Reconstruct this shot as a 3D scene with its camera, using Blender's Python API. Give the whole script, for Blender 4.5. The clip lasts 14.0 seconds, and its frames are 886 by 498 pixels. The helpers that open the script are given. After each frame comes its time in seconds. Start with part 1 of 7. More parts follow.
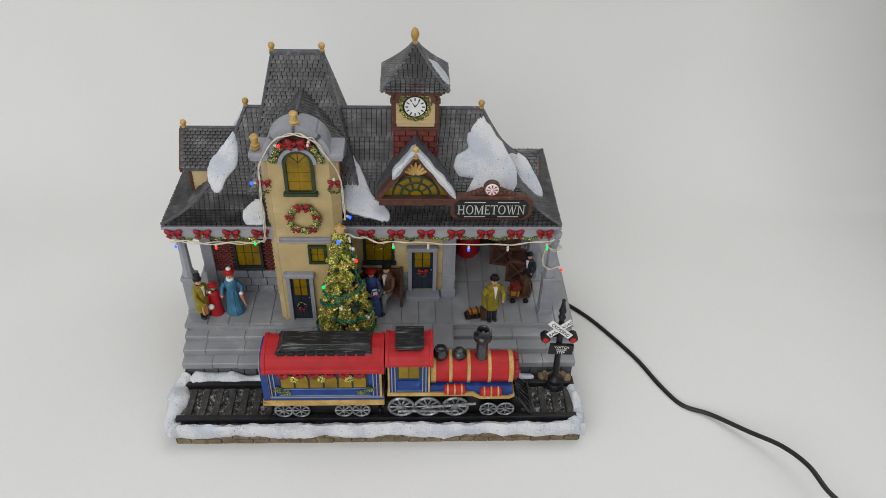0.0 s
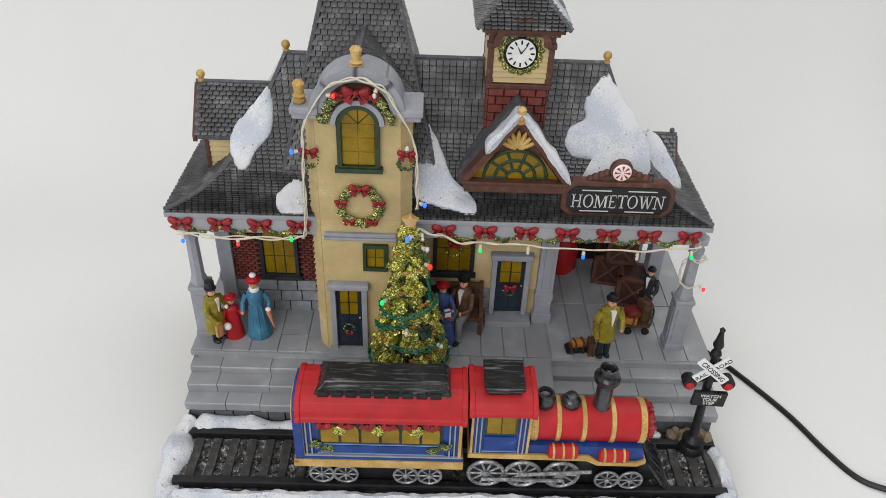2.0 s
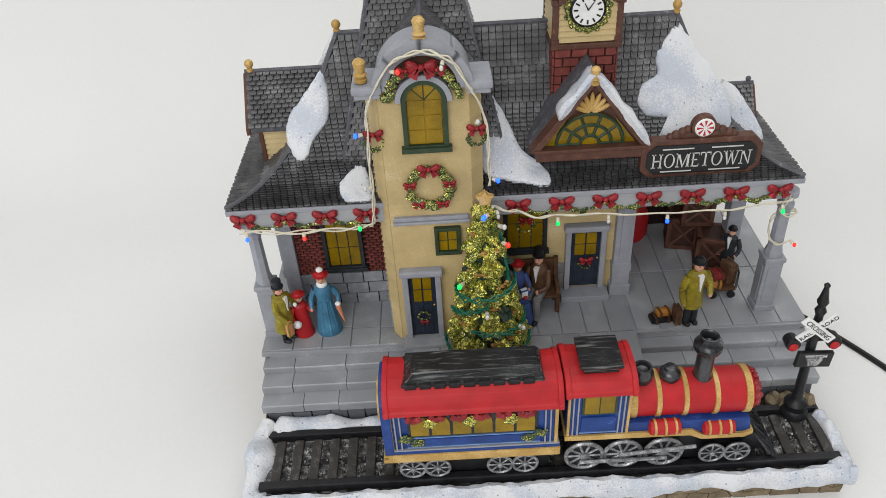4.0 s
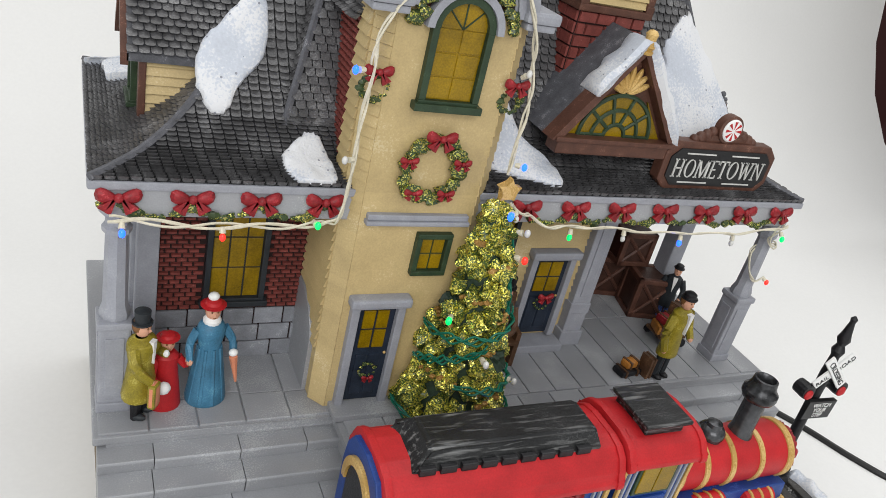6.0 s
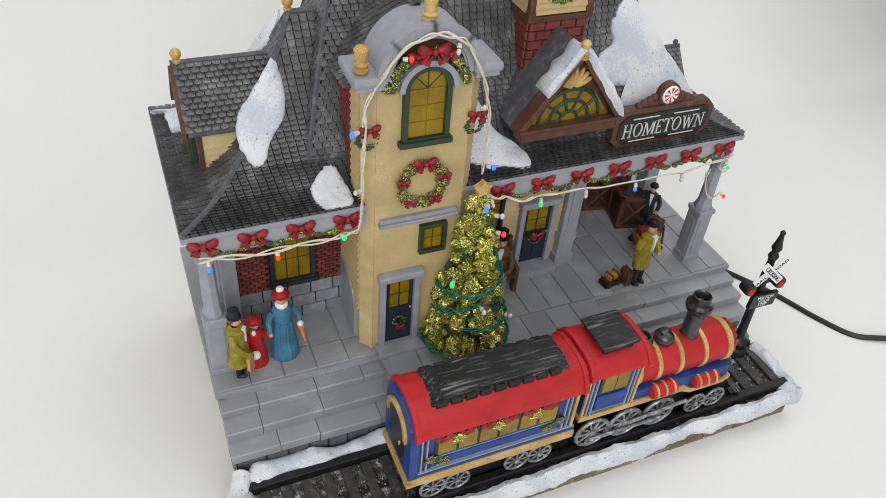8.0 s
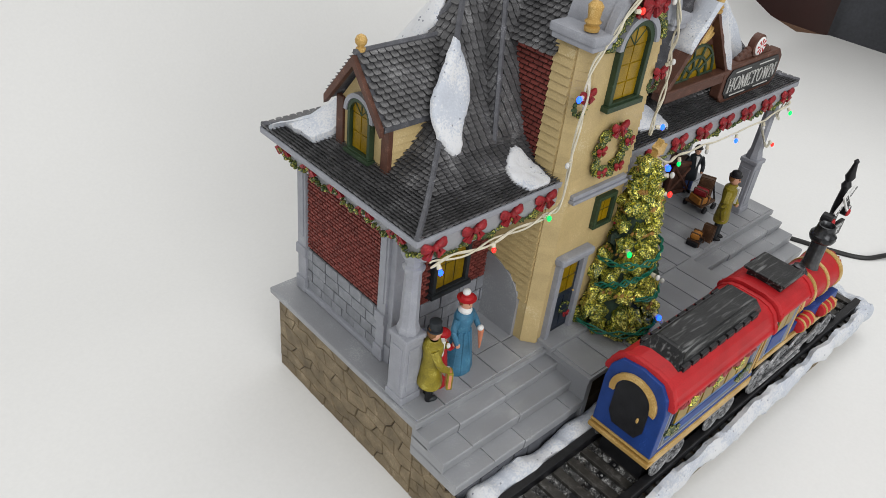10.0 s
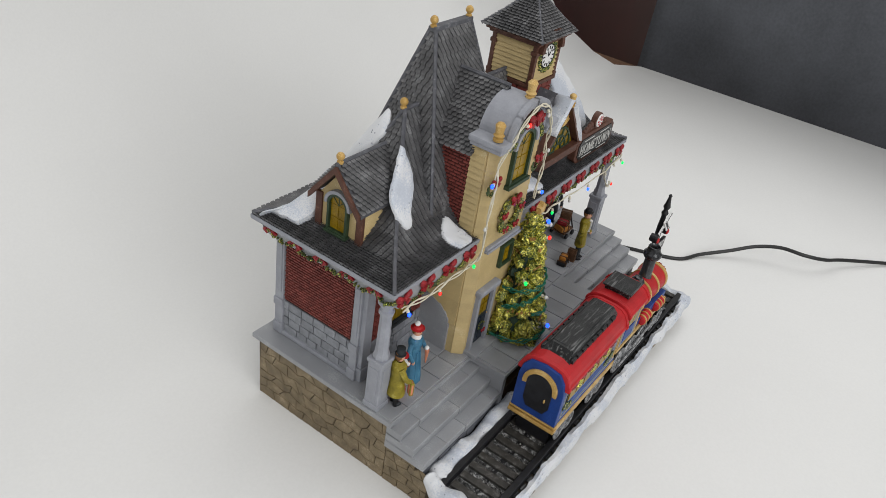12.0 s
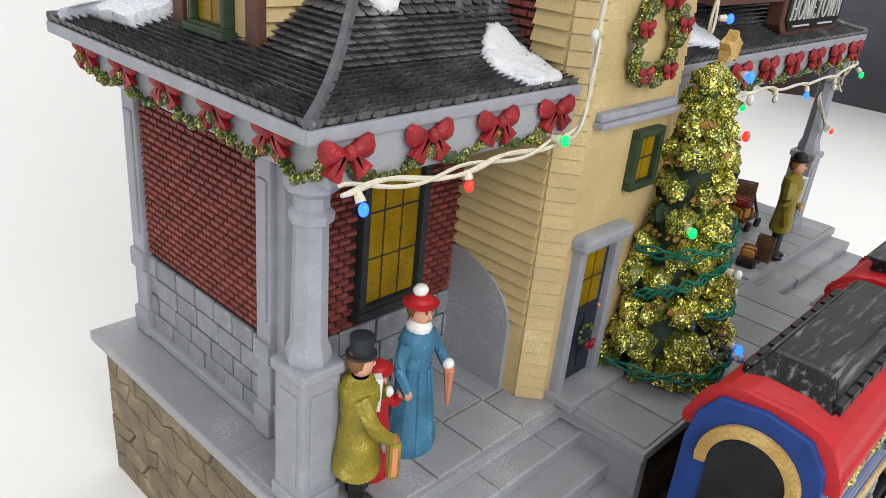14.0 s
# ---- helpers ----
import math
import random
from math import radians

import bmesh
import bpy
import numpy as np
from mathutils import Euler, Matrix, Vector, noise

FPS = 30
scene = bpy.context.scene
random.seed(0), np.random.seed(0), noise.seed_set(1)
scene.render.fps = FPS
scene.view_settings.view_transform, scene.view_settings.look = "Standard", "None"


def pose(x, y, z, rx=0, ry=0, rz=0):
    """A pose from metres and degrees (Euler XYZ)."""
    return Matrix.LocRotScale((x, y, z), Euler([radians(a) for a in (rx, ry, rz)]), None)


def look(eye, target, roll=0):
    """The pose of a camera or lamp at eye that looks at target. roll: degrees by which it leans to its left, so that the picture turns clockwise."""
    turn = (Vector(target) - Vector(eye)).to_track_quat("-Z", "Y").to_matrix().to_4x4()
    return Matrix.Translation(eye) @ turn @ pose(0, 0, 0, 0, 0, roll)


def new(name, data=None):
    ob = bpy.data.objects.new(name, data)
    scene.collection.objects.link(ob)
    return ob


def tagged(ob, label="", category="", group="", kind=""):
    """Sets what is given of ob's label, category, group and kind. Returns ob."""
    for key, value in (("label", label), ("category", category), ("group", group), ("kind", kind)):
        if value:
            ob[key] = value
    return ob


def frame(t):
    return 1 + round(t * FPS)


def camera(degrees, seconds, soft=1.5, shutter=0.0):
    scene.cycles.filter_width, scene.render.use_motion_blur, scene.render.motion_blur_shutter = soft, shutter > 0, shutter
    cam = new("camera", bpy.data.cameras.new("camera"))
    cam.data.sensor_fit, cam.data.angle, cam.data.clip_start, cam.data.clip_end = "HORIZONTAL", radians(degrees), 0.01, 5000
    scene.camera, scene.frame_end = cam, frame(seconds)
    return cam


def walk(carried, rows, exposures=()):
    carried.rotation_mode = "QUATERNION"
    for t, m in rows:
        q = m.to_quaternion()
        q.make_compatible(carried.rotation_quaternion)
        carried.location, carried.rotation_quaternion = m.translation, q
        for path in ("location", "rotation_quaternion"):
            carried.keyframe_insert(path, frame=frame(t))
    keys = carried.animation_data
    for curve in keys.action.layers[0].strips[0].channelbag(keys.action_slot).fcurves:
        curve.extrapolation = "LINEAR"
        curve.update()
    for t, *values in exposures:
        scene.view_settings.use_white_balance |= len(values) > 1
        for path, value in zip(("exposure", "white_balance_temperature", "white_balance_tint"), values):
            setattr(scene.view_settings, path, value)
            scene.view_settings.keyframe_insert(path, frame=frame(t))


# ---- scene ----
cam = camera(59.39, 14.0, soft=0.8)
PATH = [
    (0, look((0.0375, -0.4696, 0.4988), (0.0452, -0.3132, 0.3743), 1.72)),
    (0.5, look((0.0314, -0.4678, 0.4933), (0.0418, -0.3104, 0.3704), 1.77)),
    (1, look((-0.0063, -0.4249, 0.4705), (0.0065, -0.2656, 0.3502), 1.52)),
    (1.5, look((-0.0204, -0.3919, 0.4254), (-0.0079, -0.2288, 0.3102), 2.76)),
    (2, look((-0.0060, -0.3546, 0.3810), (-0.0023, -0.1919, 0.2646), 2.39)),
    (2.5, look((0.0158, -0.3149, 0.3306), (0.0153, -0.1536, 0.2123), 1.38)),
    (3, look((-0.0091, -0.3200, 0.3398), (-0.0122, -0.1591, 0.2210), 0.44)),
    (3.5, look((-0.0244, -0.3216, 0.3576), (-0.0281, -0.1609, 0.2386), -1.10)),
    (4, look((-0.0339, -0.3379, 0.3678), (-0.0361, -0.1779, 0.2478), -3.75)),
    (4.2, look((-0.0368, -0.3336, 0.3608), (-0.0327, -0.1752, 0.2388), -4.26)),
    (6.3, look((-0.1614, -0.2181, 0.2526), (-0.0662, -0.0670, 0.1626), 12.79)),
    (6.5, look((-0.1507, -0.2160, 0.2603), (-0.0597, -0.0714, 0.1562), 9.89)),
    (7, look((-0.1559, -0.2410, 0.3329), (-0.0975, -0.1035, 0.2000), 3.14)),
    (7.5, look((-0.1558, -0.2535, 0.3390), (-0.0956, -0.1155, 0.2073), 6.77)),
    (8, look((-0.1585, -0.2706, 0.3635), (-0.0917, -0.1331, 0.2345), 5.36)),
    (8.5, look((-0.1733, -0.2908, 0.3478), (-0.1066, -0.1478, 0.2249), 2.13)),
    (9, look((-0.2553, -0.2125, 0.3147), (-0.1664, -0.0781, 0.1962), 5.34)),
    (9.2, look((-0.2745, -0.1882, 0.3122), (-0.1793, -0.0599, 0.1920), 6.80)),
    (11.3, look((-0.3726, -0.1697, 0.3172), (-0.2299, -0.0766, 0.2125), 6.06)),
    (11.5, look((-0.3891, -0.1750, 0.3536), (-0.2445, -0.0845, 0.2492), 7.12)),
    (12, look((-0.4241, -0.1883, 0.4014), (-0.2808, -0.1030, 0.2910), 9.59)),
    (12.5, look((-0.4471, -0.2170, 0.4345), (-0.3060, -0.1318, 0.3212), 9.93)),
    (13, look((-0.3994, -0.1992, 0.3239), (-0.2593, -0.1058, 0.2160), 6.82)),
    (13.5, look((-0.2819, -0.1218, 0.2229), (-0.1404, -0.0150, 0.1305), 5.04)),
    (14, look((-0.2305, -0.1056, 0.1868), (-0.0948, 0.0150, 0.1031), 5.78)),
]
EXPOSURES = [(0, -0.12), (1.0, 0.0), (1.5, 0.03), (2.5, 0.18), (4, 0.18), (6.3, 0.38), (7.5, 0.25), (9, 0.21), (11.5, 0.09), (12.5, 0.0), (13.2, 0.12), (14, 0.58)]
walk(cam, PATH, EXPOSURES)

# ---- light ----
world = bpy.data.worlds.new("room_light")
scene.world = world
world.use_nodes = True
world.node_tree.nodes["Background"].inputs[0].default_value = (0.99, 1.0, 1.0, 1)
world.node_tree.nodes["Background"].inputs[1].default_value = 0.6


def area_lamp(name, eye, target, sx, sy, watts, colour):
    data = bpy.data.lights.new(name, "AREA")
    data.shape, data.size, data.size_y, data.energy, data.color = "RECTANGLE", sx, sy, watts, colour
    ob = new(name, data)
    ob.matrix_world = look(eye, target)
    return ob


area_lamp("ceiling_panel_light", (0.6, 0.75, 2.3), (0.15, 0.05, 0.0), 2.5, 2.2, 24.0, (1.0, 0.985, 0.97))
# soft fill added in front to brighten porch and facade; no window stands there
area_lamp("front_fill_light", (-1.0, -2.5, 1.8), (0.05, 0, 0.1), 2.4, 1.7, 41.0, (1.0, 0.99, 0.98))

# ---- small tools: lengths below are in units of 0.1 m, the table top lies at z = 0.03 ----
U, Z0 = 0.1, 0.03
ORIGIN = {}


def thing(name, x, y, z, label, category, group="", kind=""):
    ob = new(name)
    ob.empty_display_size = 0.01
    ob.location = (x * U, y * U, (z - Z0) * U)
    ORIGIN[ob.name] = Vector((x, y, z))
    return tagged(ob, label, category, group, kind)


def part(name, bm, material, parent=None, label="", smooth=False, kind=""):
    """Links a bmesh as one mesh object under a thing or a part."""
    o = ORIGIN[parent.name] if parent else Vector((0, 0, Z0))
    bmesh.ops.recalc_face_normals(bm, faces=bm.faces)
    for v in bm.verts:
        v.co = (v.co - o) * U
    me = bpy.data.meshes.new(name)
    bm.to_mesh(me)
    bm.free()
    for m in material if isinstance(material, (list, tuple)) else (material,):
        me.materials.append(m)
    if smooth:
        me.shade_smooth()
        me.set_sharp_from_angle(angle=radians(38))
    ob = new(name, me)
    if parent:
        ob.parent = parent
        ORIGIN[ob.name] = o
    return tagged(ob, label, "", "", kind)


def joined(name, verts, faces, material, parent=None, label="", kind="stuff", smooth=False):
    """Many small pieces as one mesh, straight from their corners."""
    o = ORIGIN[parent.name] if parent else Vector((0, 0, Z0))
    me = bpy.data.meshes.new(name)
    me.from_pydata([tuple((Vector(v) - o) * U) for v in verts], [], faces)
    me.materials.append(material)
    if smooth:
        me.shade_smooth()
    ob = new(name, me)
    if parent:
        ob.parent = parent
        ORIGIN[ob.name] = o
    return tagged(ob, label, "", "", kind)


def B():
    return bmesh.new()


def box(bm, x0, x1, y0, y1, z0, z1, bevel=0.0, mi=0):
    g = bmesh.ops.create_cube(bm, size=1.0)
    for v in g["verts"]:
        v.co = Vector(((x0 + x1) / 2 + v.co.x * (x1 - x0), (y0 + y1) / 2 + v.co.y * (y1 - y0), (z0 + z1) / 2 + v.co.z * (z1 - z0)))
    fs = {f for v in g["verts"] for f in v.link_faces}
    for f in fs:
        f.material_index = mi
    if bevel:
        es = list({e for v in g["verts"] for e in v.link_edges})
        bmesh.ops.bevel(bm, geom=es, offset=bevel, segments=2, affect="EDGES", profile=0.6)
    return bm


def prism(bm, pts, axis, a, b, mi=0, bevel=0.0):
    """A flat outline drawn out along an axis from a to b. Axis x: points are (y, z); y: (x, z); z: (x, y)."""
    def at(p, d):
        return {"x": (d, p[0], p[1]), "y": (p[0], d, p[1]), "z": (p[0], p[1], d)}[axis]
    lo, hi = [bm.verts.new(at(p, a)) for p in pts], [bm.verts.new(at(p, b)) for p in pts]
    n = len(pts)
    fs = [bm.faces.new(lo), bm.faces.new(hi[::-1])]
    fs += [bm.faces.new((lo[i], lo[(i + 1) % n], hi[(i + 1) % n], hi[i])) for i in range(n)]
    for f in fs:
        f.material_index = mi
    if bevel:
        bmesh.ops.bevel(bm, geom=list({e for f in fs for e in f.edges}), offset=bevel, segments=2, affect="EDGES", profile=0.6)
    return bm


def ring(bm, c, u, v, r, n):
    return [bm.verts.new(c + u * (math.cos(2 * math.pi * i / n) * r) + v * (math.sin(2 * math.pi * i / n) * r)) for i in range(n)]


def cyl(bm, p0, p1, r0, r1=None, n=12, mi=0):
    p0, p1 = Vector(p0), Vector(p1)
    d = (p1 - p0).normalized()
    u = d.orthogonal().normalized()
    v = d.cross(u)
    a, b = ring(bm, p0, u, v, r0, n), ring(bm, p1, u, v, r0 if r1 is None else r1, n)
    fs = [bm.faces.new((a[i], a[(i + 1) % n], b[(i + 1) % n], b[i])) for i in range(n)]
    fs += [bm.faces.new(a[::-1]), bm.faces.new(b)]
    for f in fs:
        f.material_index = mi
    return bm


def lathe(bm, x, y, prof, n=16, mi=0, axis="z", sx=1.0, sy=1.0):
    """Turns (radius, height) pairs about an upright axis at x, y; axis y: about a level one, heights running along y."""
    rows = []
    for r, h in prof:
        row = []
        for i in range(n):
            a = 2 * math.pi * i / n
            c, s = r * math.cos(a) * sx, r * math.sin(a) * sy
            row.append(bm.verts.new((x + c, y + s, h) if axis == "z" else ((x + c, h, y + s) if axis == "y" else (h, x + c, y + s))))
        rows.append(row)
    fs = []
    for a, b in zip(rows, rows[1:]):
        fs += [bm.faces.new((a[i], a[(i + 1) % n], b[(i + 1) % n], b[i])) for i in range(n)]
    fs += [bm.faces.new(rows[0][::-1]), bm.faces.new(rows[-1])]
    for f in fs:
        f.material_index = mi
    return bm


def ball(bm, x, y, z, rx, ry=None, rz=None, mi=0, u=10, v=7, wob=0.0, seed=0):
    g = bmesh.ops.create_uvsphere(bm, u_segments=u, v_segments=v, radius=1.0)
    ry, rz = rx if ry is None else ry, rx if rz is None else rz
    for w in g["verts"]:
        k = 1 + wob * noise.noise(w.co * 2.1 + Vector((seed * 3.7, seed, 0))) if wob else 1
        w.co = Vector((x + w.co.x * rx * k, y + w.co.y * ry * k, z + w.co.z * rz * k))
    for f in {f for w in g["verts"] for f in w.link_faces}:
        f.material_index = mi
    return bm


def tube(bm, pts, r, n=6, mi=0, closed=False):
    pts = [Vector(p) for p in pts]
    rows = []
    up = Vector((0.13, 0.21, 0.97))
    for i, p in enumerate(pts):
        a, b = pts[i - 1] if i or closed else p, pts[(i + 1) % len(pts)] if i + 1 < len(pts) or closed else p
        d = (b - a).normalized()
        u = d.cross(up).normalized()
        rows.append(ring(bm, p, u, d.cross(u), r(i) if callable(r) else r, n))
    pairs = list(zip(rows, rows[1:])) + ([(rows[-1], rows[0])] if closed else [])
    fs = [bm.faces.new((a[i], a[(i + 1) % n], b[(i + 1) % n], b[i])) for a, b in pairs for i in range(n)]
    if not closed:
        fs += [bm.faces.new(rows[0][::-1]), bm.faces.new(rows[-1])]
    for f in fs:
        f.material_index = mi
    return bm


def curve(pts, n=40):
    """A smooth line through the points."""
    pts = [Vector(p) for p in pts]
    out = []
    for i in range(n + 1):
        t = i / n * (len(pts) - 1)
        k = min(int(t), len(pts) - 2)
        s = t - k
        p0, p1, p2, p3 = pts[max(k - 1, 0)], pts[k], pts[k + 1], pts[min(k + 2, len(pts) - 1)]
        out.append(0.5 * (2 * p1 + (p2 - p0) * s + (2 * p0 - 5 * p1 + 4 * p2 - p3) * s * s + (3 * p1 - p0 - 3 * p2 + p3) * s ** 3))
    return out


# ---- materials ----
def paint(name, colour, rough=0.55, metal=0.0, var=0.18, scale=18.0, bump=0.25, spread=0.0, fine=140.0, coat=0.0, dry=None, dry_at=0.62):
    """Painted resin: two scales of variation, grain relief; dry: colour brushed over the high spots."""
    m = bpy.data.materials.new(name)
    m.use_nodes = True
    nt = m.node_tree
    bs = nt.nodes["Principled BSDF"]
    bs.inputs["Roughness"].default_value, bs.inputs["Metallic"].default_value = rough, metal
    bs.inputs["Specular IOR Level"].default_value = 0.32
    if coat:
        bs.inputs["Coat Weight"].default_value = coat
        bs.inputs["Coat Roughness"].default_value = 0.25
    tc = nt.nodes.new("ShaderNodeNewGeometry")
    n1, n2 = nt.nodes.new("ShaderNodeTexNoise"), nt.nodes.new("ShaderNodeTexNoise")
    n1.inputs["Scale"].default_value, n2.inputs["Scale"].default_value = scale * 9, fine * 12
    n1.inputs["Detail"].default_value = 3
    for n in (n1, n2):
        nt.links.new(tc.outputs["Position"], n.inputs["Vector"])
    mul = nt.nodes.new("ShaderNodeMath")
    mul.operation = "MULTIPLY_ADD"
    mul.inputs[1].default_value = 0.6
    nt.links.new(n1.outputs["Fac"], mul.inputs[0])
    half = nt.nodes.new("ShaderNodeMath")
    half.operation = "MULTIPLY"
    half.inputs[1].default_value = 0.4
    nt.links.new(n2.outputs["Fac"], half.inputs[0])
    nt.links.new(half.outputs[0], mul.inputs[2])
    ramp = nt.nodes.new("ShaderNodeValToRGB")
    c = Vector(colour)
    lo, hi = c * (1 - var * 1.6), c * (1 + var * 1.2)
    ramp.color_ramp.elements[0].position, ramp.color_ramp.elements[1].position = 0.32, 0.68
    ramp.color_ramp.elements[0].color, ramp.color_ramp.elements[1].color = (*lo, 1), (*[min(x, 0.95) for x in hi], 1)
    if dry:
        ramp.color_ramp.elements[1].position = dry_at
        ramp.color_ramp.elements[1].color = (*c, 1)
        e = ramp.color_ramp.elements.new(dry_at + 0.07)
        e.color = (*dry, 1)
    nt.links.new(mul.outputs[0], ramp.inputs[0])
    out = ramp.outputs[0]
    if spread:
        info = nt.nodes.new("ShaderNodeObjectInfo")
        isl = nt.nodes.new("ShaderNodeNewGeometry")
        add = nt.nodes.new("ShaderNodeMath")
        add.operation = "ADD"
        nt.links.new(info.outputs["Random"], add.inputs[0])
        nt.links.new(isl.outputs["Random Per Island"], add.inputs[1])
        fr = nt.nodes.new("ShaderNodeMath")
        fr.operation = "FRACT"
        nt.links.new(add.outputs[0], fr.inputs[0])
        mr = nt.nodes.new("ShaderNodeMapRange")
        mr.inputs["To Min"].default_value, mr.inputs["To Max"].default_value = 1 - spread, 1 + spread
        nt.links.new(fr.outputs[0], mr.inputs["Value"])
        mx = nt.nodes.new("ShaderNodeVectorMath")
        mx.operation = "SCALE"
        nt.links.new(out, mx.inputs[0])
        nt.links.new(mr.outputs[0], mx.inputs["Scale"])
        out = mx.outputs[0]
    nt.links.new(out, bs.inputs["Base Color"])
    if bump:
        bp = nt.nodes.new("ShaderNodeBump")
        bp.inputs["Strength"].default_value, bp.inputs["Distance"].default_value = bump, 0.0006
        nt.links.new(mul.outputs[0], bp.inputs["Height"])
        nt.links.new(bp.outputs[0], bs.inputs["Normal"])
    return m


def glow(name, colour, strength):
    m = bpy.data.materials.new(name)
    m.use_nodes = True
    bs = m.node_tree.nodes["Principled BSDF"]
    bs.inputs["Base Color"].default_value = (*colour, 1)
    bs.inputs["Roughness"].default_value = 0.15
    bs.inputs["Emission Color"].default_value = (*colour, 1)
    bs.inputs["Emission Strength"].default_value = strength
    return m


def glitter(name, dark, bright, gold, amount=0.5):
    """Green resin with glitter flakes: small flakes that turn their faces every way."""
    m = paint(name, dark, rough=0.5, var=0.25, scale=25, bump=0.3)
    nt = m.node_tree
    bs = nt.nodes["Principled BSDF"]
    base = bs.inputs["Base Color"].links[0].from_socket
    geo = nt.nodes.new("ShaderNodeNewGeometry")
    vor = nt.nodes.new("ShaderNodeTexVoronoi")
    vor.inputs["Scale"].default_value = 2300
    nt.links.new(geo.outputs["Position"], vor.inputs["Vector"])
    big = nt.nodes.new("ShaderNodeTexNoise")
    big.inputs["Scale"].default_value = 90
    nt.links.new(geo.outputs["Position"], big.inputs["Vector"])
    sep = nt.nodes.new("ShaderNodeSeparateColor")
    nt.links.new(vor.outputs["Color"], sep.inputs[0])
    add = nt.nodes.new("ShaderNodeMath")
    add.operation = "MULTIPLY"
    nt.links.new(sep.outputs[0], add.inputs[0])
    nt.links.new(big.outputs["Fac"], add.inputs[1])
    th = nt.nodes.new("ShaderNodeMath")
    th.operation = "GREATER_THAN"
    th.inputs[1].default_value = 0.5 - 0.4 * amount
    nt.links.new(add.outputs[0], th.inputs[0])
    pick = nt.nodes.new("ShaderNodeMix")
    pick.data_type = "RGBA"
    pick.inputs[6].default_value, pick.inputs[7].default_value = (*bright, 1), (*gold, 1)
    nt.links.new(sep.outputs[1], pick.inputs[0])
    mix = nt.nodes.new("ShaderNodeMix")
    mix.data_type = "RGBA"
    nt.links.new(th.outputs[0], mix.inputs[0])
    nt.links.new(base, mix.inputs[6])
    nt.links.new(pick.outputs[2], mix.inputs[7])
    nt.links.new(mix.outputs[2], bs.inputs["Base Color"])
    met = nt.nodes.new("ShaderNodeMath")
    met.operation = "MULTIPLY"
    met.inputs[1].default_value = 0.75
    nt.links.new(th.outputs[0], met.inputs[0])
    nt.links.new(met.outputs[0], bs.inputs["Metallic"])
    wob = nt.nodes.new("ShaderNodeVectorMath")
    wob.operation = "SUBTRACT"
    wob.inputs[1].default_value = (0.5, 0.5, 0.5)
    nt.links.new(vor.outputs["Color"], wob.inputs[0])
    sc = nt.nodes.new("ShaderNodeVectorMath")
    sc.operation = "SCALE"
    nt.links.new(wob.outputs[0], sc.inputs[0])
    nt.links.new(th.outputs[0], sc.inputs["Scale"])
    ad = nt.nodes.new("ShaderNodeVectorMath")
    ad.operation = "ADD"
    nt.links.new(geo.outputs["Normal"], ad.inputs[0])
    nt.links.new(sc.outputs[0], ad.inputs[1])
    nm = nt.nodes.new("ShaderNodeVectorMath")
    nm.operation = "NORMALIZE"
    nt.links.new(ad.outputs[0], nm.inputs[0])
    nt.links.new(nm.outputs[0], bs.inputs["Normal"])
    bs.inputs["Roughness"].default_value = 0.3
    return m


def specks(m):
    """Adds sparse dark grains, as in glitter snow."""
    nt = m.node_tree
    bs = nt.nodes["Principled BSDF"]
    base = bs.inputs["Base Color"].links[0].from_socket
    geo, vor = nt.nodes.new("ShaderNodeNewGeometry"), nt.nodes.new("ShaderNodeTexVoronoi")
    vor.inputs["Scale"].default_value = 420
    nt.links.new(geo.outputs["Position"], vor.inputs["Vector"])
    sep = nt.nodes.new("ShaderNodeSeparateColor")
    nt.links.new(vor.outputs["Color"], sep.inputs[0])
    few, near = nt.nodes.new("ShaderNodeMath"), nt.nodes.new("ShaderNodeMath")
    few.operation, near.operation = "GREATER_THAN", "LESS_THAN"
    few.inputs[1].default_value, near.inputs[1].default_value = 0.8, 0.2
    nt.links.new(sep.outputs[0], few.inputs[0])
    nt.links.new(vor.outputs["Distance"], near.inputs[0])
    both = nt.nodes.new("ShaderNodeMath")
    both.operation = "MULTIPLY"
    nt.links.new(few.outputs[0], both.inputs[0])
    nt.links.new(near.outputs[0], both.inputs[1])
    mix = nt.nodes.new("ShaderNodeMix")
    mix.data_type = "RGBA"
    mix.inputs[7].default_value = (0.25, 0.26, 0.3, 1)
    nt.links.new(both.outputs[0], mix.inputs[0])
    nt.links.new(base, mix.inputs[6])
    nt.links.new(mix.outputs[2], bs.inputs["Base Color"])
    return m


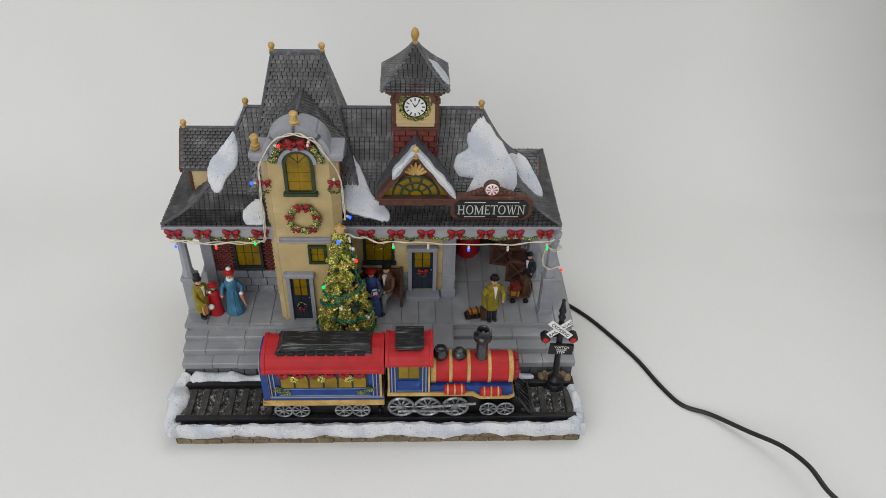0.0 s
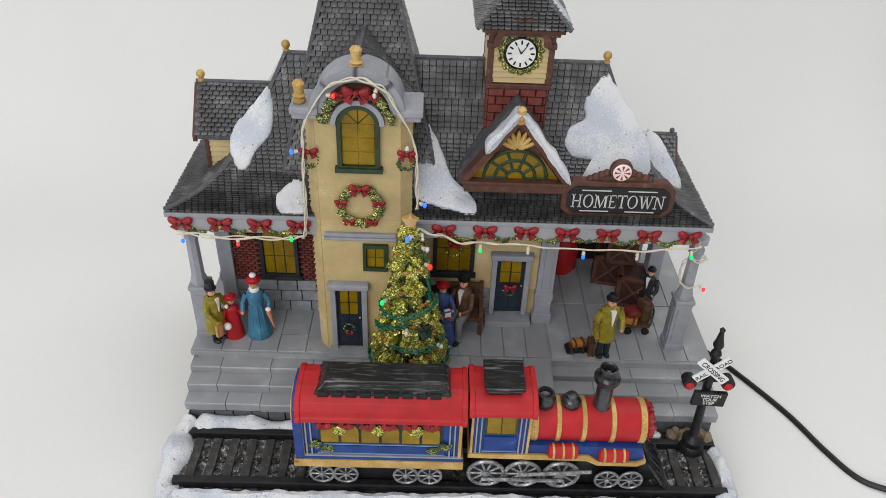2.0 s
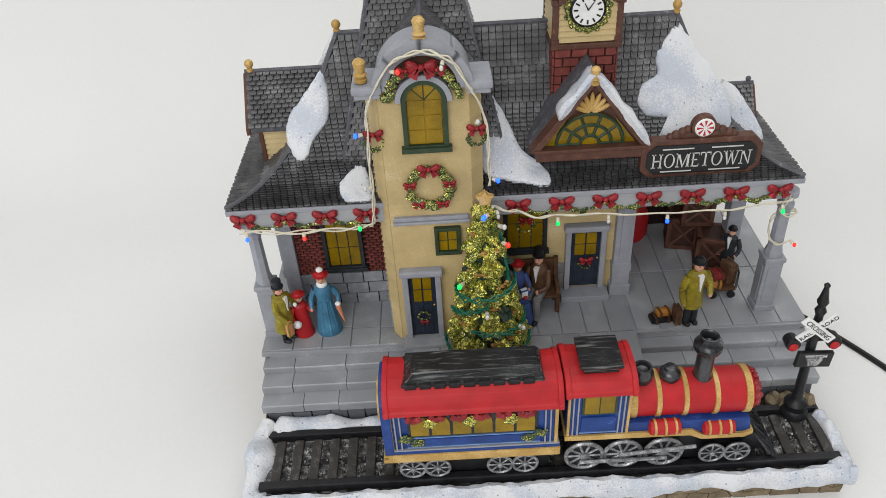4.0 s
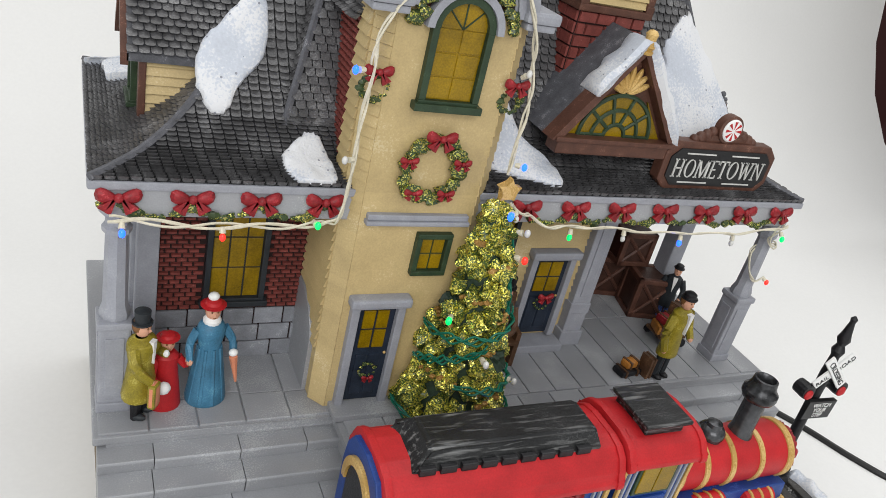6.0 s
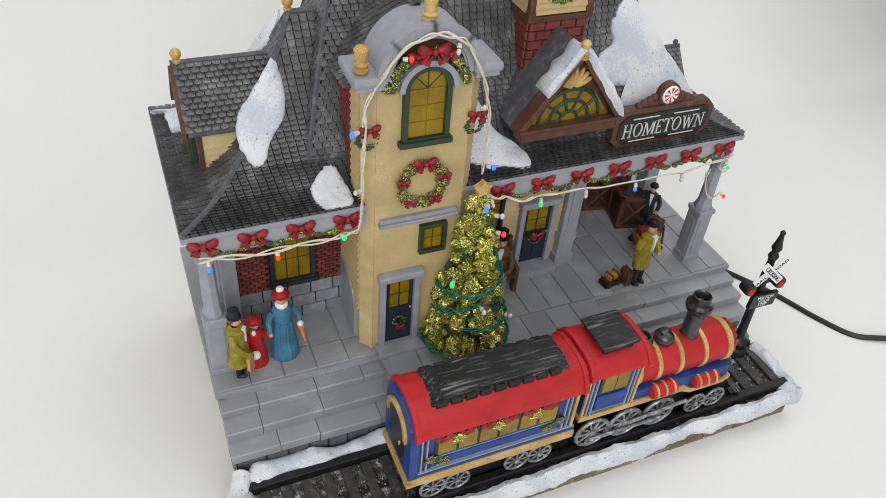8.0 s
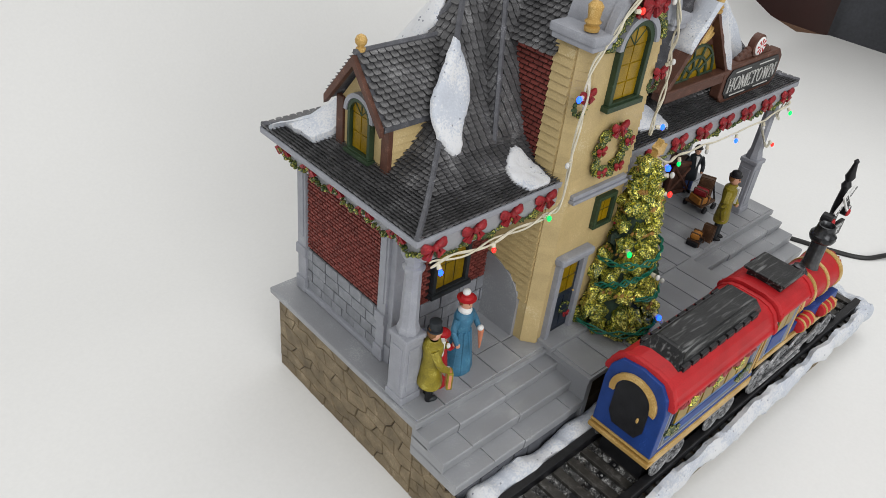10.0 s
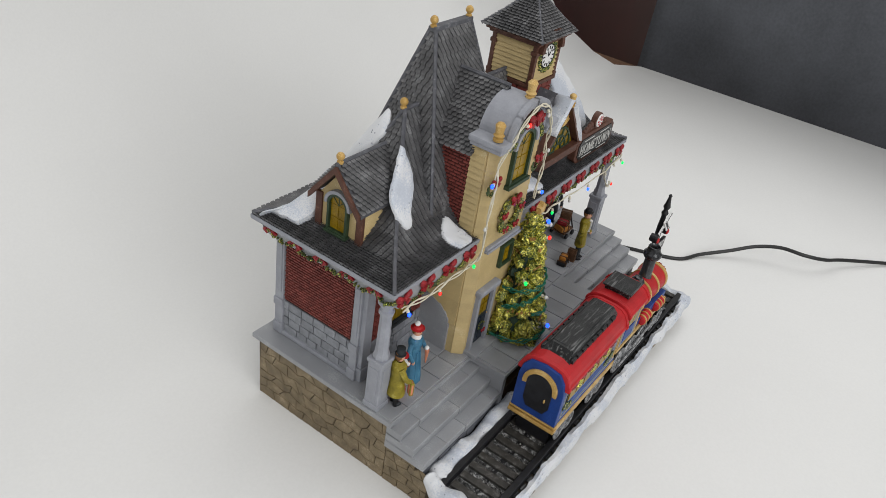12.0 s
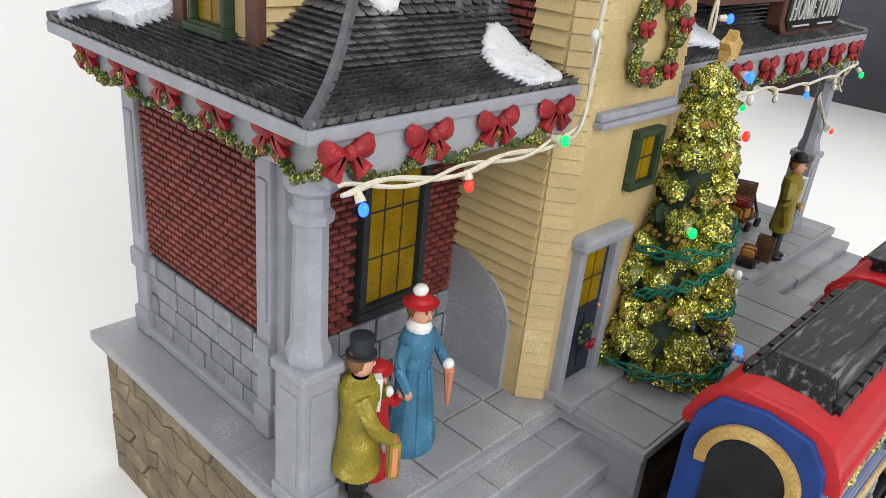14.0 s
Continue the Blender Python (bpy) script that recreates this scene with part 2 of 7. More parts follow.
def streaks(m):
    """Adds pale dry-brushed streaks that run one way."""
    nt = m.node_tree
    bs = nt.nodes["Principled BSDF"]
    base = bs.inputs["Base Color"].links[0].from_socket
    geo, mp, nz = nt.nodes.new("ShaderNodeNewGeometry"), nt.nodes.new("ShaderNodeMapping"), nt.nodes.new("ShaderNodeTexNoise")
    mp.inputs["Scale"].default_value = (70, 700, 700)
    mp.inputs["Rotation"].default_value = (0, 0, 0.06)
    nz.inputs["Scale"].default_value, nz.inputs["Detail"].default_value, nz.inputs["Distortion"].default_value = 1.0, 5.0, 0.3
    nt.links.new(geo.outputs["Position"], mp.inputs[0])
    nt.links.new(mp.outputs[0], nz.inputs["Vector"])
    ramp = nt.nodes.new("ShaderNodeValToRGB")
    ramp.color_ramp.elements[0].position, ramp.color_ramp.elements[1].position = 0.54, 0.74
    nt.links.new(nz.outputs["Fac"], ramp.inputs[0])
    mix = nt.nodes.new("ShaderNodeMix")
    mix.data_type = "RGBA"
    mix.inputs[7].default_value = (0.17, 0.172, 0.172, 1)
    nt.links.new(ramp.outputs[0], mix.inputs[0])
    nt.links.new(base, mix.inputs[6])
    nt.links.new(mix.outputs[2], bs.inputs["Base Color"])
    return m


M_SHEET = paint("white_paper", (0.70, 0.70, 0.69), rough=0.7, var=0.02, scale=0.6, bump=0.03, fine=40)
M_GREY = paint("grey_painted_wood", (0.29, 0.298, 0.316), rough=0.36, var=0.10, scale=5, bump=0.15, spread=0.10, dry=(0.39, 0.40, 0.415), dry_at=0.56)
M_GREY.node_tree.nodes["Principled BSDF"].inputs["Specular IOR Level"].default_value = 0.6
M_GREYL = paint("pale_grey_trim", (0.30, 0.31, 0.345), rough=0.5, var=0.12, scale=16, bump=0.25, dry=(0.34, 0.35, 0.38), dry_at=0.6)
M_SLATE = paint("dark_grey_shingle", (0.105, 0.104, 0.108), rough=0.36, var=0.35, scale=12, bump=0.4, spread=0.10, dry=(0.19, 0.19, 0.195), dry_at=0.56)
M_SLATE.node_tree.nodes["Principled BSDF"].inputs["Specular IOR Level"].default_value = 0.5
M_RIDGE = paint("slate_ridge", (0.10, 0.102, 0.115), rough=0.55, var=0.25, scale=25, dry=(0.2, 0.2, 0.22), dry_at=0.58)
M_BRICK = paint("red_brick", (0.20, 0.047, 0.038), rough=0.65, var=0.25, scale=30, bump=0.3, spread=0.22, dry=(0.33, 0.12, 0.1), dry_at=0.62)
M_MORTAR = paint("dark_mortar", (0.022, 0.009, 0.008), rough=0.8, var=0.2)
M_STONE = paint("grey_stone_block", (0.25, 0.26, 0.285), rough=0.6, var=0.18, scale=24, bump=0.35, spread=0.14, dry=(0.36, 0.37, 0.4), dry_at=0.6)
M_STONEJ = paint("dark_stone_joint", (0.1, 0.105, 0.12), rough=0.7)
M_TAN = paint("tan_field_stone", (0.215, 0.165, 0.10), rough=0.6, var=0.3, scale=14, bump=0.5, spread=0.10, dry=(0.30, 0.24, 0.16), dry_at=0.58)
M_TANJ = paint("brown_stone_joint", (0.05, 0.036, 0.022), rough=0.8)
M_CREAM = paint("cream_siding", (0.51, 0.39, 0.19), rough=0.45, var=0.14, scale=7, bump=0.2, spread=0.05, dry=(0.58, 0.48, 0.28), dry_at=0.6)
M_BROWN = paint("brown_trim", (0.105, 0.045, 0.03), rough=0.5, var=0.25, scale=24, dry=(0.2, 0.1, 0.07), dry_at=0.6)
M_GOLD = paint("antique_gold", (0.47, 0.29, 0.085), rough=0.38, metal=0.15, var=0.14, scale=8, bump=0.2, dry=(0.6, 0.41, 0.16), dry_at=0.5)
M_SNOW = specks(paint("glitter_snow", (0.50, 0.535, 0.60), rough=0.5, var=0.06, scale=5, bump=0.8, fine=90, dry=(0.64, 0.65, 0.67), dry_at=0.46))
M_RED = paint("red_paint", (0.42, 0.014, 0.018), rough=0.5, var=0.15, scale=10, bump=0.2)
M_REDBOW = paint("red_bow", (0.30, 0.016, 0.022), rough=0.42, var=0.35, scale=30, bump=0.4, dry=(0.47, 0.06, 0.07), dry_at=0.6)
M_BLUE = paint("blue_paint", (0.012, 0.05, 0.235), rough=0.45, var=0.25, scale=12, bump=0.2, dry=(0.06, 0.13, 0.4), dry_at=0.62)
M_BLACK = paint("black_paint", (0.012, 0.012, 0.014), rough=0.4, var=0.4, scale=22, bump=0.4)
M_IRON = streaks(paint("brushed_black_iron", (0.02, 0.021, 0.022), rough=0.28, var=0.4, scale=8, bump=0.5, metal=0.15, dry=(0.06, 0.06, 0.062), dry_at=0.58))
M_SILVER = paint("silver_brushed", (0.27, 0.275, 0.285), rough=0.35, metal=0.45, var=0.4, scale=40, bump=0.4, dry=(0.5, 0.5, 0.52), dry_at=0.56)
M_PALEB = paint("pale_blue_line", (0.16, 0.27, 0.5), rough=0.5, var=0.2, scale=20)
M_STACK = paint("silver_brushed_black", (0.075, 0.077, 0.082), rough=0.26, metal=0.7, var=0.5, scale=4, bump=0.15, fine=30)
M_GRAVEL = paint("black_gravel", (0.085, 0.085, 0.085), rough=0.35, var=0.5, scale=30, bump=0.6, spread=0.5, dry=(0.42, 0.42, 0.41), dry_at=0.52)
M_TIE = paint("dark_sleeper", (0.045, 0.042, 0.038), rough=0.42, var=0.3, scale=30, bump=0.5, dry=(0.11, 0.105, 0.1), dry_at=0.56)
M_GLASS = paint("yellow_window", (0.235, 0.145, 0.002), rough=0.3, var=0.3, scale=9, bump=0.1)
M_GREEN = paint("dark_green_frame", (0.03, 0.055, 0.028), rough=0.45, var=0.25, scale=24, dry=(0.08, 0.12, 0.07), dry_at=0.62)
M_FRAME = paint("charcoal_frame", (0.022, 0.026, 0.03), rough=0.5, var=0.25, scale=20)
M_NAVY = paint("navy_door", (0.018, 0.026, 0.042), rough=0.4, var=0.25, scale=20)
M_TREE = glitter("glitter_green", (0.06, 0.095, 0.022), (0.66, 0.62, 0.07), (0.95, 0.85, 0.25), 0.66)
M_SPRIG = paint("brown_gold_sprig", (0.34, 0.19, 0.05), rough=0.4, metal=0.15, var=0.3, scale=30, bump=0.4, dry=(0.6, 0.42, 0.15), dry_at=0.58)
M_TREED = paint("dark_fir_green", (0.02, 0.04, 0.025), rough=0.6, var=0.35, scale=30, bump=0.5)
M_GARL = glitter("glitter_garland", (0.045, 0.07, 0.025), (0.45, 0.5, 0.08), (0.8, 0.7, 0.25), 0.42)
M_WIRE = paint("clear_white_wire", (0.62, 0.58, 0.46), rough=0.3, var=0.12, scale=30, bump=0.1)
M_GWIRE = paint("green_wire", (0.006, 0.12, 0.075), rough=0.3, var=0.15, scale=30, bump=0.1)
M_CABLE = paint("black_cable", (0.012, 0.012, 0.012), rough=0.4, var=0.1, bump=0.02)
M_WOOD = paint("brown_wood", (0.11, 0.055, 0.028), rough=0.55, var=0.35, scale=26, bump=0.4, dry=(0.2, 0.115, 0.06), dry_at=0.6)
M_CRATE = paint("dark_crate_board", (0.05, 0.022, 0.015), rough=0.5, var=0.3, scale=24, bump=0.4)
M_WHITE = paint("white_paint", (0.75, 0.75, 0.74), rough=0.5, var=0.05)
M_SIGN = paint("black_sign_face", (0.012, 0.012, 0.013), rough=0.3, var=0.2, bump=0.02)
M_PINK = paint("face_paint", (0.62, 0.33, 0.22), rough=0.5, var=0.08)
M_PEACH = paint("peach_paint", (0.62, 0.23, 0.13), rough=0.5, var=0.08)
M_OLIVE = paint("olive_paint", (0.28, 0.225, 0.022), rough=0.42, var=0.3, scale=20, dry=(0.42, 0.36, 0.08), dry_at=0.58)
M_CBLUE = paint("dress_blue", (0.055, 0.19, 0.31), rough=0.45, var=0.25, scale=16, dry=(0.1, 0.27, 0.38), dry_at=0.6)
M_DBLUE = paint("deep_blue", (0.05, 0.085, 0.24), rough=0.45, var=0.25, scale=16)
M_TROUSER = paint("grey_cloth", (0.2, 0.2, 0.2), rough=0.6, var=0.25, scale=18)
M_ORANGE = paint("orange_paint", (0.42, 0.17, 0.03), rough=0.45, var=0.25, scale=18)
M_HAIR = paint("hair_brown", (0.2, 0.09, 0.03), rough=0.5, var=0.25)
M_CLOTH = paint("dark_grey_cloth", (0.07, 0.074, 0.084), rough=0.85, var=0.15, scale=1.5, bump=0.1, fine=20)
M_BURG = paint("burgundy_leather", (0.03, 0.004, 0.005), rough=0.5, var=0.2, scale=1.5, bump=0.1)
M_WALLP = paint("room_wall", (0.6, 0.58, 0.55), rough=0.85, var=0.04, scale=1, bump=0.05)
M_FLOOR = paint("room_floor", (0.2, 0.13, 0.08), rough=0.5, var=0.2, scale=1, bump=0.05)
# near-black: dark base paint and the shade of the shingle gaps in one colour
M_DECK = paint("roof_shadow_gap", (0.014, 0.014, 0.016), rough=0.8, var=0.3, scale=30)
M_LETTER = paint("silver_lettering", (0.55, 0.55, 0.53), rough=0.4, var=0.1, bump=0.05)
M_PANE = paint("dim_olive_pane", (0.11, 0.10, 0.012), rough=0.3, var=0.3, scale=10, bump=0.1)
M_BULB_B = glow("blue_bulb", (0.006, 0.045, 1.0), 6.0)
M_BULB_G = glow("green_bulb", (0.0, 0.6, 0.09), 1.7)
M_BULB_R = glow("red_bulb", (1.0, 0.03, 0.02), 0.9)
M_BULB_O = paint("unlit_clear_bulb", (0.6, 0.6, 0.58), rough=0.12, var=0.05, bump=0.0, coat=0.5)

# ---- the room and the table ----
def setting(name, bm, material, label, category, smooth=False):
    ob = part(name, bm, material, None, label, smooth)
    return tagged(ob, label, category, "", "structure")


bm = B()
prof = [(-16, 0.03), (2.1, 0.03), (2.4, 0.05), (2.8, 0.14), (3.2, 0.32), (3.6, 0.6), (4.0, 1.05), (4.3, 1.6), (4.5, 2.3), (4.6, 3.2), (4.65, 12.0)]
rows = []
for y, z in prof:
    rows.append([bm.verts.new((x if y > 2.3 or x < 7 else 7.75 - 0.04 * (y + 2), y, z)) for x in (-16, -8, -4, 0, 4, 7.2)])
for a, b in zip(rows, rows[1:]):
    for i in range(5):
        bm.faces.new((a[i], a[i + 1], b[i + 1], b[i]))
sheet = setting("backdrop", bm, M_SHEET, "white seamless paper sheet curving up behind the model", "backdrop", True)
m = sheet.modifiers.new("thickness", "SOLIDIFY")
m.thickness, m.offset = 0.0008, -1

# ---- the base with its steps ----
PORCH = 0.556
base = thing("ornament_base", 0.1, 0.1, Z0, "tan stone-sided resin base with grey porch steps on white paper", "base")
bm = B()
side = [(1.06, Z0), (1.07, 0.515), (-0.03, 0.515), (-0.075, 0.495), (-0.15, 0.45), (-0.235, 0.385), (-0.33, 0.335), (-0.34, 0.23), (-0.42, 0.2), (-0.42, Z0)]
prism(bm, side, "x", -1.455, 1.68)
part("stone_core", bm, M_TANJ, base)
bm = B()
box(bm, -1.46, 1.69, -0.86, -0.36, Z0, 0.235, 0.015)
part("track_bed", bm, M_TANJ, base)
bm = B()
prism(bm, [(-1.485, -0.085), (-0.62, -0.085), (-0.62, -0.368), (0.70, -0.368), (0.70, -0.085), (1.705, -0.085), (1.705, 1.11), (-1.485, 1.11)], "z", 0.517, PORCH - 0.004, 0, 0.006)
part("porch_slab", bm, M_GREY, base)
# black box puts the shade below the platform overhang into its colour
bm = B()
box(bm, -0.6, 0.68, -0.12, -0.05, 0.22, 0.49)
part("platform_shade_box", bm, M_BLACK, base, "black box painted as the shade under the platform")
for x in (-0.615, 0.655):
    bm = B()
    box(bm, x, x + 0.04, -0.362, -0.08, 0.22, 0.517, 0.004)
    part("platform_cheek", bm, M_GREY, base)


def step_flight(x0, x1, seed):
    r = random.Random(seed)
    for y, z, h in ((-0.170, 0.507, 0.06), (-0.268, 0.458, 0.072), (-0.362, 0.395, 0.062)):
        x = x0
        while x < x1 - 0.01:
            w = r.uniform(0.16, 0.34)
            e = x1 if x1 - x - w < 0.1 else x + w
            bm = B()
            k = r.uniform(-0.003, 0.003)
            prism(bm, [(y + k, z - 0.008), (y + k + 0.006, z - h), (-0.05, z - h), (-0.05, z), (y + k + 0.004, z)], "x", x + 0.0012, e - 0.0012, 0, 0.0025)
            part("step_block", bm, M_GREY, base)
            x = e
    bm = B()
    box(bm, x0 + 0.03, x1 - 0.03, -0.085, -0.03, 0.3, 0.52)
    box(bm, x0 + 0.03, x1 - 0.03, -0.335, -0.03, 0.2, 0.36, 0.004)
    part("step_riser", bm, M_GREY, base)
    x = x0 + 0.022
    while x < x1 - 0.04:
        w = min(r.uniform(0.08, 0.15), x1 - x)
        bm = B()
        box(bm, x + 0.002, x + w - 0.002, -0.352 + r.uniform(-0.006, 0.006), -0.30, 0.21, r.uniform(0.325, 0.334), 0.008)
        part("footing_stone", bm, M_STONEJ, base)
        x += w


step_flight(-1.472, -0.6, 1)
step_flight(0.69, 1.695, 2)
bm = B()
box(bm, -0.64, -0.35, -0.13, -0.03, PORCH, 0.585, 0.006)
part("door_step", bm, M_GREY, base)

# ---- porch boards ----
def board(x0, x1, y0, y1):
    bm = B()
    box(bm, x0 + 0.003, x1 - 0.003, y0 + 0.003, y1 - 0.003, PORCH - 0.012, PORCH + 0.004, 0.003)
    part("plank", bm, M_GREY, base)


rng = random.Random(4)
x = -1.47
while x < -0.62:
    w = 0.17
    ys = [-0.075, 0.10 + rng.uniform(-0.03, 0.03), 0.32]
    for a, b in zip(ys, ys[1:]):
        board(x, min(x + w, -0.60), a, b)
    x += w
for k in range(8):
    board(-0.6 + k * 0.162, -0.6 + (k + 1) * 0.162, -0.36, -0.075)
for k in range(6):
    board(-0.14 + k * 0.14, -0.14 + (k + 1) * 0.14, -0.072, 0.29)
for k in range(7):
    board(0.71 + k * 0.14, 0.71 + (k + 1) * 0.14, -0.072, 0.45)
    board(0.71 + k * 0.14, 0.71 + (k + 1) * 0.14, 0.452, 1.09)

# ---- stone facing ----
def stones(place, a0, a1, b0, b1, rows, size, parent, seed, skip=None):
    """Tight crazy-paved stones on a plane: a jittered honeycomb, each stone with its own raised face."""
    r = random.Random(seed)
    n = max(1, round((a1 - a0) / size))
    w, h = (a1 - a0) / n, (b1 - b0) / rows
    grid = {}

    def corner(i, j):
        if (i, j) not in grid:
            a = a0 + i * w / 2 + (r.uniform(-0.22, 0.22) * w if 0 < i < 2 * n else 0)
            b = b0 + j * h + (r.uniform(-0.24, 0.24) * h if 0 < j < rows else 0)
            grid[(i, j)] = (min(max(a, a0), a1), b)
        return grid[(i, j)]
    for j in range(rows):
        i = -(j % 2)
        while i < 2 * n:
            l, m, e = max(i, 0), i + 1, min(i + 2, 2 * n)
            pts = [corner(l, j), corner(m, j), corner(e, j), corner(e, j + 1), corner(m, j + 1), corner(l, j + 1)]
            pts = [p for k, p in enumerate(pts) if math.dist(p, pts[k - 1]) > 0.004]
            i += 2
            if len(pts) < 3:
                continue
            cx, cy = sum(p[0] for p in pts) / len(pts), sum(p[1] for p in pts) / len(pts)
            if skip and skip(cx, cy):
                continue
            bm = B()
            d = [max(math.dist(p, (cx, cy)), 0.01) for p in pts]
            lo = [bm.verts.new(place(cx + (p[0] - cx) * (1 - 0.0026 / q), cy + (p[1] - cy) * (1 - 0.0026 / q), 0.0)) for p, q in zip(pts, d)]
            o = r.uniform(0.005, 0.009)
            hi = [bm.verts.new(place(cx + (p[0] - cx) * (1 - 0.0065 / q), cy + (p[1] - cy) * (1 - 0.0065 / q), o)) for p, q in zip(pts, d)]
            bm.faces.new(hi)
            for k in range(len(pts)):
                bm.faces.new((lo[k], lo[(k + 1) % len(pts)], hi[(k + 1) % len(pts)], hi[k]))
            part("stone", bm, M_TAN, parent)


stones(lambda a, b, o: (-1.455 - o, a, b), -0.06, 1.06, 0.035, 0.505, 6, 0.14, base, 7)
stones(lambda a, b, o: (-1.455 - o, a, b), -0.40, -0.06, 0.035, 0.44, 6, 0.12, base, 8, lambda a, b: b > min(0.50 + (a + 0.06) * 0.48, 0.36 if a > -0.33 else 0.2) - 0.02 and b > 0.5 + (a + 0.06) * 0.48 - 0.03)
stones(lambda a, b, o: (a, -0.86 - o, b), -1.45, 1.68, 0.035, 0.15, 2, 0.12, base, 9)
stones(lambda a, b, o: (1.68 + o, a, b), -0.06, 1.06, 0.035, 0.505, 6, 0.14, base, 10)

# ---- railway track ----
track = thing("railway_track", 0.1, -0.63, 0.235, "black miniature railway track with gravel between dark sleepers", "track")
bm = B()
box(bm, -1.42, 1.63, -0.83, -0.44, 0.225, 0.245)
part("ballast_bed", bm, M_GRAVEL, track)
for y in (-0.815, -0.475):
    bm = B()
    box(bm, -1.43, 1.64, y - 0.022, y + 0.022, 0.24, 0.295, 0.006)
    part("rail", bm, M_BLACK, track)
bm = B()
box(bm, -1.4, 1.6, -0.668, -0.63, 0.243, 0.249)
part("slot", bm, M_BLACK, track)
x = -1.38
while x < 1.6:
    bm = B()
    box(bm, x, x + 0.052, -0.785, -0.505, 0.243, 0.268, 0.006)
    part("sleeper", bm, M_TIE, track)
    x += 0.102
rng = random.Random(11)
vs, fs = [], []
x = -1.335
while x < 1.6:
    for k in range(42):
        cx, cy, s = x + rng.uniform(0.004, 0.052), rng.uniform(-0.78, -0.51), rng.uniform(0.008, 0.015)
        i = len(vs)
        a = rng.uniform(0, 3)
        for d in range(4):
            vs.append((cx + s * math.cos(a + d * 1.57) * rng.uniform(0.7, 1.2), cy + s * math.sin(a + d * 1.57) * rng.uniform(0.7, 1.2), 0.243))
        vs.append((cx, cy, 0.25 + s * rng.uniform(0.5, 1.3)))
        fs += [(i, i + 1, i + 4), (i + 1, i + 2, i + 4), (i + 2, i + 3, i + 4), (i + 3, i, i + 4)]
    x += 0.102
joined("gravel", vs, fs, M_GRAVEL, track)
for k in range(38):
    bm = B()
    x = -1.42 + k * 0.081
    box(bm, x, x + 0.055, -0.862, -0.836, 0.205, 0.25, 0.006)
    part("sleeper_end", bm, M_IRON, track)


# ---- snow on the base ----
def snow_bank(name, pts, r, parent, seed, flat=0.6):
    bm = B()
    line = curve(pts, 60)
    n = 14
    rows = []
    for i, p in enumerate(line):
        d = (line[min(i + 1, 60)] - line[max(i - 1, 0)]).normalized()
        u = Vector((-d.y, d.x, 0)).normalized()
        k = r * (0.85 + 0.75 * noise.noise(p * 4.3 + Vector((seed, 0, 0)))) * min(1, 0.25 + min(i, 60 - i) / 5)
        row = []
        for j in range(n):
            a = 2 * math.pi * j / n
            q = p + u * (k * math.cos(a)) + Vector((0, 0, k * flat * math.sin(a)))
            row.append(bm.verts.new(q + Vector((0, 0, 0.028 * noise.noise(q * 9) + 0.012 * noise.noise(q * 24)))))
        rows.append(row)
    for a, b in zip(rows, rows[1:]):
        for j in range(n):
            bm.faces.new((a[j], a[(j + 1) % n], b[(j + 1) % n], b[j]))
    bm.faces.new(rows[0]), bm.faces.new(rows[-1][::-1])
    ob = part(name, bm, M_SNOW, parent, "", True)
    return ob


snow = thing("snow_drift", 0.1, -0.6, 0.2, "glittery white painted snow along the base edge", "snow", kind="stuff")
bm = B()
rows = []
for i in range(241):
    x = -1.475 + 3.18 * i / 240
    e = 0.045 * (noise.noise(Vector((x * 2.6, 1, 0))) + 0.6 * noise.noise(Vector((x * 7, 4, 0))))
    prof = [(-0.86, 0.262), (-0.885, 0.268), (-0.905, 0.245), (-0.912, 0.2), (-0.905, 0.155 + e), (-0.885, 0.135 + e), (-0.865, 0.14 + e)]
    rows.append([bm.verts.new((x + 0.006 * noise.noise(Vector((x * 9, j, 2))), y + 0.02 * noise.noise(Vector((x * 6, z * 9, 7))) + 0.008 * noise.noise(Vector((x * 22, j * 2, 7))), z + 0.016 * noise.noise(Vector((x * 8, j * 0.7, 3))) + 0.008 * noise.noise(Vector((x * 25, j, 5))))) for j, (y, z) in enumerate(prof)])
for a, b in zip(rows, rows[1:]):
    for j in range(6):
        bm.faces.new((a[j], a[j + 1], b[j + 1], b[j]))
    bm.faces.new((a[6], a[0], b[0], b[6]))
bm.faces.new(rows[0]), bm.faces.new(rows[-1][::-1])
part("front_snow", bm, M_SNOW, snow, "", True)
snow_bank("corner_snow", [(-1.43, -0.37, 0.29), (-1.47, -0.5, 0.24), (-1.46, -0.65, 0.225), (-1.48, -0.82, 0.21), (-1.4, -0.89, 0.21)], 0.08, snow, 1, 1.0)
snow_bank("corner_snow", [(1.64, -0.5, 0.27), (1.67, -0.66, 0.25), (1.66, -0.8, 0.24), (1.6, -0.88, 0.22)], 0.062, snow, 2, 1.0)
snow_bank("bank_snow", [(-1.42, -0.41, 0.265), (-1.2, -0.405, 0.275), (-0.95, -0.41, 0.268), (-0.62, -0.405, 0.262), (-0.42, -0.40, 0.25)], 0.062, snow, 3, 0.8)
snow_bank("bank_snow", [(0.75, -0.41, 0.25), (0.9, -0.405, 0.262), (1.1, -0.405, 0.27), (1.36, -0.41, 0.26)], 0.06, snow, 4, 0.8)
for k in range(9):
    bm = B()
    ball(bm, 1.42 + 0.025 * k, -0.42 + 0.02 * math.sin(k * 2.2), 0.28, 0.035, 0.05, 0.035 + 0.01 * (k % 3), 0, 8, 6, 0.3, k)
    part("rock", bm, M_TAN, base, "rough olive rock", True)

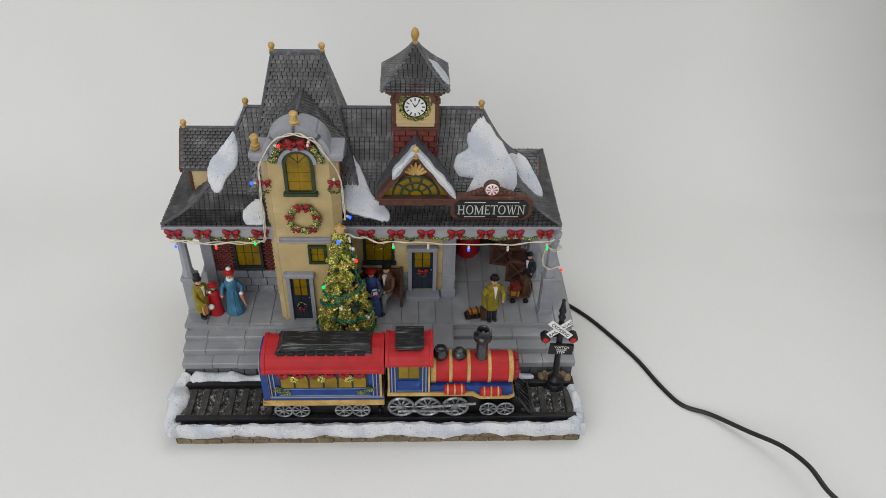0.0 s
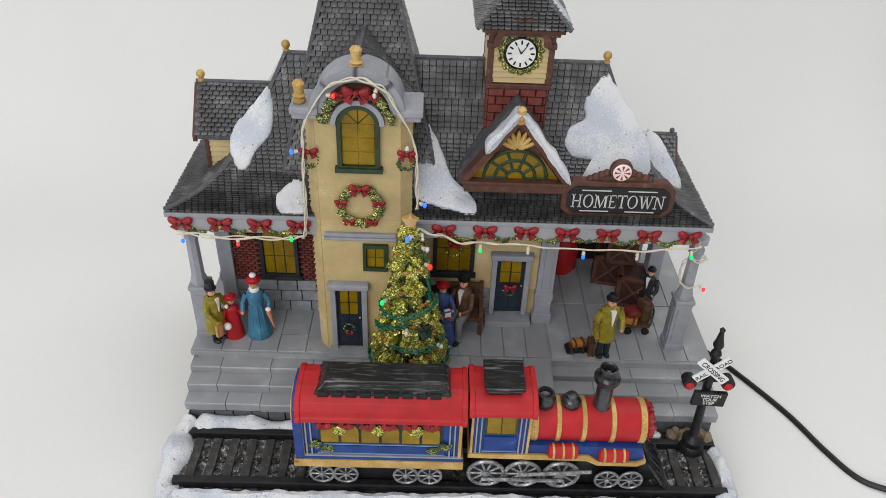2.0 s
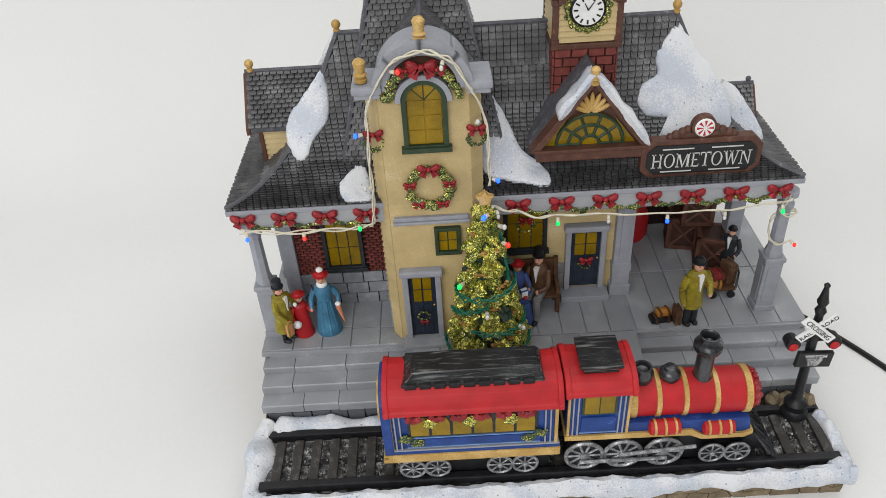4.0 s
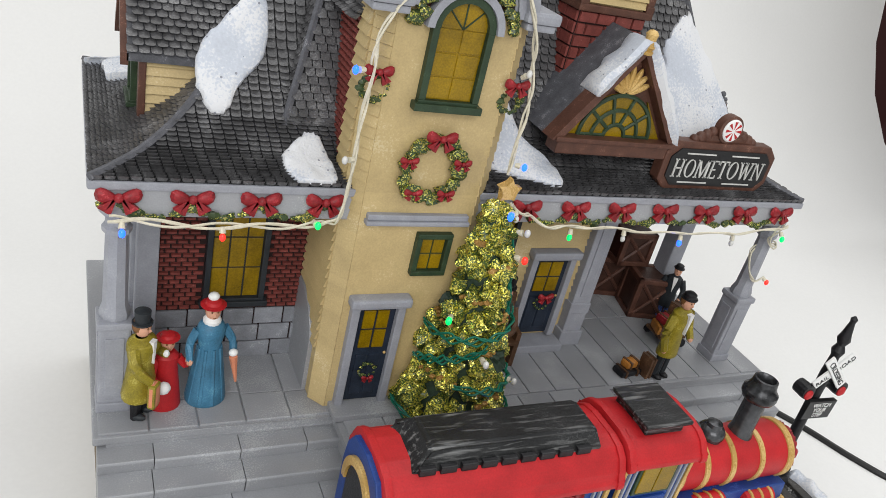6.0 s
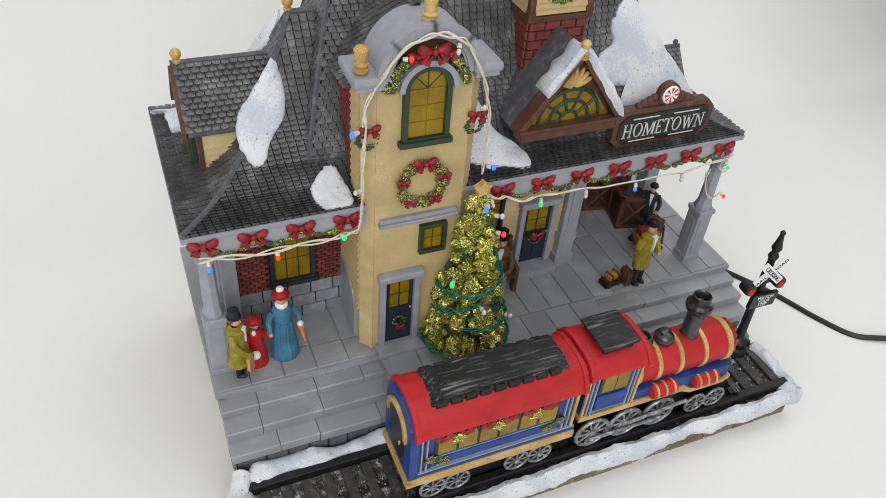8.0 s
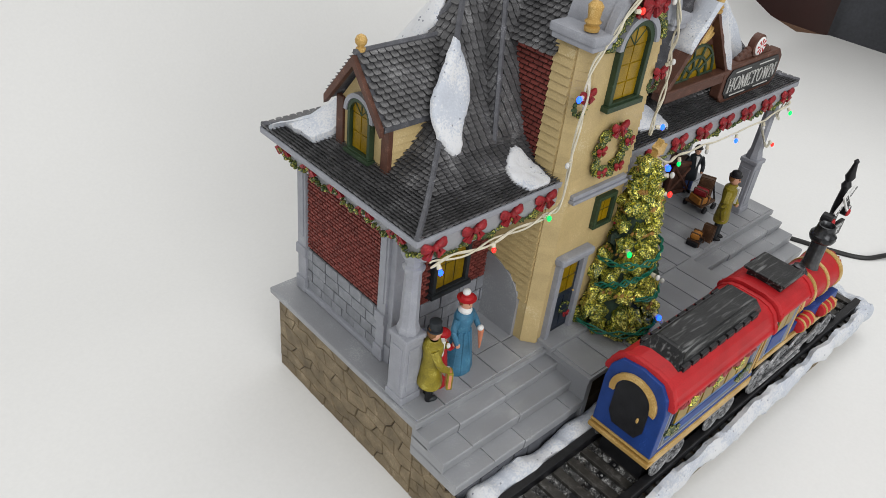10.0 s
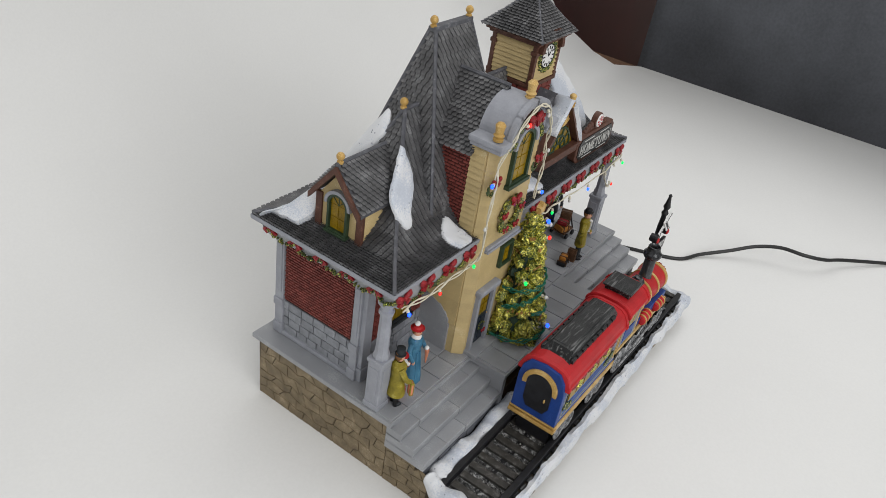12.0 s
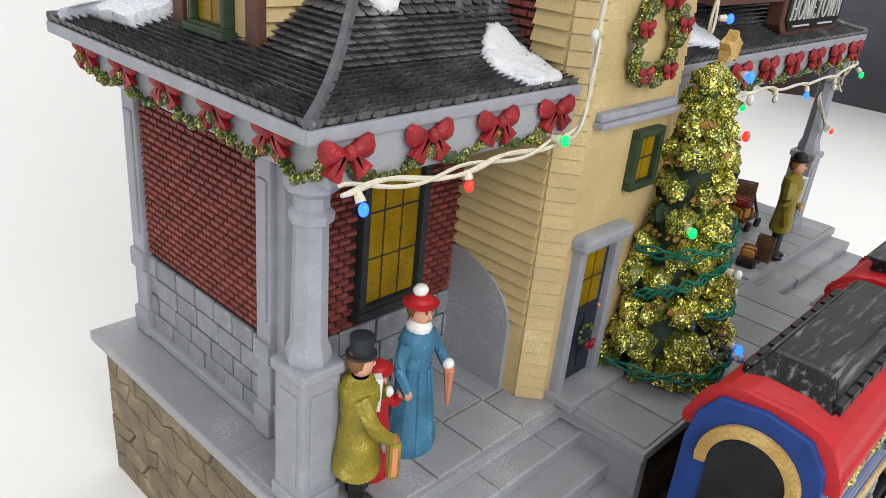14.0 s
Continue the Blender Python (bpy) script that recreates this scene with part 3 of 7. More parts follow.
# ---- station walls ----
house = thing("station_building", 0, 0.5, PORCH, "Victorian resin train station with cream siding, red brick and slate roof", "building")


def siding(bm, axis, fixed, a0, a1, z0, z1, out, pitch=0.037):
    """Lapped boards on a wall: axis x or y is the way they run."""
    z = z0
    while z < z1 - 0.004:
        t = min(z + pitch, z1)
        if axis == "x":
            prism(bm, [(fixed, z), (fixed + out * 0.015, z + 0.002), (fixed + out * 0.003, t), (fixed, t)], "x", a0, a1)
        else:
            prism(bm, [(fixed, z), (fixed + out * 0.015, z + 0.002), (fixed + out * 0.003, t), (fixed, t)], "y", a0, a1)
        z += pitch


BRICKS = {}


def bricks(parent, axis, fixed, a0, a1, z0, z1, out, w=0.058, h=0.0245, single=True, skip=None):
    """Brick courses, each brick proud of its joint. Single bricks are parts that share a mesh."""
    key = (axis, w, h, out)
    vs, fs = [], []
    j, z = 0, z0
    while z + h * 0.7 < z1:
        a = a0 - (0.5 * w if j % 2 else 0)
        while a < a1:
            lo, hi = max(a, a0) + 0.003, min(a + w, a1) - 0.003
            if hi - lo > 0.008 and not (skip and skip((lo + hi) / 2, z + h / 2)):
                whole = hi - lo > w - 0.0075
                if single and whole:
                    if key not in BRICKS:
                        me = bpy.data.meshes.new("brick")
                        x, d, t = (w / 2 - 0.003) * U, 0.01 * U, (h - 0.0055) / 2 * U
                        k = 0.75
                        c = [(-x, 0, -t), (x, 0, -t), (x, 0, t), (-x, 0, t)]
                        e = [(p[0] * 0.96, out * d, p[2] * k) for p in c]
                        pts = c + e
                        if axis == "y":
                            pts = [(p[1], p[0], p[2]) for p in pts]
                        me.from_pydata(pts, [], [(4, 5, 6, 7), (0, 1, 5, 4), (1, 2, 6, 5), (2, 3, 7, 6), (3, 0, 4, 7)])
                        me.materials.append(M_BRICK)
                        BRICKS[key] = me
                    ob = new("brick", BRICKS[key])
                    ob.parent = parent
                    o = ORIGIN[parent.name]
                    p = Vector(((lo + hi) / 2, fixed, z + h / 2)) if axis == "x" else Vector((fixed, (lo + hi) / 2, z + h / 2))
                    ob.location = (p - o) * U
                else:
                    i = len(vs)
                    for (q, r) in ((0, 0), (1, 1)):
                        for (s, t) in ((lo, z + 0.003), (hi, z + 0.003), (hi, z + h - 0.003), (lo, z + h - 0.003)):
                            g = 0.002 if q else 0
                            s2 = s + (g if s == lo else -g)
                            t2 = t + (g if t < z + h / 2 else -g)
                            f = fixed + out * 0.009 * q
                            vs.append((s2, f, t2) if axis == "x" else (f, s2, t2))
                    fs += [(i + 4, i + 5, i + 6, i + 7), (i, i + 1, i + 5, i + 4), (i + 1, i + 2, i + 6, i + 5), (i + 2, i + 3, i + 7, i + 6), (i + 3, i, i + 4, i + 7)]
            a += w
        z += h
        j += 1
    if vs:
        joined("brickwork", vs, fs, M_BRICK, parent)


def blocks(parent, axis, fixed, a0, a1, z0, z1, out, rows, w, seed, name="stone_block", mat=None):
    r = random.Random(seed)
    h = (z1 - z0) / rows
    for j in range(rows):
        a = a0 - (0.5 * w if j % 2 else 0)
        while a < a1:
            ww = w * r.uniform(0.85, 1.15)
            lo, hi = max(a, a0) + 0.003, min(a + ww, a1) - 0.003
            if hi - lo > 0.02:
                bm = B()
                f0, f1 = sorted((fixed, fixed + out * r.uniform(0.008, 0.013)))
                b = (lo, hi, f0, f1, z0 + j * h + 0.003, z0 + (j + 1) * h - 0.003)
                box(bm, *(b if axis == "x" else (f0, f1, lo, hi, b[4], b[5])), 0.003)
                part(name, bm, mat or M_STONE, parent)
            a += ww


# left wing: side wall, recess wall
bm = B()
box(bm, -1.335, -1.25, 0.335, 1.02, PORCH, 1.40)
box(bm, -1.3, -0.6, 0.325, 0.40, PORCH, 1.40)
box(bm, -1.3, 1.36, 0.97, 1.01, PORCH, 1.40)
box(bm, 0.62, 0.72, 0.36, 0.95, PORCH, 1.40)
wing = part("brick_wall", bm, M_MORTAR, house)
blocks(wing, "y", -1.335, 0.375, 0.97, PORCH + 0.02, 0.835, -1, 4, 0.10, 3)
bm = B()
box(bm, -1.362, -1.32, 0.335, 1.035, PORCH, PORCH + 0.03, 0.006)
part("plinth", bm, M_GREYL, house)
blocks(wing, "x", 0.325, -1.27, -0.70, PORCH, 0.80, -1, 3, 0.12, 4)


def pilaster(y, x=-1.335, w=0.035):
    bm = B()
    box(bm, x - 0.022, x + 0.03, y - w, y + w, PORCH, 1.37, 0.005)
    box(bm, x - 0.028, x - 0.02, y - w * 0.6, y + w * 0.6, 0.9, 1.27, 0.004)
    box(bm, x - 0.032, x + 0.03, y - w * 1.15, y + w * 1.15, PORCH, 0.64, 0.006)
    box(bm, x - 0.032, x + 0.03, y - w * 1.15, y + w * 1.15, 0.78, 0.84, 0.006)
    part("pilaster", bm, M_GREYL, house)


pilaster(0.352, -1.335, 0.03)
pilaster(1.0)
bm = B()
box(bm, -1.34, -1.26, 0.29, 0.33, PORCH, 1.38, 0.006)
box(bm, -1.35, -1.25, 0.28, 0.33, PORCH, 0.66, 0.006)
part("pilaster", bm, M_GREYL, house)

# middle wall with lapped siding, corner post
bm = B()
box(bm, -0.2, 0.68, 0.31, 0.36, PORCH, 1.40)
midwall = part("siding_wall", bm, M_CREAM, house)
bm = B()
siding(bm, "x", 0.31, -0.16, 0.68, 0.80, 1.38, -1)
part("siding", bm, M_CREAM, house)
blocks(midwall, "x", 0.31, -0.16, 0.33, PORCH, 0.80, -1, 3, 0.12, 8)
bm = B()
box(bm, 0.62, 0.725, 0.255, 0.36, PORCH, 1.38, 0.006)
box(bm, 0.61, 0.735, 0.245, 0.36, PORCH, 0.64, 0.006)
box(bm, 0.615, 0.73, 0.25, 0.36, 0.74, 0.80, 0.006)
box(bm, 0.65, 0.70, 0.249, 0.26, 0.84, 1.28, 0.004)
part("corner_post", bm, M_GREYL, house)


def window(parent, axis, fixed, a0, a1, z0, z1, out, frame_mat, cols=3, rows=2, fw=0.022, arch=False, sill=True, glass=None):
    """A window: frame, sill and glazing bars before amber panes."""
    d = 0.02 * out
    holder = None

    def slab(bm, l, h, zl, zh, o0, o1, bev=0.003):
        p, q = sorted((fixed + o0 * out, fixed + o1 * out))
        return box(bm, l, h, p, q, zl, zh, bev) if axis == "x" else box(bm, p, q, l, h, zl, zh, bev)

    c, r = (a0 + a1) / 2, (a1 - a0) / 2
    top = z1 - r if arch else z1
    bm = B()
    slab(bm, a0 - fw, a0, z0, top, 0, 0.03), slab(bm, a1, a1 + fw, z0, top, 0, 0.03), slab(bm, a0 - fw, a1 + fw, z0 - fw, z0, 0, 0.03)
    if arch:
        n = 12
        for i in range(n):
            pts = []
            for rr, k in ((r, i), (r, i + 1), (r + fw, i + 1), (r + fw, i)):
                t = math.pi * k / n
                pts.append((c + rr * math.cos(t), top + rr * math.sin(t)))
            prism(bm, pts, "y" if axis == "x" else "x", fixed, fixed + 0.03 * out)
    else:
        slab(bm, a0 - fw, a1 + fw, z1, z1 + fw, 0, 0.03)
    if sill:
        slab(bm, a0 - fw * 1.6, a1 + fw * 1.6, z0 - fw * 1.5, z0 - fw * 0.4, 0, 0.042)
    win = part("window", bm, frame_mat, parent)
    for i in range(cols):
        for j in range(rows):
            l, h = a0 + (a1 - a0) * i / cols, a0 + (a1 - a0) * (i + 1) / cols
            zl, zh = z0 + (top - z0) * j / rows, z0 + (top - z0) * (j + 1) / rows
            bm = B()
            slab(bm, l + 0.003, h - 0.003, zl + 0.003, zh - 0.003, 0.004, 0.013, 0.002)
            part("pane", bm, glass or M_GLASS, win)
    bm = B()
    slab(bm, a0, a1, z0, top, 0.001, 0.009, 0)
    if arch:
        pts = [(c + r * math.cos(math.pi * i / 12), top + r * math.sin(math.pi * i / 12)) for i in range(13)]
        prism(bm, pts, "y" if axis == "x" else "x", fixed + 0.002 * out, fixed + 0.012 * out)
    part("backing", bm, [glass or M_GLASS] if arch else [frame_mat], win)
    if arch:
        bm = B()
        for k in range(1, 4):
            t = math.pi * k / 4
            p0, p1 = (c, top), (c + r * math.cos(t), top + r * math.sin(t))
            q = (lambda p: (p[0], fixed + 0.013 * out, p[1])) if axis == "x" else (lambda p: (fixed + 0.013 * out, p[0], p[1]))
            cyl(bm, q(p0), q(p1), 0.0028, None, 5)
        part("fan_bars", bm, frame_mat, win)
    return win


window(house, "x", 0.325, -1.07, -0.88, 0.86, 1.26, -1, M_FRAME, 3, 3)
window(house, "x", 0.305, -0.01, 0.20, 0.93, 1.28, -1, M_FRAME, 3, 2)


def house_door(x0, x1, z0, z1, y, wreath_mat):
    bm = B()
    box(bm, x0, x1, y - 0.006, y + 0.01, z0, z1)
    d = part("door", bm, M_NAVY, house, "dark navy door with amber panes")
    bm = B()
    box(bm, x0 - 0.032, x0, y - 0.03, y + 0.01, z0 - 0.01, z1 + 0.005, 0.004)
    box(bm, x1, x1 + 0.032, y - 0.03, y + 0.01, z0 - 0.01, z1 + 0.005, 0.004)
    part("door_frame", bm, M_GREYL, d)
    bm = B()
    box(bm, x0 - 0.045, x1 + 0.045, y - 0.05, y + 0.01, z1 + 0.004, z1 + 0.045, 0.012)
    part("lintel", bm, M_GREYL, d)
    zm = z0 + (z1 - z0) * 0.56
    for i in range(2):
        for j in range(2):
            w = (x1 - x0 - 0.04) / 2
            bm = B()
            a, b = x0 + 0.02 + i * w, zm + j * (z1 - zm - 0.02) / 2
            box(bm, a + 0.004, a + w - 0.004, y - 0.012, y, b + 0.004, b + (z1 - zm - 0.02) / 2 - 0.004, 0.003)
            part("pane", bm, M_GLASS, d)
    for i in range(2):
        w = (x1 - x0 - 0.04) / 2
        bm = B()
        box(bm, x0 + 0.024 + i * w, x0 + 0.016 + (i + 1) * w, y - 0.011, y, z0 + 0.03, zm - 0.03, 0.004)
        part("panel", bm, M_NAVY, d)
    bm = B()
    ball(bm, x1 - 0.014, y - 0.016, zm - 0.02, 0.006)
    part("knob", bm, M_GOLD, d)


house_door(0.365, 0.54, 0.62, 1.04, 0.295, None)
bm = B()
box(bm, 0.31, 0.60, 0.20, 0.31, PORCH, 0.60, 0.006)
part("door_sill", bm, M_GREYL, house)


# ---- columns under the eaves ----
def column(x, y, mat=M_GREYL):
    bm = B()
    s = 0.052
    box(bm, x - s * 1.12, x + s * 1.12, y - s * 1.12, y + s * 1.12, PORCH, PORCH + 0.045, 0.008)
    lo = [(x - s, y - s), (x + s, y - s), (x + s, y + s), (x - s, y + s)]
    col = part("column", bm, mat, house)
    bm = B()
    prism(bm, lo, "z", PORCH + 0.04, 0.93, 0, 0.008)
    part("pedestal", bm, mat, col)
    for sx, sy in ((0, -1), (-1, 0), (1, 0)):
        bm = B()
        if sx:
            box(bm, x + sx * s - 0.004, x + sx * s + 0.004, y - s * 0.6, y + s * 0.6, 0.63, 0.88, 0.003)
        else:
            box(bm, x - s * 0.6, x + s * 0.6, y + sy * s - 0.004, y + sy * s + 0.004, 0.63, 0.88, 0.003)
        part("panel", bm, mat, col)
    bm = B()
    box(bm, x - s * 1.15, x + s * 1.15, y - s * 1.15, y + s * 1.15, 0.915, 0.945, 0.008)
    part("pedestal_cap", bm, mat, col)
    bm = B()
    lathe(bm, x, y, [(0.05, 0.945), (0.052, 0.965), (0.046, 0.985), (0.041, 1.0), (0.036, 1.27), (0.046, 1.275), (0.048, 1.295), (0.037, 1.305), (0.037, 1.33), (0.056, 1.345), (0.058, 1.375), (0.05, 1.385)], 8)
    part("shaft", bm, mat, col, "", True)


column(-1.415, 0.095)
column(1.48, 0.085)
bm = B()
for y in (0.55, 1.0):
    box(bm, 1.37, 1.46, y - 0.05, y + 0.05, PORCH, 1.38, 0.008)
part("rear_post", bm, M_GREYL, house)

# ---- frieze and porch ceiling ----
bm = B()
box(bm, -1.45, 1.45, 0.0, 0.05, 1.375, 1.485, 0.006)
box(bm, -1.45, -1.40, 0.04, 1.06, 1.375, 1.485, 0.006)
box(bm, 1.40, 1.45, 0.04, 1.06, 1.375, 1.485, 0.006)
box(bm, -1.45, 1.45, 1.02, 1.06, 1.375, 1.485, 0.006)
part("frieze", bm, M_GREY, house)
bm = B()
box(bm, -1.42, 1.42, 0.03, 1.04, 1.40, 1.42)
part("porch_ceiling", bm, M_GREY, house)

# ---- roofs ----
HS, ZS = (0.0, 0.12, 0.27, 0.45, 0.66, 0.83, 1.0), (1.5, 1.515, 1.55, 1.635, 1.80, 1.99, 2.21)


def roof_z(h):
    return float(np.interp(h, HS, ZS))


XL, XR, RL, RR, YF, YB, YR = -1.5, 1.5, -0.87, 0.89, 0.0, 1.10, 0.53


def roof_ends(face, h):
    """The two ends of a level line at share h up a roof face, left to right seen from outside."""
    z = roof_z(h)
    xl, xr, yf, yb = XL + (RL - XL) * h, XR + (RR - XR) * h, YF + (YR - YF) * h, YB + (YR - YB) * h
    return {"front": (Vector((xl, yf, z)), Vector((xr, yf, z))), "left": (Vector((xl, yb, z)), Vector((xl, yf, z))),
            "right": (Vector((xr, yf, z)), Vector((xr, yb, z))), "back": (Vector((xr, yb, z)), Vector((xl, yb, z)))}[face]


def on_front(x, h, lift=0.0):
    a, b = roof_ends("front", h)
    return Vector((x, a.y - lift * 0.6, a.z + lift))


main_roof = thing("slate_roof", 0, 0.55, 1.38, "dark grey hipped roof of small moulded slate shingles", "roof")
bm = B()
N = 14
loops = []
for i in range(N + 1):
    h = i / N
    a, b = roof_ends("front", h)
    c, d = roof_ends("back", h)
    loops.append([bm.verts.new(p) for p in (a, b, c, d)])
for p, q in zip(loops, loops[1:]):
    for i in range(4):
        bm.faces.new((p[i], p[(i + 1) % 4], q[(i + 1) % 4], q[i]))
low = [bm.verts.new(v.co - Vector((0, 0, 0.03))) for v in loops[0]]
for i in range(4):
    bm.faces.new((low[i], low[(i + 1) % 4], loops[0][(i + 1) % 4], loops[0][i]))
bm.faces.new(low[::-1])
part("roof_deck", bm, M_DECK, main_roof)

bm = B()
for b in ((XL - 0.006, XR + 0.006, YF - 0.008, YF + 0.02), (XL - 0.006, XR + 0.006, YB - 0.02, YB + 0.008), (XL - 0.008, XL + 0.02, YF, YB), (XR - 0.02, XR + 0.008, YF, YB)):
    box(bm, *b, 1.468, 1.497, 0.005)
part("eave_edge", bm, M_GREYL, main_roof)


def tab(w, t, th):
    """A shingle with clipped lower corners: places across, up and out, and its faces."""
    edge = [(-w, 0.26 * t), (-0.86 * w, 0.07 * t), (-0.5 * w, 0), (0.5 * w, 0), (0.86 * w, 0.07 * t), (w, 0.26 * t), (w, t), (-w, t)]
    n = len(edge)
    foot = [(x * 0.94, y + (0.24 * t if y < 0.5 * t else 0), -0.003) for x, y in edge]
    top = [(x, y, th * (1 - 0.9 * y / t)) for x, y in edge]
    return foot + top, [tuple(range(n, 2 * n))] + [(k, k + 1, k + n + 1, k + n) for k in range(n - 2)] + [(n - 1, 0, n, 2 * n - 1)]


sw, sh, st = 0.0185, 0.04, 0.017
TAB_V, TAB_F = tab(sw, sh, st)
SHINGLE = bpy.data.meshes.new("shingle")
SHINGLE.from_pydata([(x * U, y * U, z * U) for x, y, z in TAB_V], [], TAB_F)
SHINGLE.materials.append(M_SLATE)


def shingle_roof(parent, ends, steps, seed, keep=None, skip=None, pitch=0.037, limit=0):
    """Rows of shingles between ends(v), v from 0 at the eave to 1; the ones that keep() picks are parts."""
    r = random.Random(seed)
    vs, fs, made = [], [], 0
    o = ORIGIN[parent.name]
    for j in range(steps):
        v0, v1 = j / steps, (j + 1) / steps
        (a, b), (c, d) = ends(v0), ends(v1)
        n = max(1, round((b - a).length / pitch))
        along = (b - a).normalized()
        rise = ((c + d) / 2 - (a + b) / 2)
        rise -= along * rise.dot(along)
        up = rise.normalized()
        nor = along.cross(up).normalized()
        w = (b - a).length / n
        tall = rise.length * 1.25
        for i in range(n + 1):
            s = (i + (0.5 if j % 2 else 0.0)) * w
            if s > (b - a).length or (j % 2 == 0 and i == n):
                continue
            lo, hi = max(s, 0.0), min(s + w, (b - a).length)
            if hi - lo < 0.01:
                continue
            p = a + along * (lo + hi) / 2 - up * 0.004 + up * r.uniform(-0.0012, 0.0012)
            if skip and skip(p):
                continue
            wide = (hi - lo) / 2 - 0.002
            th = st * r.uniform(0.9, 1.1)
            if keep and made < limit and keep(p):
                ob = new("shingle", SHINGLE)
                ob.parent = parent
                m = Matrix((along, up, nor)).transposed().to_4x4()
                m.translation = (p - o) * U
                ob.matrix_local = m @ Matrix.Diagonal((wide / sw, tall / sh, th / st, 1))
                made += 1
                continue
            k = len(vs)
            pts, fcs = tab(wide, tall, th)
            vs += [p + along * x + up * y + nor * z for x, y, z in pts]
            fs += [tuple(k + q for q in f) for f in fcs]
    joined("shingles", vs, fs, M_SLATE, parent, "rows of dark slate shingles")


def inside_turret(p):
    k = (p.z - 1.6) / 1.02
    return -0.87 + 0.24 * k < p.x < -0.03 - 0.24 * k and p.y > 0.25 + 0.3 * k


def under_tower(p):
    return -0.70 < p.x < -0.15 and p.y < 0.26


for face, seed in (("front", 1), ("left", 2), ("right", 3), ("back", 4)):
    keep = (lambda p: p.x < -0.72 and p.z < 1.66) if face == "front" else ((lambda p: p.z < 1.6 and p.y < 0.75) if face == "left" else None)
    shingle_roof(main_roof, lambda v, f=face: roof_ends(f, v), 40, seed, keep, lambda p: inside_turret(p) or under_tower(p), limit=150)


def rib(parent, pts, r, name="hip_ridge"):
    bm = B()
    tube(bm, curve(pts, 24), r, 6)
    part(name, bm, M_RIDGE, parent, "", True)


def hip(xe, ye, xr, yr):
    return [(xe + (xr - xe) * h, ye + (yr - ye) * h, roof_z(h) + 0.008) for h in HS]


rib(main_roof, hip(XL, YF, RL, YR), 0.014)
rib(main_roof, hip(XR, YF, RR, YR), 0.014)
rib(main_roof, hip(XL, YB, RL, YR), 0.014)
rib(main_roof, hip(XR, YB, RR, YR), 0.014)
rib(main_roof, [(RL, YR, 2.215), (0, YR, 2.215), (RR, YR, 2.215)], 0.014, "ridge")


def finial(parent, x, y, z, s=1.0, mat=None):
    bm = B()
    lathe(bm, x, y, [(0.018 * s, z), (0.02 * s, z + 0.012 * s), (0.012 * s, z + 0.018 * s), (0.023 * s, z + 0.032 * s), (0.025 * s, z + 0.045 * s), (0.018 * s, z + 0.06 * s), (0.004 * s, z + 0.068 * s)], 12)
    part("finial", bm, mat or M_GOLD, parent, "small turned finial", True)


finial(main_roof, RL, YR + 0.01, 2.215)
finial(main_roof, RR, YR, 2.215)

# steep turret roof
TB, TT = (-0.89, -0.02, 0.227, 0.90, 1.6), (-0.634, -0.277, 0.55, 0.59, 2.62)


def turret_ends(face, v):
    x0, x1, y0, y1, z = (a + (b - a) * v for a, b in zip(TB, TT))
    a, b, c, d = Vector((x0, y0, z)), Vector((x1, y0, z)), Vector((x1, y1, z)), Vector((x0, y1, z))
    return {"front": (a, b), "right": (b, c), "back": (c, d), "left": (d, a)}[face]


turret = thing("turret_roof", -0.455, 0.56, 1.6, "tall steep slate turret roof with two gold finials", "roof")
bm = B()
lo, hi = [bm.verts.new(turret_ends(f, 0)[0]) for f in ("front", "right", "back", "left")], [bm.verts.new(turret_ends(f, 1)[0]) for f in ("front", "right", "back", "left")]
for i in range(4):
    bm.faces.new((lo[i], lo[(i + 1) % 4], hi[(i + 1) % 4], hi[i]))
bm.faces.new(hi), bm.faces.new(lo[::-1])
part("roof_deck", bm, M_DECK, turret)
for f, s in (("front", 5), ("left", 6), ("right", 7), ("back", 8)):
    shingle_roof(turret, lambda v, f=f: turret_ends(f, v), 38, s)
for f in ("front", "right", "back", "left"):
    rib(turret, [turret_ends(f, 0)[0], turret_ends(f, 0.5)[0], turret_ends(f, 1)[0]], 0.014)
bm = B()
box(bm, -0.65, -0.26, 0.545, 0.595, 2.615, 2.645, 0.006)
part("ridge", bm, M_RIDGE, turret)
finial(turret, -0.634, 0.57, 2.64)
finial(turret, -0.277, 0.57, 2.64)

# ---- bay tower with the arched window ----
tower = thing("bay_tower", -0.43, 0.1, PORCH, "cream bay tower with arched window and grey barrel dome", "tower")
TP = [(-0.70, 0.03), (-0.65, -0.033), (-0.22, -0.033), (-0.16, 0.03)]
bm = B()
prism(bm, [(-0.70, 0.33)] + TP + [(-0.16, 0.33)], "z", PORCH, 1.5)
prism(bm, [(-0.70, 0.14)] + TP + [(-0.16, 0.14)], "z", 1.5, 2.14)
part("tower_wall", bm, M_CREAM, tower)


def cant_boards(p, q, z0, z1, n):
    """Lapped boards on a canted face from plan point p to q."""
    p, q = Vector((*p, 0)), Vector((*q, 0))
    out = (q - p).cross(Vector((0, 0, 1))).normalized()
    h = (z1 - z0) / n
    for k in range(n):
        bm = B()
        pts = []
        for e in (p, q):
            for o, z in ((-0.004, 0), (0.007, 0.002), (0.002, h), (-0.004, h)):
                pts.append(bm.verts.new(e + out * o + Vector((0, 0, z0 + k * h + z))))
        for i in range(4):
            bm.faces.new((pts[i], pts[(i + 1) % 4], pts[4 + (i + 1) % 4], pts[4 + i]))
        bm.faces.new(pts[:4]), bm.faces.new(pts[4:])
        part("clapboard", bm, M_CREAM, tower)


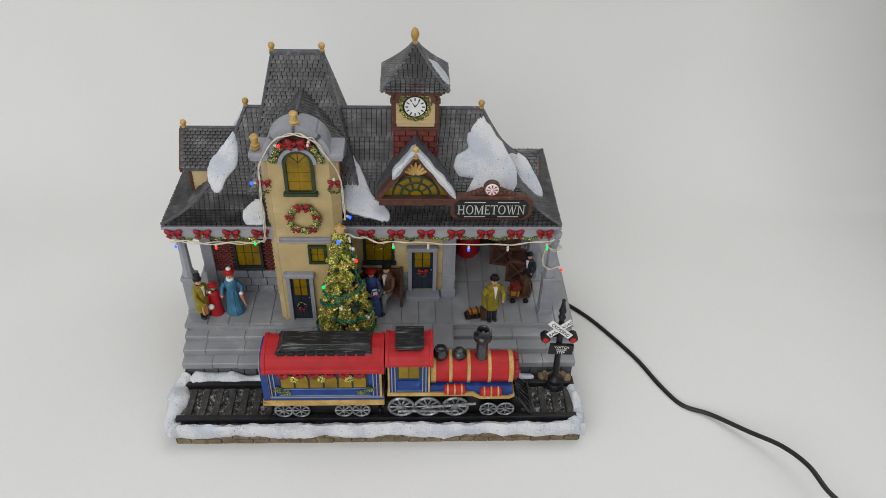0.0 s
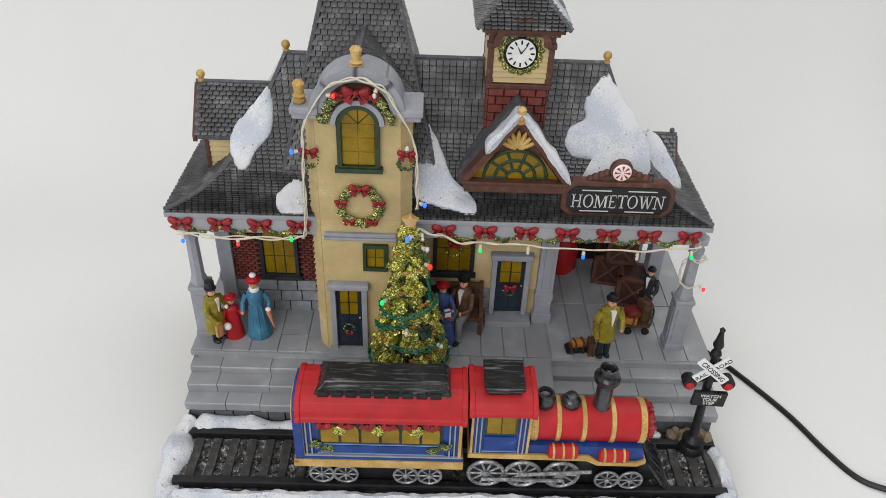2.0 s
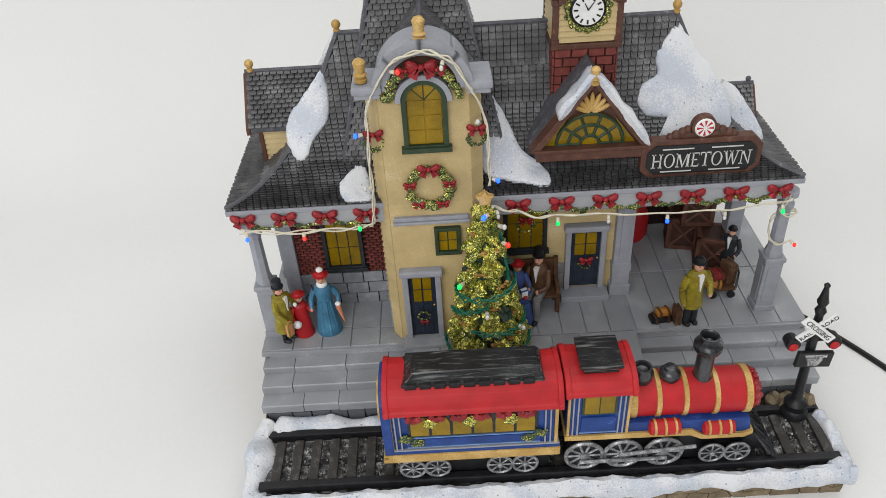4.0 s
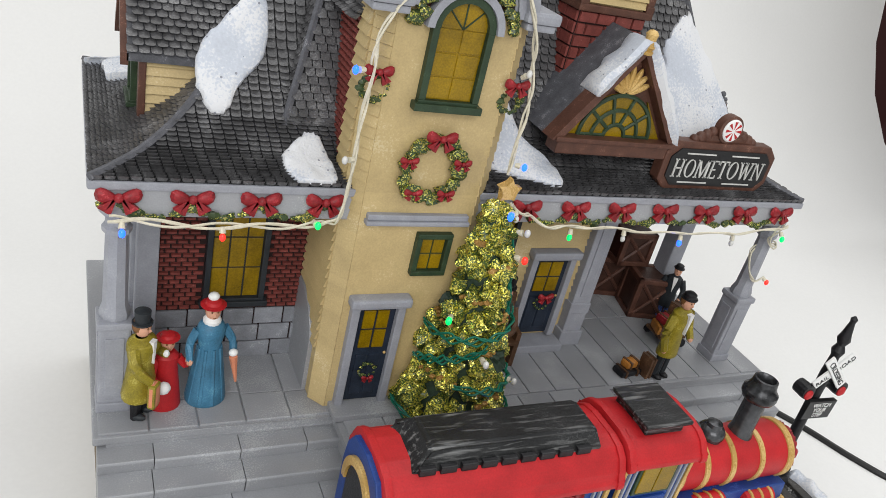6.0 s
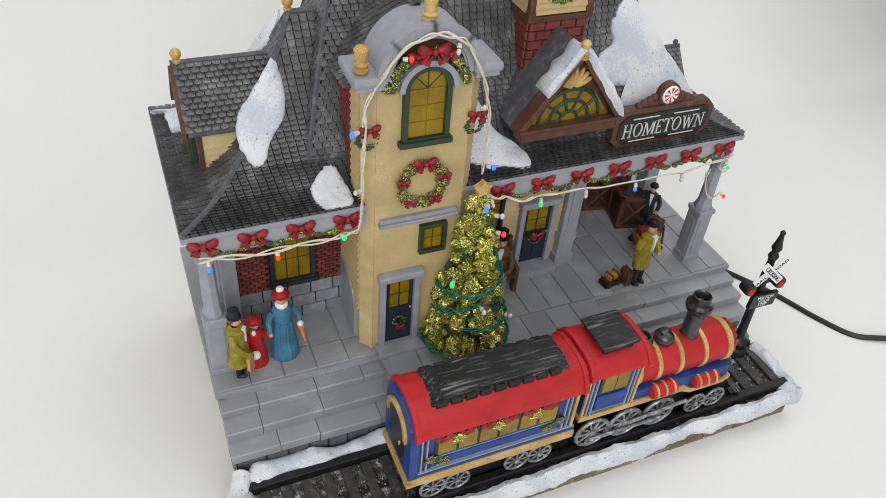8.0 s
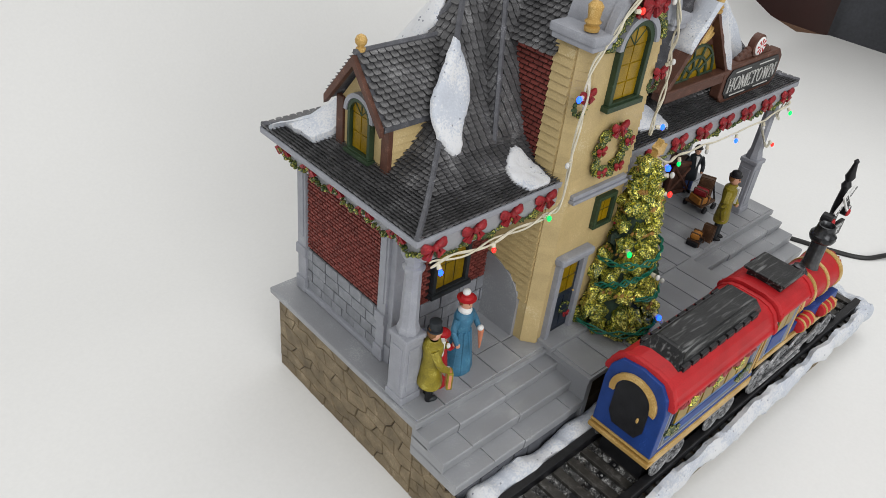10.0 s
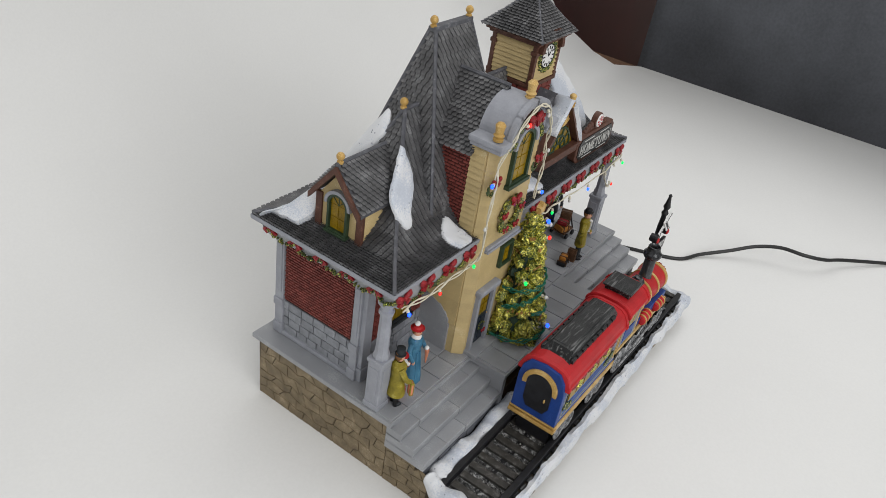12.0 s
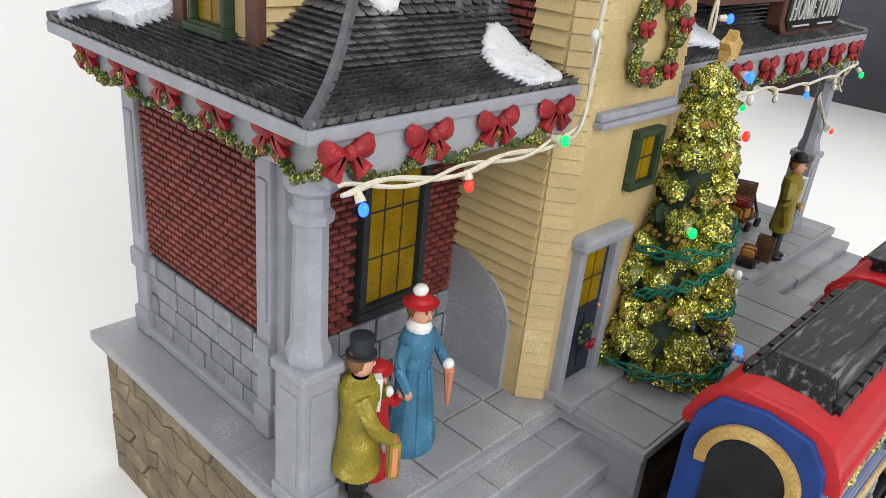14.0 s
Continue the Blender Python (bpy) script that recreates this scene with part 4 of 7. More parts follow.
cant_boards(TP[0], TP[1], PORCH + 0.004, 2.12, 40)
cant_boards(TP[2], TP[3], PORCH + 0.004, 2.12, 40)
bm = B()
siding(bm, "y", -0.70, 0.035, 0.33, 0.8, 1.5, -1, 0.039)
siding(bm, "y", -0.70, 0.035, 0.14, 1.5, 2.1, -1, 0.039)
part("side_siding", bm, M_CREAM, tower)
bm = B()
siding(bm, "y", -0.16, 0.035, 0.33, PORCH, 1.4, 1, 0.039)
part("side_siding", bm, M_CREAM, tower)
bm = B()
arc = [(0.33, PORCH)] + [(0.33 - 0.25 * math.sin(t * math.pi / 2 / 8) , 0.78 + 0.17 * math.cos(t * math.pi / 2 / 8)) for t in range(9)] + [(0.08, PORCH)]
prism(bm, arc, "x", -0.717, -0.695, 0, 0.004)
part("stone_arch", bm, M_GREY, tower, "grey stone dado with rounded top")
bm = B()
box(bm, -0.635, -0.235, -0.065, -0.02, 1.385, 1.402, 0.005)
box(bm, -0.63, -0.24, -0.055, -0.02, 1.402, 1.425, 0.005)
part("belt_course", bm, M_GREYL, tower)
window(tower, "x", -0.03, -0.405, -0.305, 1.195, 1.33, -1, M_GREEN, 2, 2, 0.02, sill=False)
window(tower, "x", -0.03, -0.515, -0.345, 1.85, 2.17, -1, M_GREEN, 2, 3, 0.024, arch=True)
hold = house
house = tower
house_door(-0.59, -0.44, 0.59, 1.04, -0.034, None)
house = hold
# cornice blocks and barrel dome
for x0, x1 in ((-0.752, -0.63), (-0.225, -0.115)):
    bm = B()
    box(bm, x0, x1, -0.075, 0.14, 2.115, 2.14, 0.008)
    box(bm, x0 - 0.01, x1 + 0.01, -0.085, 0.15, 2.14, 2.18, 0.012)
    part("cornice", bm, M_GREYL, tower)


def arch_band(bm, cx, cz, r0, r1, y0, y1, n=24, mi=0):
    for i in range(n):
        pts = []
        for r, k in ((r0, i), (r0, i + 1), (r1, i + 1), (r1, i)):
            t = math.pi * k / n
            pts.append((cx + r * math.cos(t), cz + r * math.sin(t)))
        prism(bm, pts, "y", y0, y1, mi)
    bmesh.ops.remove_doubles(bm, verts=bm.verts, dist=0.0005)


bm = B()
arch_band(bm, -0.43, 2.145, 0.172, 0.228, -0.06, 0.15, 32)
arch_band(bm, -0.43, 2.145, 0.198, 0.238, -0.08, -0.045, 32)
part("barrel_dome", bm, M_GREYL, tower, "smooth grey barrel dome", True)
bm = B()
arch_band(bm, -0.43, 2.145, 0.162, 0.18, -0.05, 0.1)
part("dome_soffit", bm, M_GREY, tower, "", True)
bm = B()
prism(bm, [(-0.43 + 0.2 * math.cos(math.pi * i / 16), 2.135 + 0.2 * math.sin(math.pi * i / 16)) for i in range(17)], "y", -0.03, 0.1)
part("tympanum", bm, M_BROWN, tower)
bm = B()
arch_band(bm, -0.43, 2.085, 0.11, 0.135, -0.07, -0.025, 16)
part("window_hood", bm, M_GREYL, tower)


def urn(parent, x, y, z, s):
    bm = B()
    lathe(bm, x, y, [(0.03 * s, z), (0.032 * s, z + 0.015 * s), (0.024 * s, z + 0.02 * s), (0.034 * s, z + 0.035 * s), (0.024 * s, z + 0.045 * s), (0.027 * s, z + 0.075 * s), (0.031 * s, z + 0.095 * s), (0.02 * s, z + 0.11 * s), (0.005, z + 0.115 * s)], 12)
    part("finial", bm, M_GOLD, parent, "ribbed gold finial", True)


urn(tower, -0.43, -0.02, 2.365, 1.0)
urn(tower, -0.715, -0.02, 2.185, 1.0)

# cross roof behind the dome, with brick below
cross_roof = thing("cross_gable_roof", -0.43, 0.3, 2.0, "small slate cross gable between dome and turret", "roof")
bm = B()
prism(bm, [(-0.72, 2.05), (-0.14, 2.05), (-0.43, 2.39)], "y", 0.12, 0.55)
part("roof_deck", bm, M_DECK, cross_roof)


def cross_ends(side, v):
    z = 2.03 + 0.36 * v
    if side == "l":
        x = -0.735 + 0.305 * v
        return Vector((x, 0.5, z)), Vector((x, 0.12, z))
    x = -0.125 - 0.305 * v
    return Vector((x, 0.12, z)), Vector((x, 0.5, z))


shingle_roof(cross_roof, lambda v: cross_ends("l", v), 18, 21)
shingle_roof(cross_roof, lambda v: cross_ends("r", v), 18, 22)
rib(cross_roof, [(-0.43, 0.12, 2.395), (-0.43, 0.5, 2.395)], 0.014, "ridge")
bm = B()
box(bm, -0.70, -0.17, 0.135, 0.5, 1.45, 2.06)
bw = part("brick_wall", bm, M_MORTAR, cross_roof)
bricks(bw, "y", -0.70, 0.14, 0.45, 1.56, 2.05, -1, 0.05, 0.022, False)
bricks(bw, "y", -0.17, 0.14, 0.45, 1.56, 2.05, 1, 0.05, 0.022, False)

# ---- clock tower ----
clock_tower = thing("clock_tower", 0.39, 0.495, 1.75, "brick and cream clock tower with pointed slate roof", "clock tower")
CX, X0, X1, Y0, Y1 = 0.39, 0.235, 0.55, 0.335, 0.655
bm = B()
box(bm, X0, X1, Y0, Y1, 1.7, 2.14)
cb = part("brick_shaft", bm, M_MORTAR, clock_tower)
bricks(cb, "x", Y0, X0, X1, 1.8, 2.135, -1, 0.085, 0.048, False)
bricks(cb, "y", X0, Y0, Y1, 1.8, 2.135, -1, 0.085, 0.048, False)
bricks(cb, "y", X1, Y0, Y1, 1.8, 2.135, 1, 0.085, 0.048, False)
bm = B()
box(bm, X0 - 0.02, X1 + 0.02, Y0 - 0.02, Y1 + 0.02, 2.135, 2.165, 0.006)
part("ledge", bm, M_BROWN, clock_tower)
bm = B()
box(bm, X0, X1, Y0, Y1, 2.16, 2.44)
part("belfry_wall", bm, M_CREAM, clock_tower)
for ax, fx, a0, a1, o in (("y", X0, Y0, Y1, -1), ("y", X1, Y0, Y1, 1), ("x", Y0, X0, X1, -1)):
    bm = B()
    siding(bm, ax, fx, a0, a1, 2.17, 2.43, o, 0.03)
    part("siding", bm, M_CREAM, clock_tower)
for x in (X0, X1):
    for y in (Y0, Y1):
        bm = B()
        box(bm, x - 0.016, x + 0.016, y - 0.016, y + 0.016, 2.16, 2.43, 0.005)
        box(bm, x - 0.024, x + 0.024, y - 0.024, y + 0.024, 2.36, 2.39, 0.006)
        box(bm, x - 0.02, x + 0.02, y - 0.02, y + 0.02, 2.16, 2.19, 0.005)
        part("corner_trim", bm, M_BROWN, clock_tower)
bm = B()
box(bm, X0 - 0.035, X1 + 0.035, Y0 - 0.035, Y1 + 0.035, 2.43, 2.452, 0.006)
box(bm, X0 - 0.055, X1 + 0.055, Y0 - 0.055, Y1 + 0.055, 2.452, 2.482, 0.006)
part("eave_trim", bm, M_BROWN, clock_tower)


def spire_ends(face, v):
    s = 0.236 * (1 - v) ** 1.22 + 0.012 * v
    z = 2.478 + 0.27 * v
    c, d = CX, 0.495
    a, b, e, f = Vector((c - s, d - s, z)), Vector((c + s, d - s, z)), Vector((c + s, d + s, z)), Vector((c - s, d + s, z))
    return {"front": (a, b), "right": (b, e), "back": (e, f), "left": (f, a)}[face]


bm = B()
loops = [[bm.verts.new(spire_ends(f, v / 8)[0]) for f in ("front", "right", "back", "left")] for v in range(9)]
for p, q in zip(loops, loops[1:]):
    for i in range(4):
        bm.faces.new((p[i], p[(i + 1) % 4], q[(i + 1) % 4], q[i]))
bm.faces.new(loops[0][::-1]), bm.faces.new(loops[-1])
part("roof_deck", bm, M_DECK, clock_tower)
for f, s in (("front", 31), ("left", 32), ("right", 33), ("back", 34)):
    shingle_roof(clock_tower, lambda v, f=f: spire_ends(f, v), 18, s, pitch=0.034)
    rib(clock_tower, [spire_ends(f, k / 6)[0] for k in range(7)], 0.01)
bm = B()
lathe(bm, CX, 0.495, [(0.02, 2.735), (0.026, 2.75), (0.016, 2.76), (0.022, 2.775), (0.031, 2.80), (0.029, 2.825), (0.016, 2.85), (0.004, 2.858)], 12)
part("finial", bm, M_GOLD, clock_tower, "egg-shaped gold finial", True)
# clock, wreath round it, arched hood
KZ = 2.335
bm = B()
lathe(bm, CX, KZ, [(0.0905, 0.333), (0.0905, 0.321), (0.08, 0.313), (0.076, 0.3185)], 28, axis="y")
face = part("clock_rim", bm, M_BLACK, clock_tower)
bm = B()
lathe(bm, CX, KZ, [(0.077, 0.321), (0.077, 0.3155)], 28, axis="y")
part("clock_face", bm, M_WHITE, face, "white clock dial")
bm = B()
for k in range(12):
    a = math.pi * k / 6
    cyl(bm, (CX + 0.05 * math.sin(a), 0.314, KZ + 0.05 * math.cos(a)), (CX + 0.07 * math.sin(a), 0.314, KZ + 0.07 * math.cos(a)), 0.0045, None, 6)
part("hour_marks", bm, M_BLACK, face)
for ang, ln, r in ((35, 0.055, 0.0035), (-28, 0.04, 0.0045)):
    a = radians(ang)
    bm = B()
    cyl(bm, (CX, 0.312, KZ), (CX + ln * math.sin(a), 0.312, KZ + ln * math.cos(a)), r, 0.0015, 6)
    part("clock_hand", bm, M_BLACK, face)
bm = B()
arch_band(bm, CX, KZ + 0.045, 0.115, 0.15, 0.285, 0.355, 18)
part("clock_hood", bm, M_BROWN, clock_tower, "arched brown hood", True)
bm = B()
for k in range(40):
    a = 2 * math.pi * k / 40
    rr = 0.103 + 0.008 * math.sin(k * 2.3)
    ball(bm, CX + rr * math.sin(a), 0.322, KZ + rr * math.cos(a), 0.013, 0.012, 0.013, 0, 6, 5, 0.4, k)
part("clock_wreath", bm, M_GARL, clock_tower, "dark glittery wreath round the dial", kind="stuff")

# ---- side dormers ----
def dormer(sign, dz=0.0, dx=0.0, tip=True):
    label = "cream dormer with amber arched window and slate roof"
    d = thing("dormer", sign * 1.2, 0.56, (1.53 + dz), label, "dormer", "side dormers")
    xf = sign * (1.335 + dx)
    bm = B()
    prism(bm, [(0.40, (1.5 + dz)), (0.72, (1.5 + dz)), (0.72, (1.76 + dz)), (0.56, (1.965 + dz)), (0.40, (1.76 + dz))], "x", xf, sign * 0.98)
    part("dormer_wall", bm, M_CREAM, d)
    for y, o in ((0.40, -1), (0.72, 1)):
        bm = B()
        siding(bm, "x", y, min(xf, sign * 1.05), max(xf, sign * 1.05), (1.54 + dz), (1.76 + dz), o, 0.032)
        part("siding", bm, M_CREAM, d)
    for y in (0.405, 0.715):
        bm = B()
        box(bm, min(xf - 0.012, xf + 0.012), max(xf - 0.012, xf + 0.012), y - 0.024, y + 0.024, (1.51 + dz), (1.77 + dz), 0.004)
        part("corner_trim", bm, M_BROWN, d)
    for s in (-1, 1):
        bm = B()
        y0, y1 = 0.56, 0.56 + s * 0.19
        prism(bm, [(y0, (1.985 + dz)), (y1, (1.75 + dz)), (y1, (1.775 + dz)), (y0, (2.015 + dz))], "x", xf + sign * 0.05, sign * 0.9)
        part("roof_deck", bm, M_RIDGE, d)
        bm = B()
        prism(bm, [(y0, (1.965 + dz)), (y1, (1.735 + dz)), (y1, (1.775 + dz)), (y0, (2.01 + dz))], "x", xf + sign * 0.07, xf + sign * 0.045)
        part("barge_board", bm, M_BROWN, d)

        def ends(v, s=s):
            y, z = 0.56 + s * 0.193 * (1 - v), (1.78 + dz) + 0.24 * v
            a, b = Vector((xf + sign * 0.055, y, z)), Vector((sign * 0.9, y, z))
            if (sign < 0) == (s < 0):
                return a, b
            return b, a
        shingle_roof(d, ends, 12, 40 + s, pitch=0.037)
    rib(d, [(xf + sign * 0.06, 0.56, (2.02 + dz)), (sign * 0.9, 0.56, (2.02 + dz))], 0.013, "ridge")
    window(d, "y", xf, 0.50, 0.62, (1.575 + dz), (1.80 + dz), sign, M_GREEN, 2, 2, 0.016, arch=True)
    bm = B()
    for i in range(12):
        pts = []
        for r, k in ((0.078, i), (0.078, i + 1), (0.098, i + 1), (0.098, i)):
            t = math.pi * k / 12
            pts.append((0.56 + r * math.cos(t), (1.74 + dz) + r * math.sin(t)))
        prism(bm, pts, "x", xf, xf + sign * 0.035)
    part("window_hood", bm, M_GREYL, d)
    finial(d, xf + sign * 0.03, 0.56, (2.02 + dz), 1.0 if tip else 0.6, None if tip else M_RIDGE)


dormer(-1)
dormer(1, -0.24, -0.02, False)

# ---- front gable ----
gable = thing("front_gable", 0.4, 0.14, 1.62, "triangular gable with gold fan, amber half-round window and snow", "gable")
GX, GZ0, GZ1, GW = 0.395, 1.70, 2.055, 0.265
bm = B()
prism(bm, [(GX - GW, GZ0), (GX + GW, GZ0), (GX, GZ1)], "y", 0.115, 0.52)
part("gable_wall", bm, M_BROWN, gable)
bm = B()
box(bm, GX - GW - 0.01, GX + GW + 0.01, 0.06, 0.14, 1.645, 1.70, 0.006)
box(bm, GX - GW - 0.025, GX + GW + 0.025, 0.05, 0.14, 1.695, 1.715, 0.005)
part("sill_board", bm, M_BROWN, gable)
for s in (-1, 1):
    bm = B()
    prism(bm, [(GX, GZ1), (GX + s * GW, GZ0), (GX + s * (GW + 0.04), GZ0), (GX, GZ1 + 0.055)], "y", 0.06, 0.14)
    part("barge_board", bm, M_BROWN, gable)
    bm = B()
    prism(bm, [(GX, GZ1 + 0.03), (GX + s * (GW + 0.02), GZ0), (GX + s * (GW + 0.035), GZ0), (GX, GZ1 + 0.055)], "y", 0.14, 0.5)
    part("roof_deck", bm, M_RIDGE, gable)
    bm = B()
    rows = []
    top = 0.55 if s < 0 else 0.97
    for i in range(15):
        t = 0.0 + top * i / 14
        x, z = GX + s * (GW + 0.04) * t, GZ1 + 0.055 + (GZ0 - GZ1 - 0.055) * t
        k = 0.022 * (1 + 0.6 * noise.noise(Vector((t * 6, s, 1)))) * (1 if 0 < i < 14 else 0.3)
        w = 0.115 * (1 + 0.3 * noise.noise(Vector((t * 9, s, 5)))) * (0.7 if s > 0 else 1.0)
        rows.append([bm.verts.new((x + s * k * q * 0.8, 0.055 - 0.012 * q + w * p, z + k * q)) for p, q in ((0, -0.9), (-0.05, 0.3), (0.15, 1), (0.6, 1.1), (1, 0.6), (1.1, 0))])
    for a, b in zip(rows, rows[1:]):
        for j in range(5):
            bm.faces.new((a[j], a[j + 1], b[j + 1], b[j]))
        bm.faces.new((a[5], a[0], b[0], b[5]))
    bm.faces.new(rows[0]), bm.faces.new(rows[-1][::-1])
    part("snow", bm, M_SNOW, gable, "white snow on the gable edge", True)
bm = B()
prism(bm, [(GX + 0.175 * math.cos(math.pi * i / 18), 1.715 + 0.175 * math.sin(math.pi * i / 18)) for i in range(19)], "y", 0.102, 0.116)
lun = part("lunette", bm, M_GLASS, gable, "amber half-round window")
for r in (0.05, 0.11, 0.17):
    bm = B()
    tube(bm, [(GX + r * math.cos(math.pi * i / 18), 0.1, 1.715 + r * math.sin(math.pi * i / 18)) for i in range(19)], 0.009, 6)
    part("glazing_ring", bm, M_GREEN, lun, "", True)
for k in range(6):
    bm = B()
    a = math.pi * k / 5
    r0 = 0.05
    cyl(bm, (GX + r0 * math.cos(a), 0.1, 1.718 + r0 * math.sin(a)), (GX + 0.17 * math.cos(a), 0.1, 1.718 + 0.17 * math.sin(a)), 0.008, None, 6)
    part("glazing_bar", bm, M_GREEN, lun)
for s in (-1, 1):
    bm = B()
    prism(bm, [(GX + s * 0.175, 1.715), (GX + s * 0.235, 1.715), (GX + s * 0.12, 1.865), (GX + s * 0.135, 1.83)], "y", 0.104, 0.115)
    part("side_light", bm, M_GLASS, gable)
for k in range(7):
    a = radians(90 + (k - 3) * 21)
    bm = B()
    ball(bm, 0, 0, 0, 0.014, 0.012, 0.055, 0, 8, 6)
    m = Matrix.Translation((GX + 0.06 * math.cos(a), 0.103, 1.885 + 0.065 * math.sin(a))) @ Matrix.Rotation(math.pi / 2 - a, 4, "Y")
    bmesh.ops.transform(bm, matrix=m, verts=bm.verts)
    part("fan_leaf", bm, M_GOLD, gable)
urn(gable, GX, 0.07, 2.06, 0.8)

# ---- station name board ----
sign = thing("name_board", 0.965, 0.08, 1.51, "brown framed black board lettered HOMETOWN with peppermint disc", "sign")
bm = B()


def board_outline(g, c):
    x0, x1, z0, z1 = 0.655 + g, 1.275 - g, 1.51 + g, 1.735 - g
    return [(x0 + c, z0), (x1 - c, z0), (x1, z0 + c), (x1, z1 - c), (x1 - c, z1), (x0 + c, z1), (x0, z1 - c), (x0, z0 + c)]


prism(bm, board_outline(0, 0.05), "y", 0.055, 0.115, 0, 0.008)
part("board_frame", bm, M_BROWN, sign)
bm = B()
prism(bm, board_outline(0.03, 0.04), "y", 0.049, 0.056)
part("board_face", bm, M_SIGN, sign)


def serif_letter(ch, x, z, w, h):
    """One raised capital with thick and thin strokes and serifs."""
    bm = B()

    def bar(*pts):
        prism(bm, [(x + p * w, z + q * h) for p, q in pts], "y", 0.044, 0.05)

    def stem(c, t, lo=0.0, hi=1.0):
        bar((c - t, lo), (c + t, lo), (c + t, hi), (c - t, hi))

    def foot(c, q, r=0.16):
        bar((c - r, q - 0.03), (c + r, q - 0.03), (c + r, q + 0.03), (c - r, q + 0.03))
    if ch == "H":
        stem(0.2, 0.06), stem(0.8, 0.06), bar((0.2, 0.47), (0.8, 0.47), (0.8, 0.54), (0.2, 0.54))
        [foot(c, q) for c in (0.2, 0.8) for q in (0.03, 0.97)]
    if ch == "O":
        n = 28
        for i in range(n):
            q = []
            for ro, ri, k in ((0.46, 0.5, i), (0.46, 0.5, i + 1), (0.33, 0.46, i + 1), (0.33, 0.46, i)):
                t = 2 * math.pi * k / n
                q.append((0.5 + ro * math.cos(t), 0.5 + ri * math.sin(t)))
            bar(*q)
    if ch == "M":
        stem(0.13, 0.03), stem(0.87, 0.07), bar((0.1, 1), (0.24, 1), (0.54, 0.1), (0.47, 0.0)), bar((0.84, 1), (0.78, 1), (0.47, 0.0), (0.52, 0.0))
        [foot(c, q, 0.12) for c, q in ((0.13, 0.03), (0.87, 0.03), (0.12, 0.97), (0.89, 0.97))]
    if ch == "E":
        stem(0.25, 0.07)
        for q in (0.03, 0.5, 0.97):
            bar((0.1, q - 0.03), (0.9 if q != 0.5 else 0.7, q - 0.03), (0.9 if q != 0.5 else 0.7, q + 0.03), (0.1, q + 0.03))
        bar((0.85, 0), (0.92, 0), (0.92, 0.2), (0.89, 0.2)), bar((0.85, 1), (0.92, 1), (0.92, 0.8), (0.89, 0.8))
    if ch == "T":
        stem(0.5, 0.075), foot(0.5, 0.03, 0.2)
        bar((0.0, 0.94), (1.0, 0.94), (1.0, 1), (0.0, 1)), bar((0.0, 0.77), (0.03, 0.77), (0.06, 0.95), (0.0, 0.95)), bar((0.97, 0.77), (1.0, 0.77), (1.0, 0.95), (0.94, 0.95))
    if ch == "W":
        bar((0.04, 1), (0.17, 1), (0.36, 0.0), (0.29, 0.0)), bar((0.48, 1), (0.54, 1), (0.36, 0), (0.31, 0.0)), bar((0.42, 1), (0.55, 1), (0.73, 0.0), (0.67, 0.0)), bar((0.9, 1), (0.95, 1), (0.74, 0), (0.69, 0.0))
        [foot(c, 0.97, 0.12) for c in (0.1, 0.48, 0.92)]
    if ch == "N":
        stem(0.17, 0.035), stem(0.83, 0.035), bar((0.1, 1), (0.27, 1), (0.86, 0.02), (0.8, 0.0))
        foot(0.17, 0.03), foot(0.83, 0.97), foot(0.14, 0.97, 0.12)
    part("letter", bm, M_LETTER, sign, "raised silver letter " + ch)


wide = {"H": 1.0, "O": 1.0, "M": 1.2, "E": 0.78, "T": 0.86, "W": 1.3, "N": 1.0}
word = "HOMETOWN"
unit = 0.515 / sum(wide[c] for c in word)
x = 0.7075
for ch in word:
    serif_letter(ch, x, 1.578, wide[ch] * unit * 0.94, 0.082)
    x += wide[ch] * unit
for z, x0, x1 in ((1.685, 0.76, 0.92), (1.685, 1.01, 1.17), (1.555, 0.76, 0.92), (1.555, 1.01, 1.17)):
    bm = B()
    box(bm, x0, x1, 0.046, 0.05, z - 0.003, z + 0.003)
    part("rule", bm, M_LETTER, sign)
bm = B()
for x, z, r in ((0.83, 1.745, 0.028), (0.86, 1.76, 0.026), (1.06, 1.762, 0.026), (1.095, 1.745, 0.028), (0.8, 1.738, 0.02), (1.125, 1.738, 0.02), (0.885, 1.775, 0.022), (1.03, 1.778, 0.022)):
    ball(bm, x, 0.085, z, r, 0.022, r)
box(bm, 0.84, 1.09, 0.068, 0.1, 1.73, 1.765, 0.01)
lathe(bm, 0.96, 1.795, [(0.062, 0.1), (0.062, 0.062), (0.055, 0.058)], 24, axis="y")
part("crest", bm, M_BROWN, sign, "", True)
bm = B()
lathe(bm, 0.96, 1.795, [(0.05, 0.06), (0.05, 0.055), (0.044, 0.05)], 24, axis="y")
disc = part("peppermint", bm, M_WHITE, sign, "white and red peppermint disc")
for k in range(8):
    a = math.pi * k / 4
    bm = B()
    prism(bm, [(0.96 + 0.008 * math.cos(a), 1.795 + 0.008 * math.sin(a)), (0.96 + 0.042 * math.cos(a - 0.16), 1.795 + 0.042 * math.sin(a - 0.16)), (0.96 + 0.042 * math.cos(a + 0.16), 1.795 + 0.042 * math.sin(a + 0.16))], "y", 0.048, 0.0505)
    part("red_stripe", bm, M_RED, disc)

# ---- the train ----
TY, DX = -0.66, 0.13


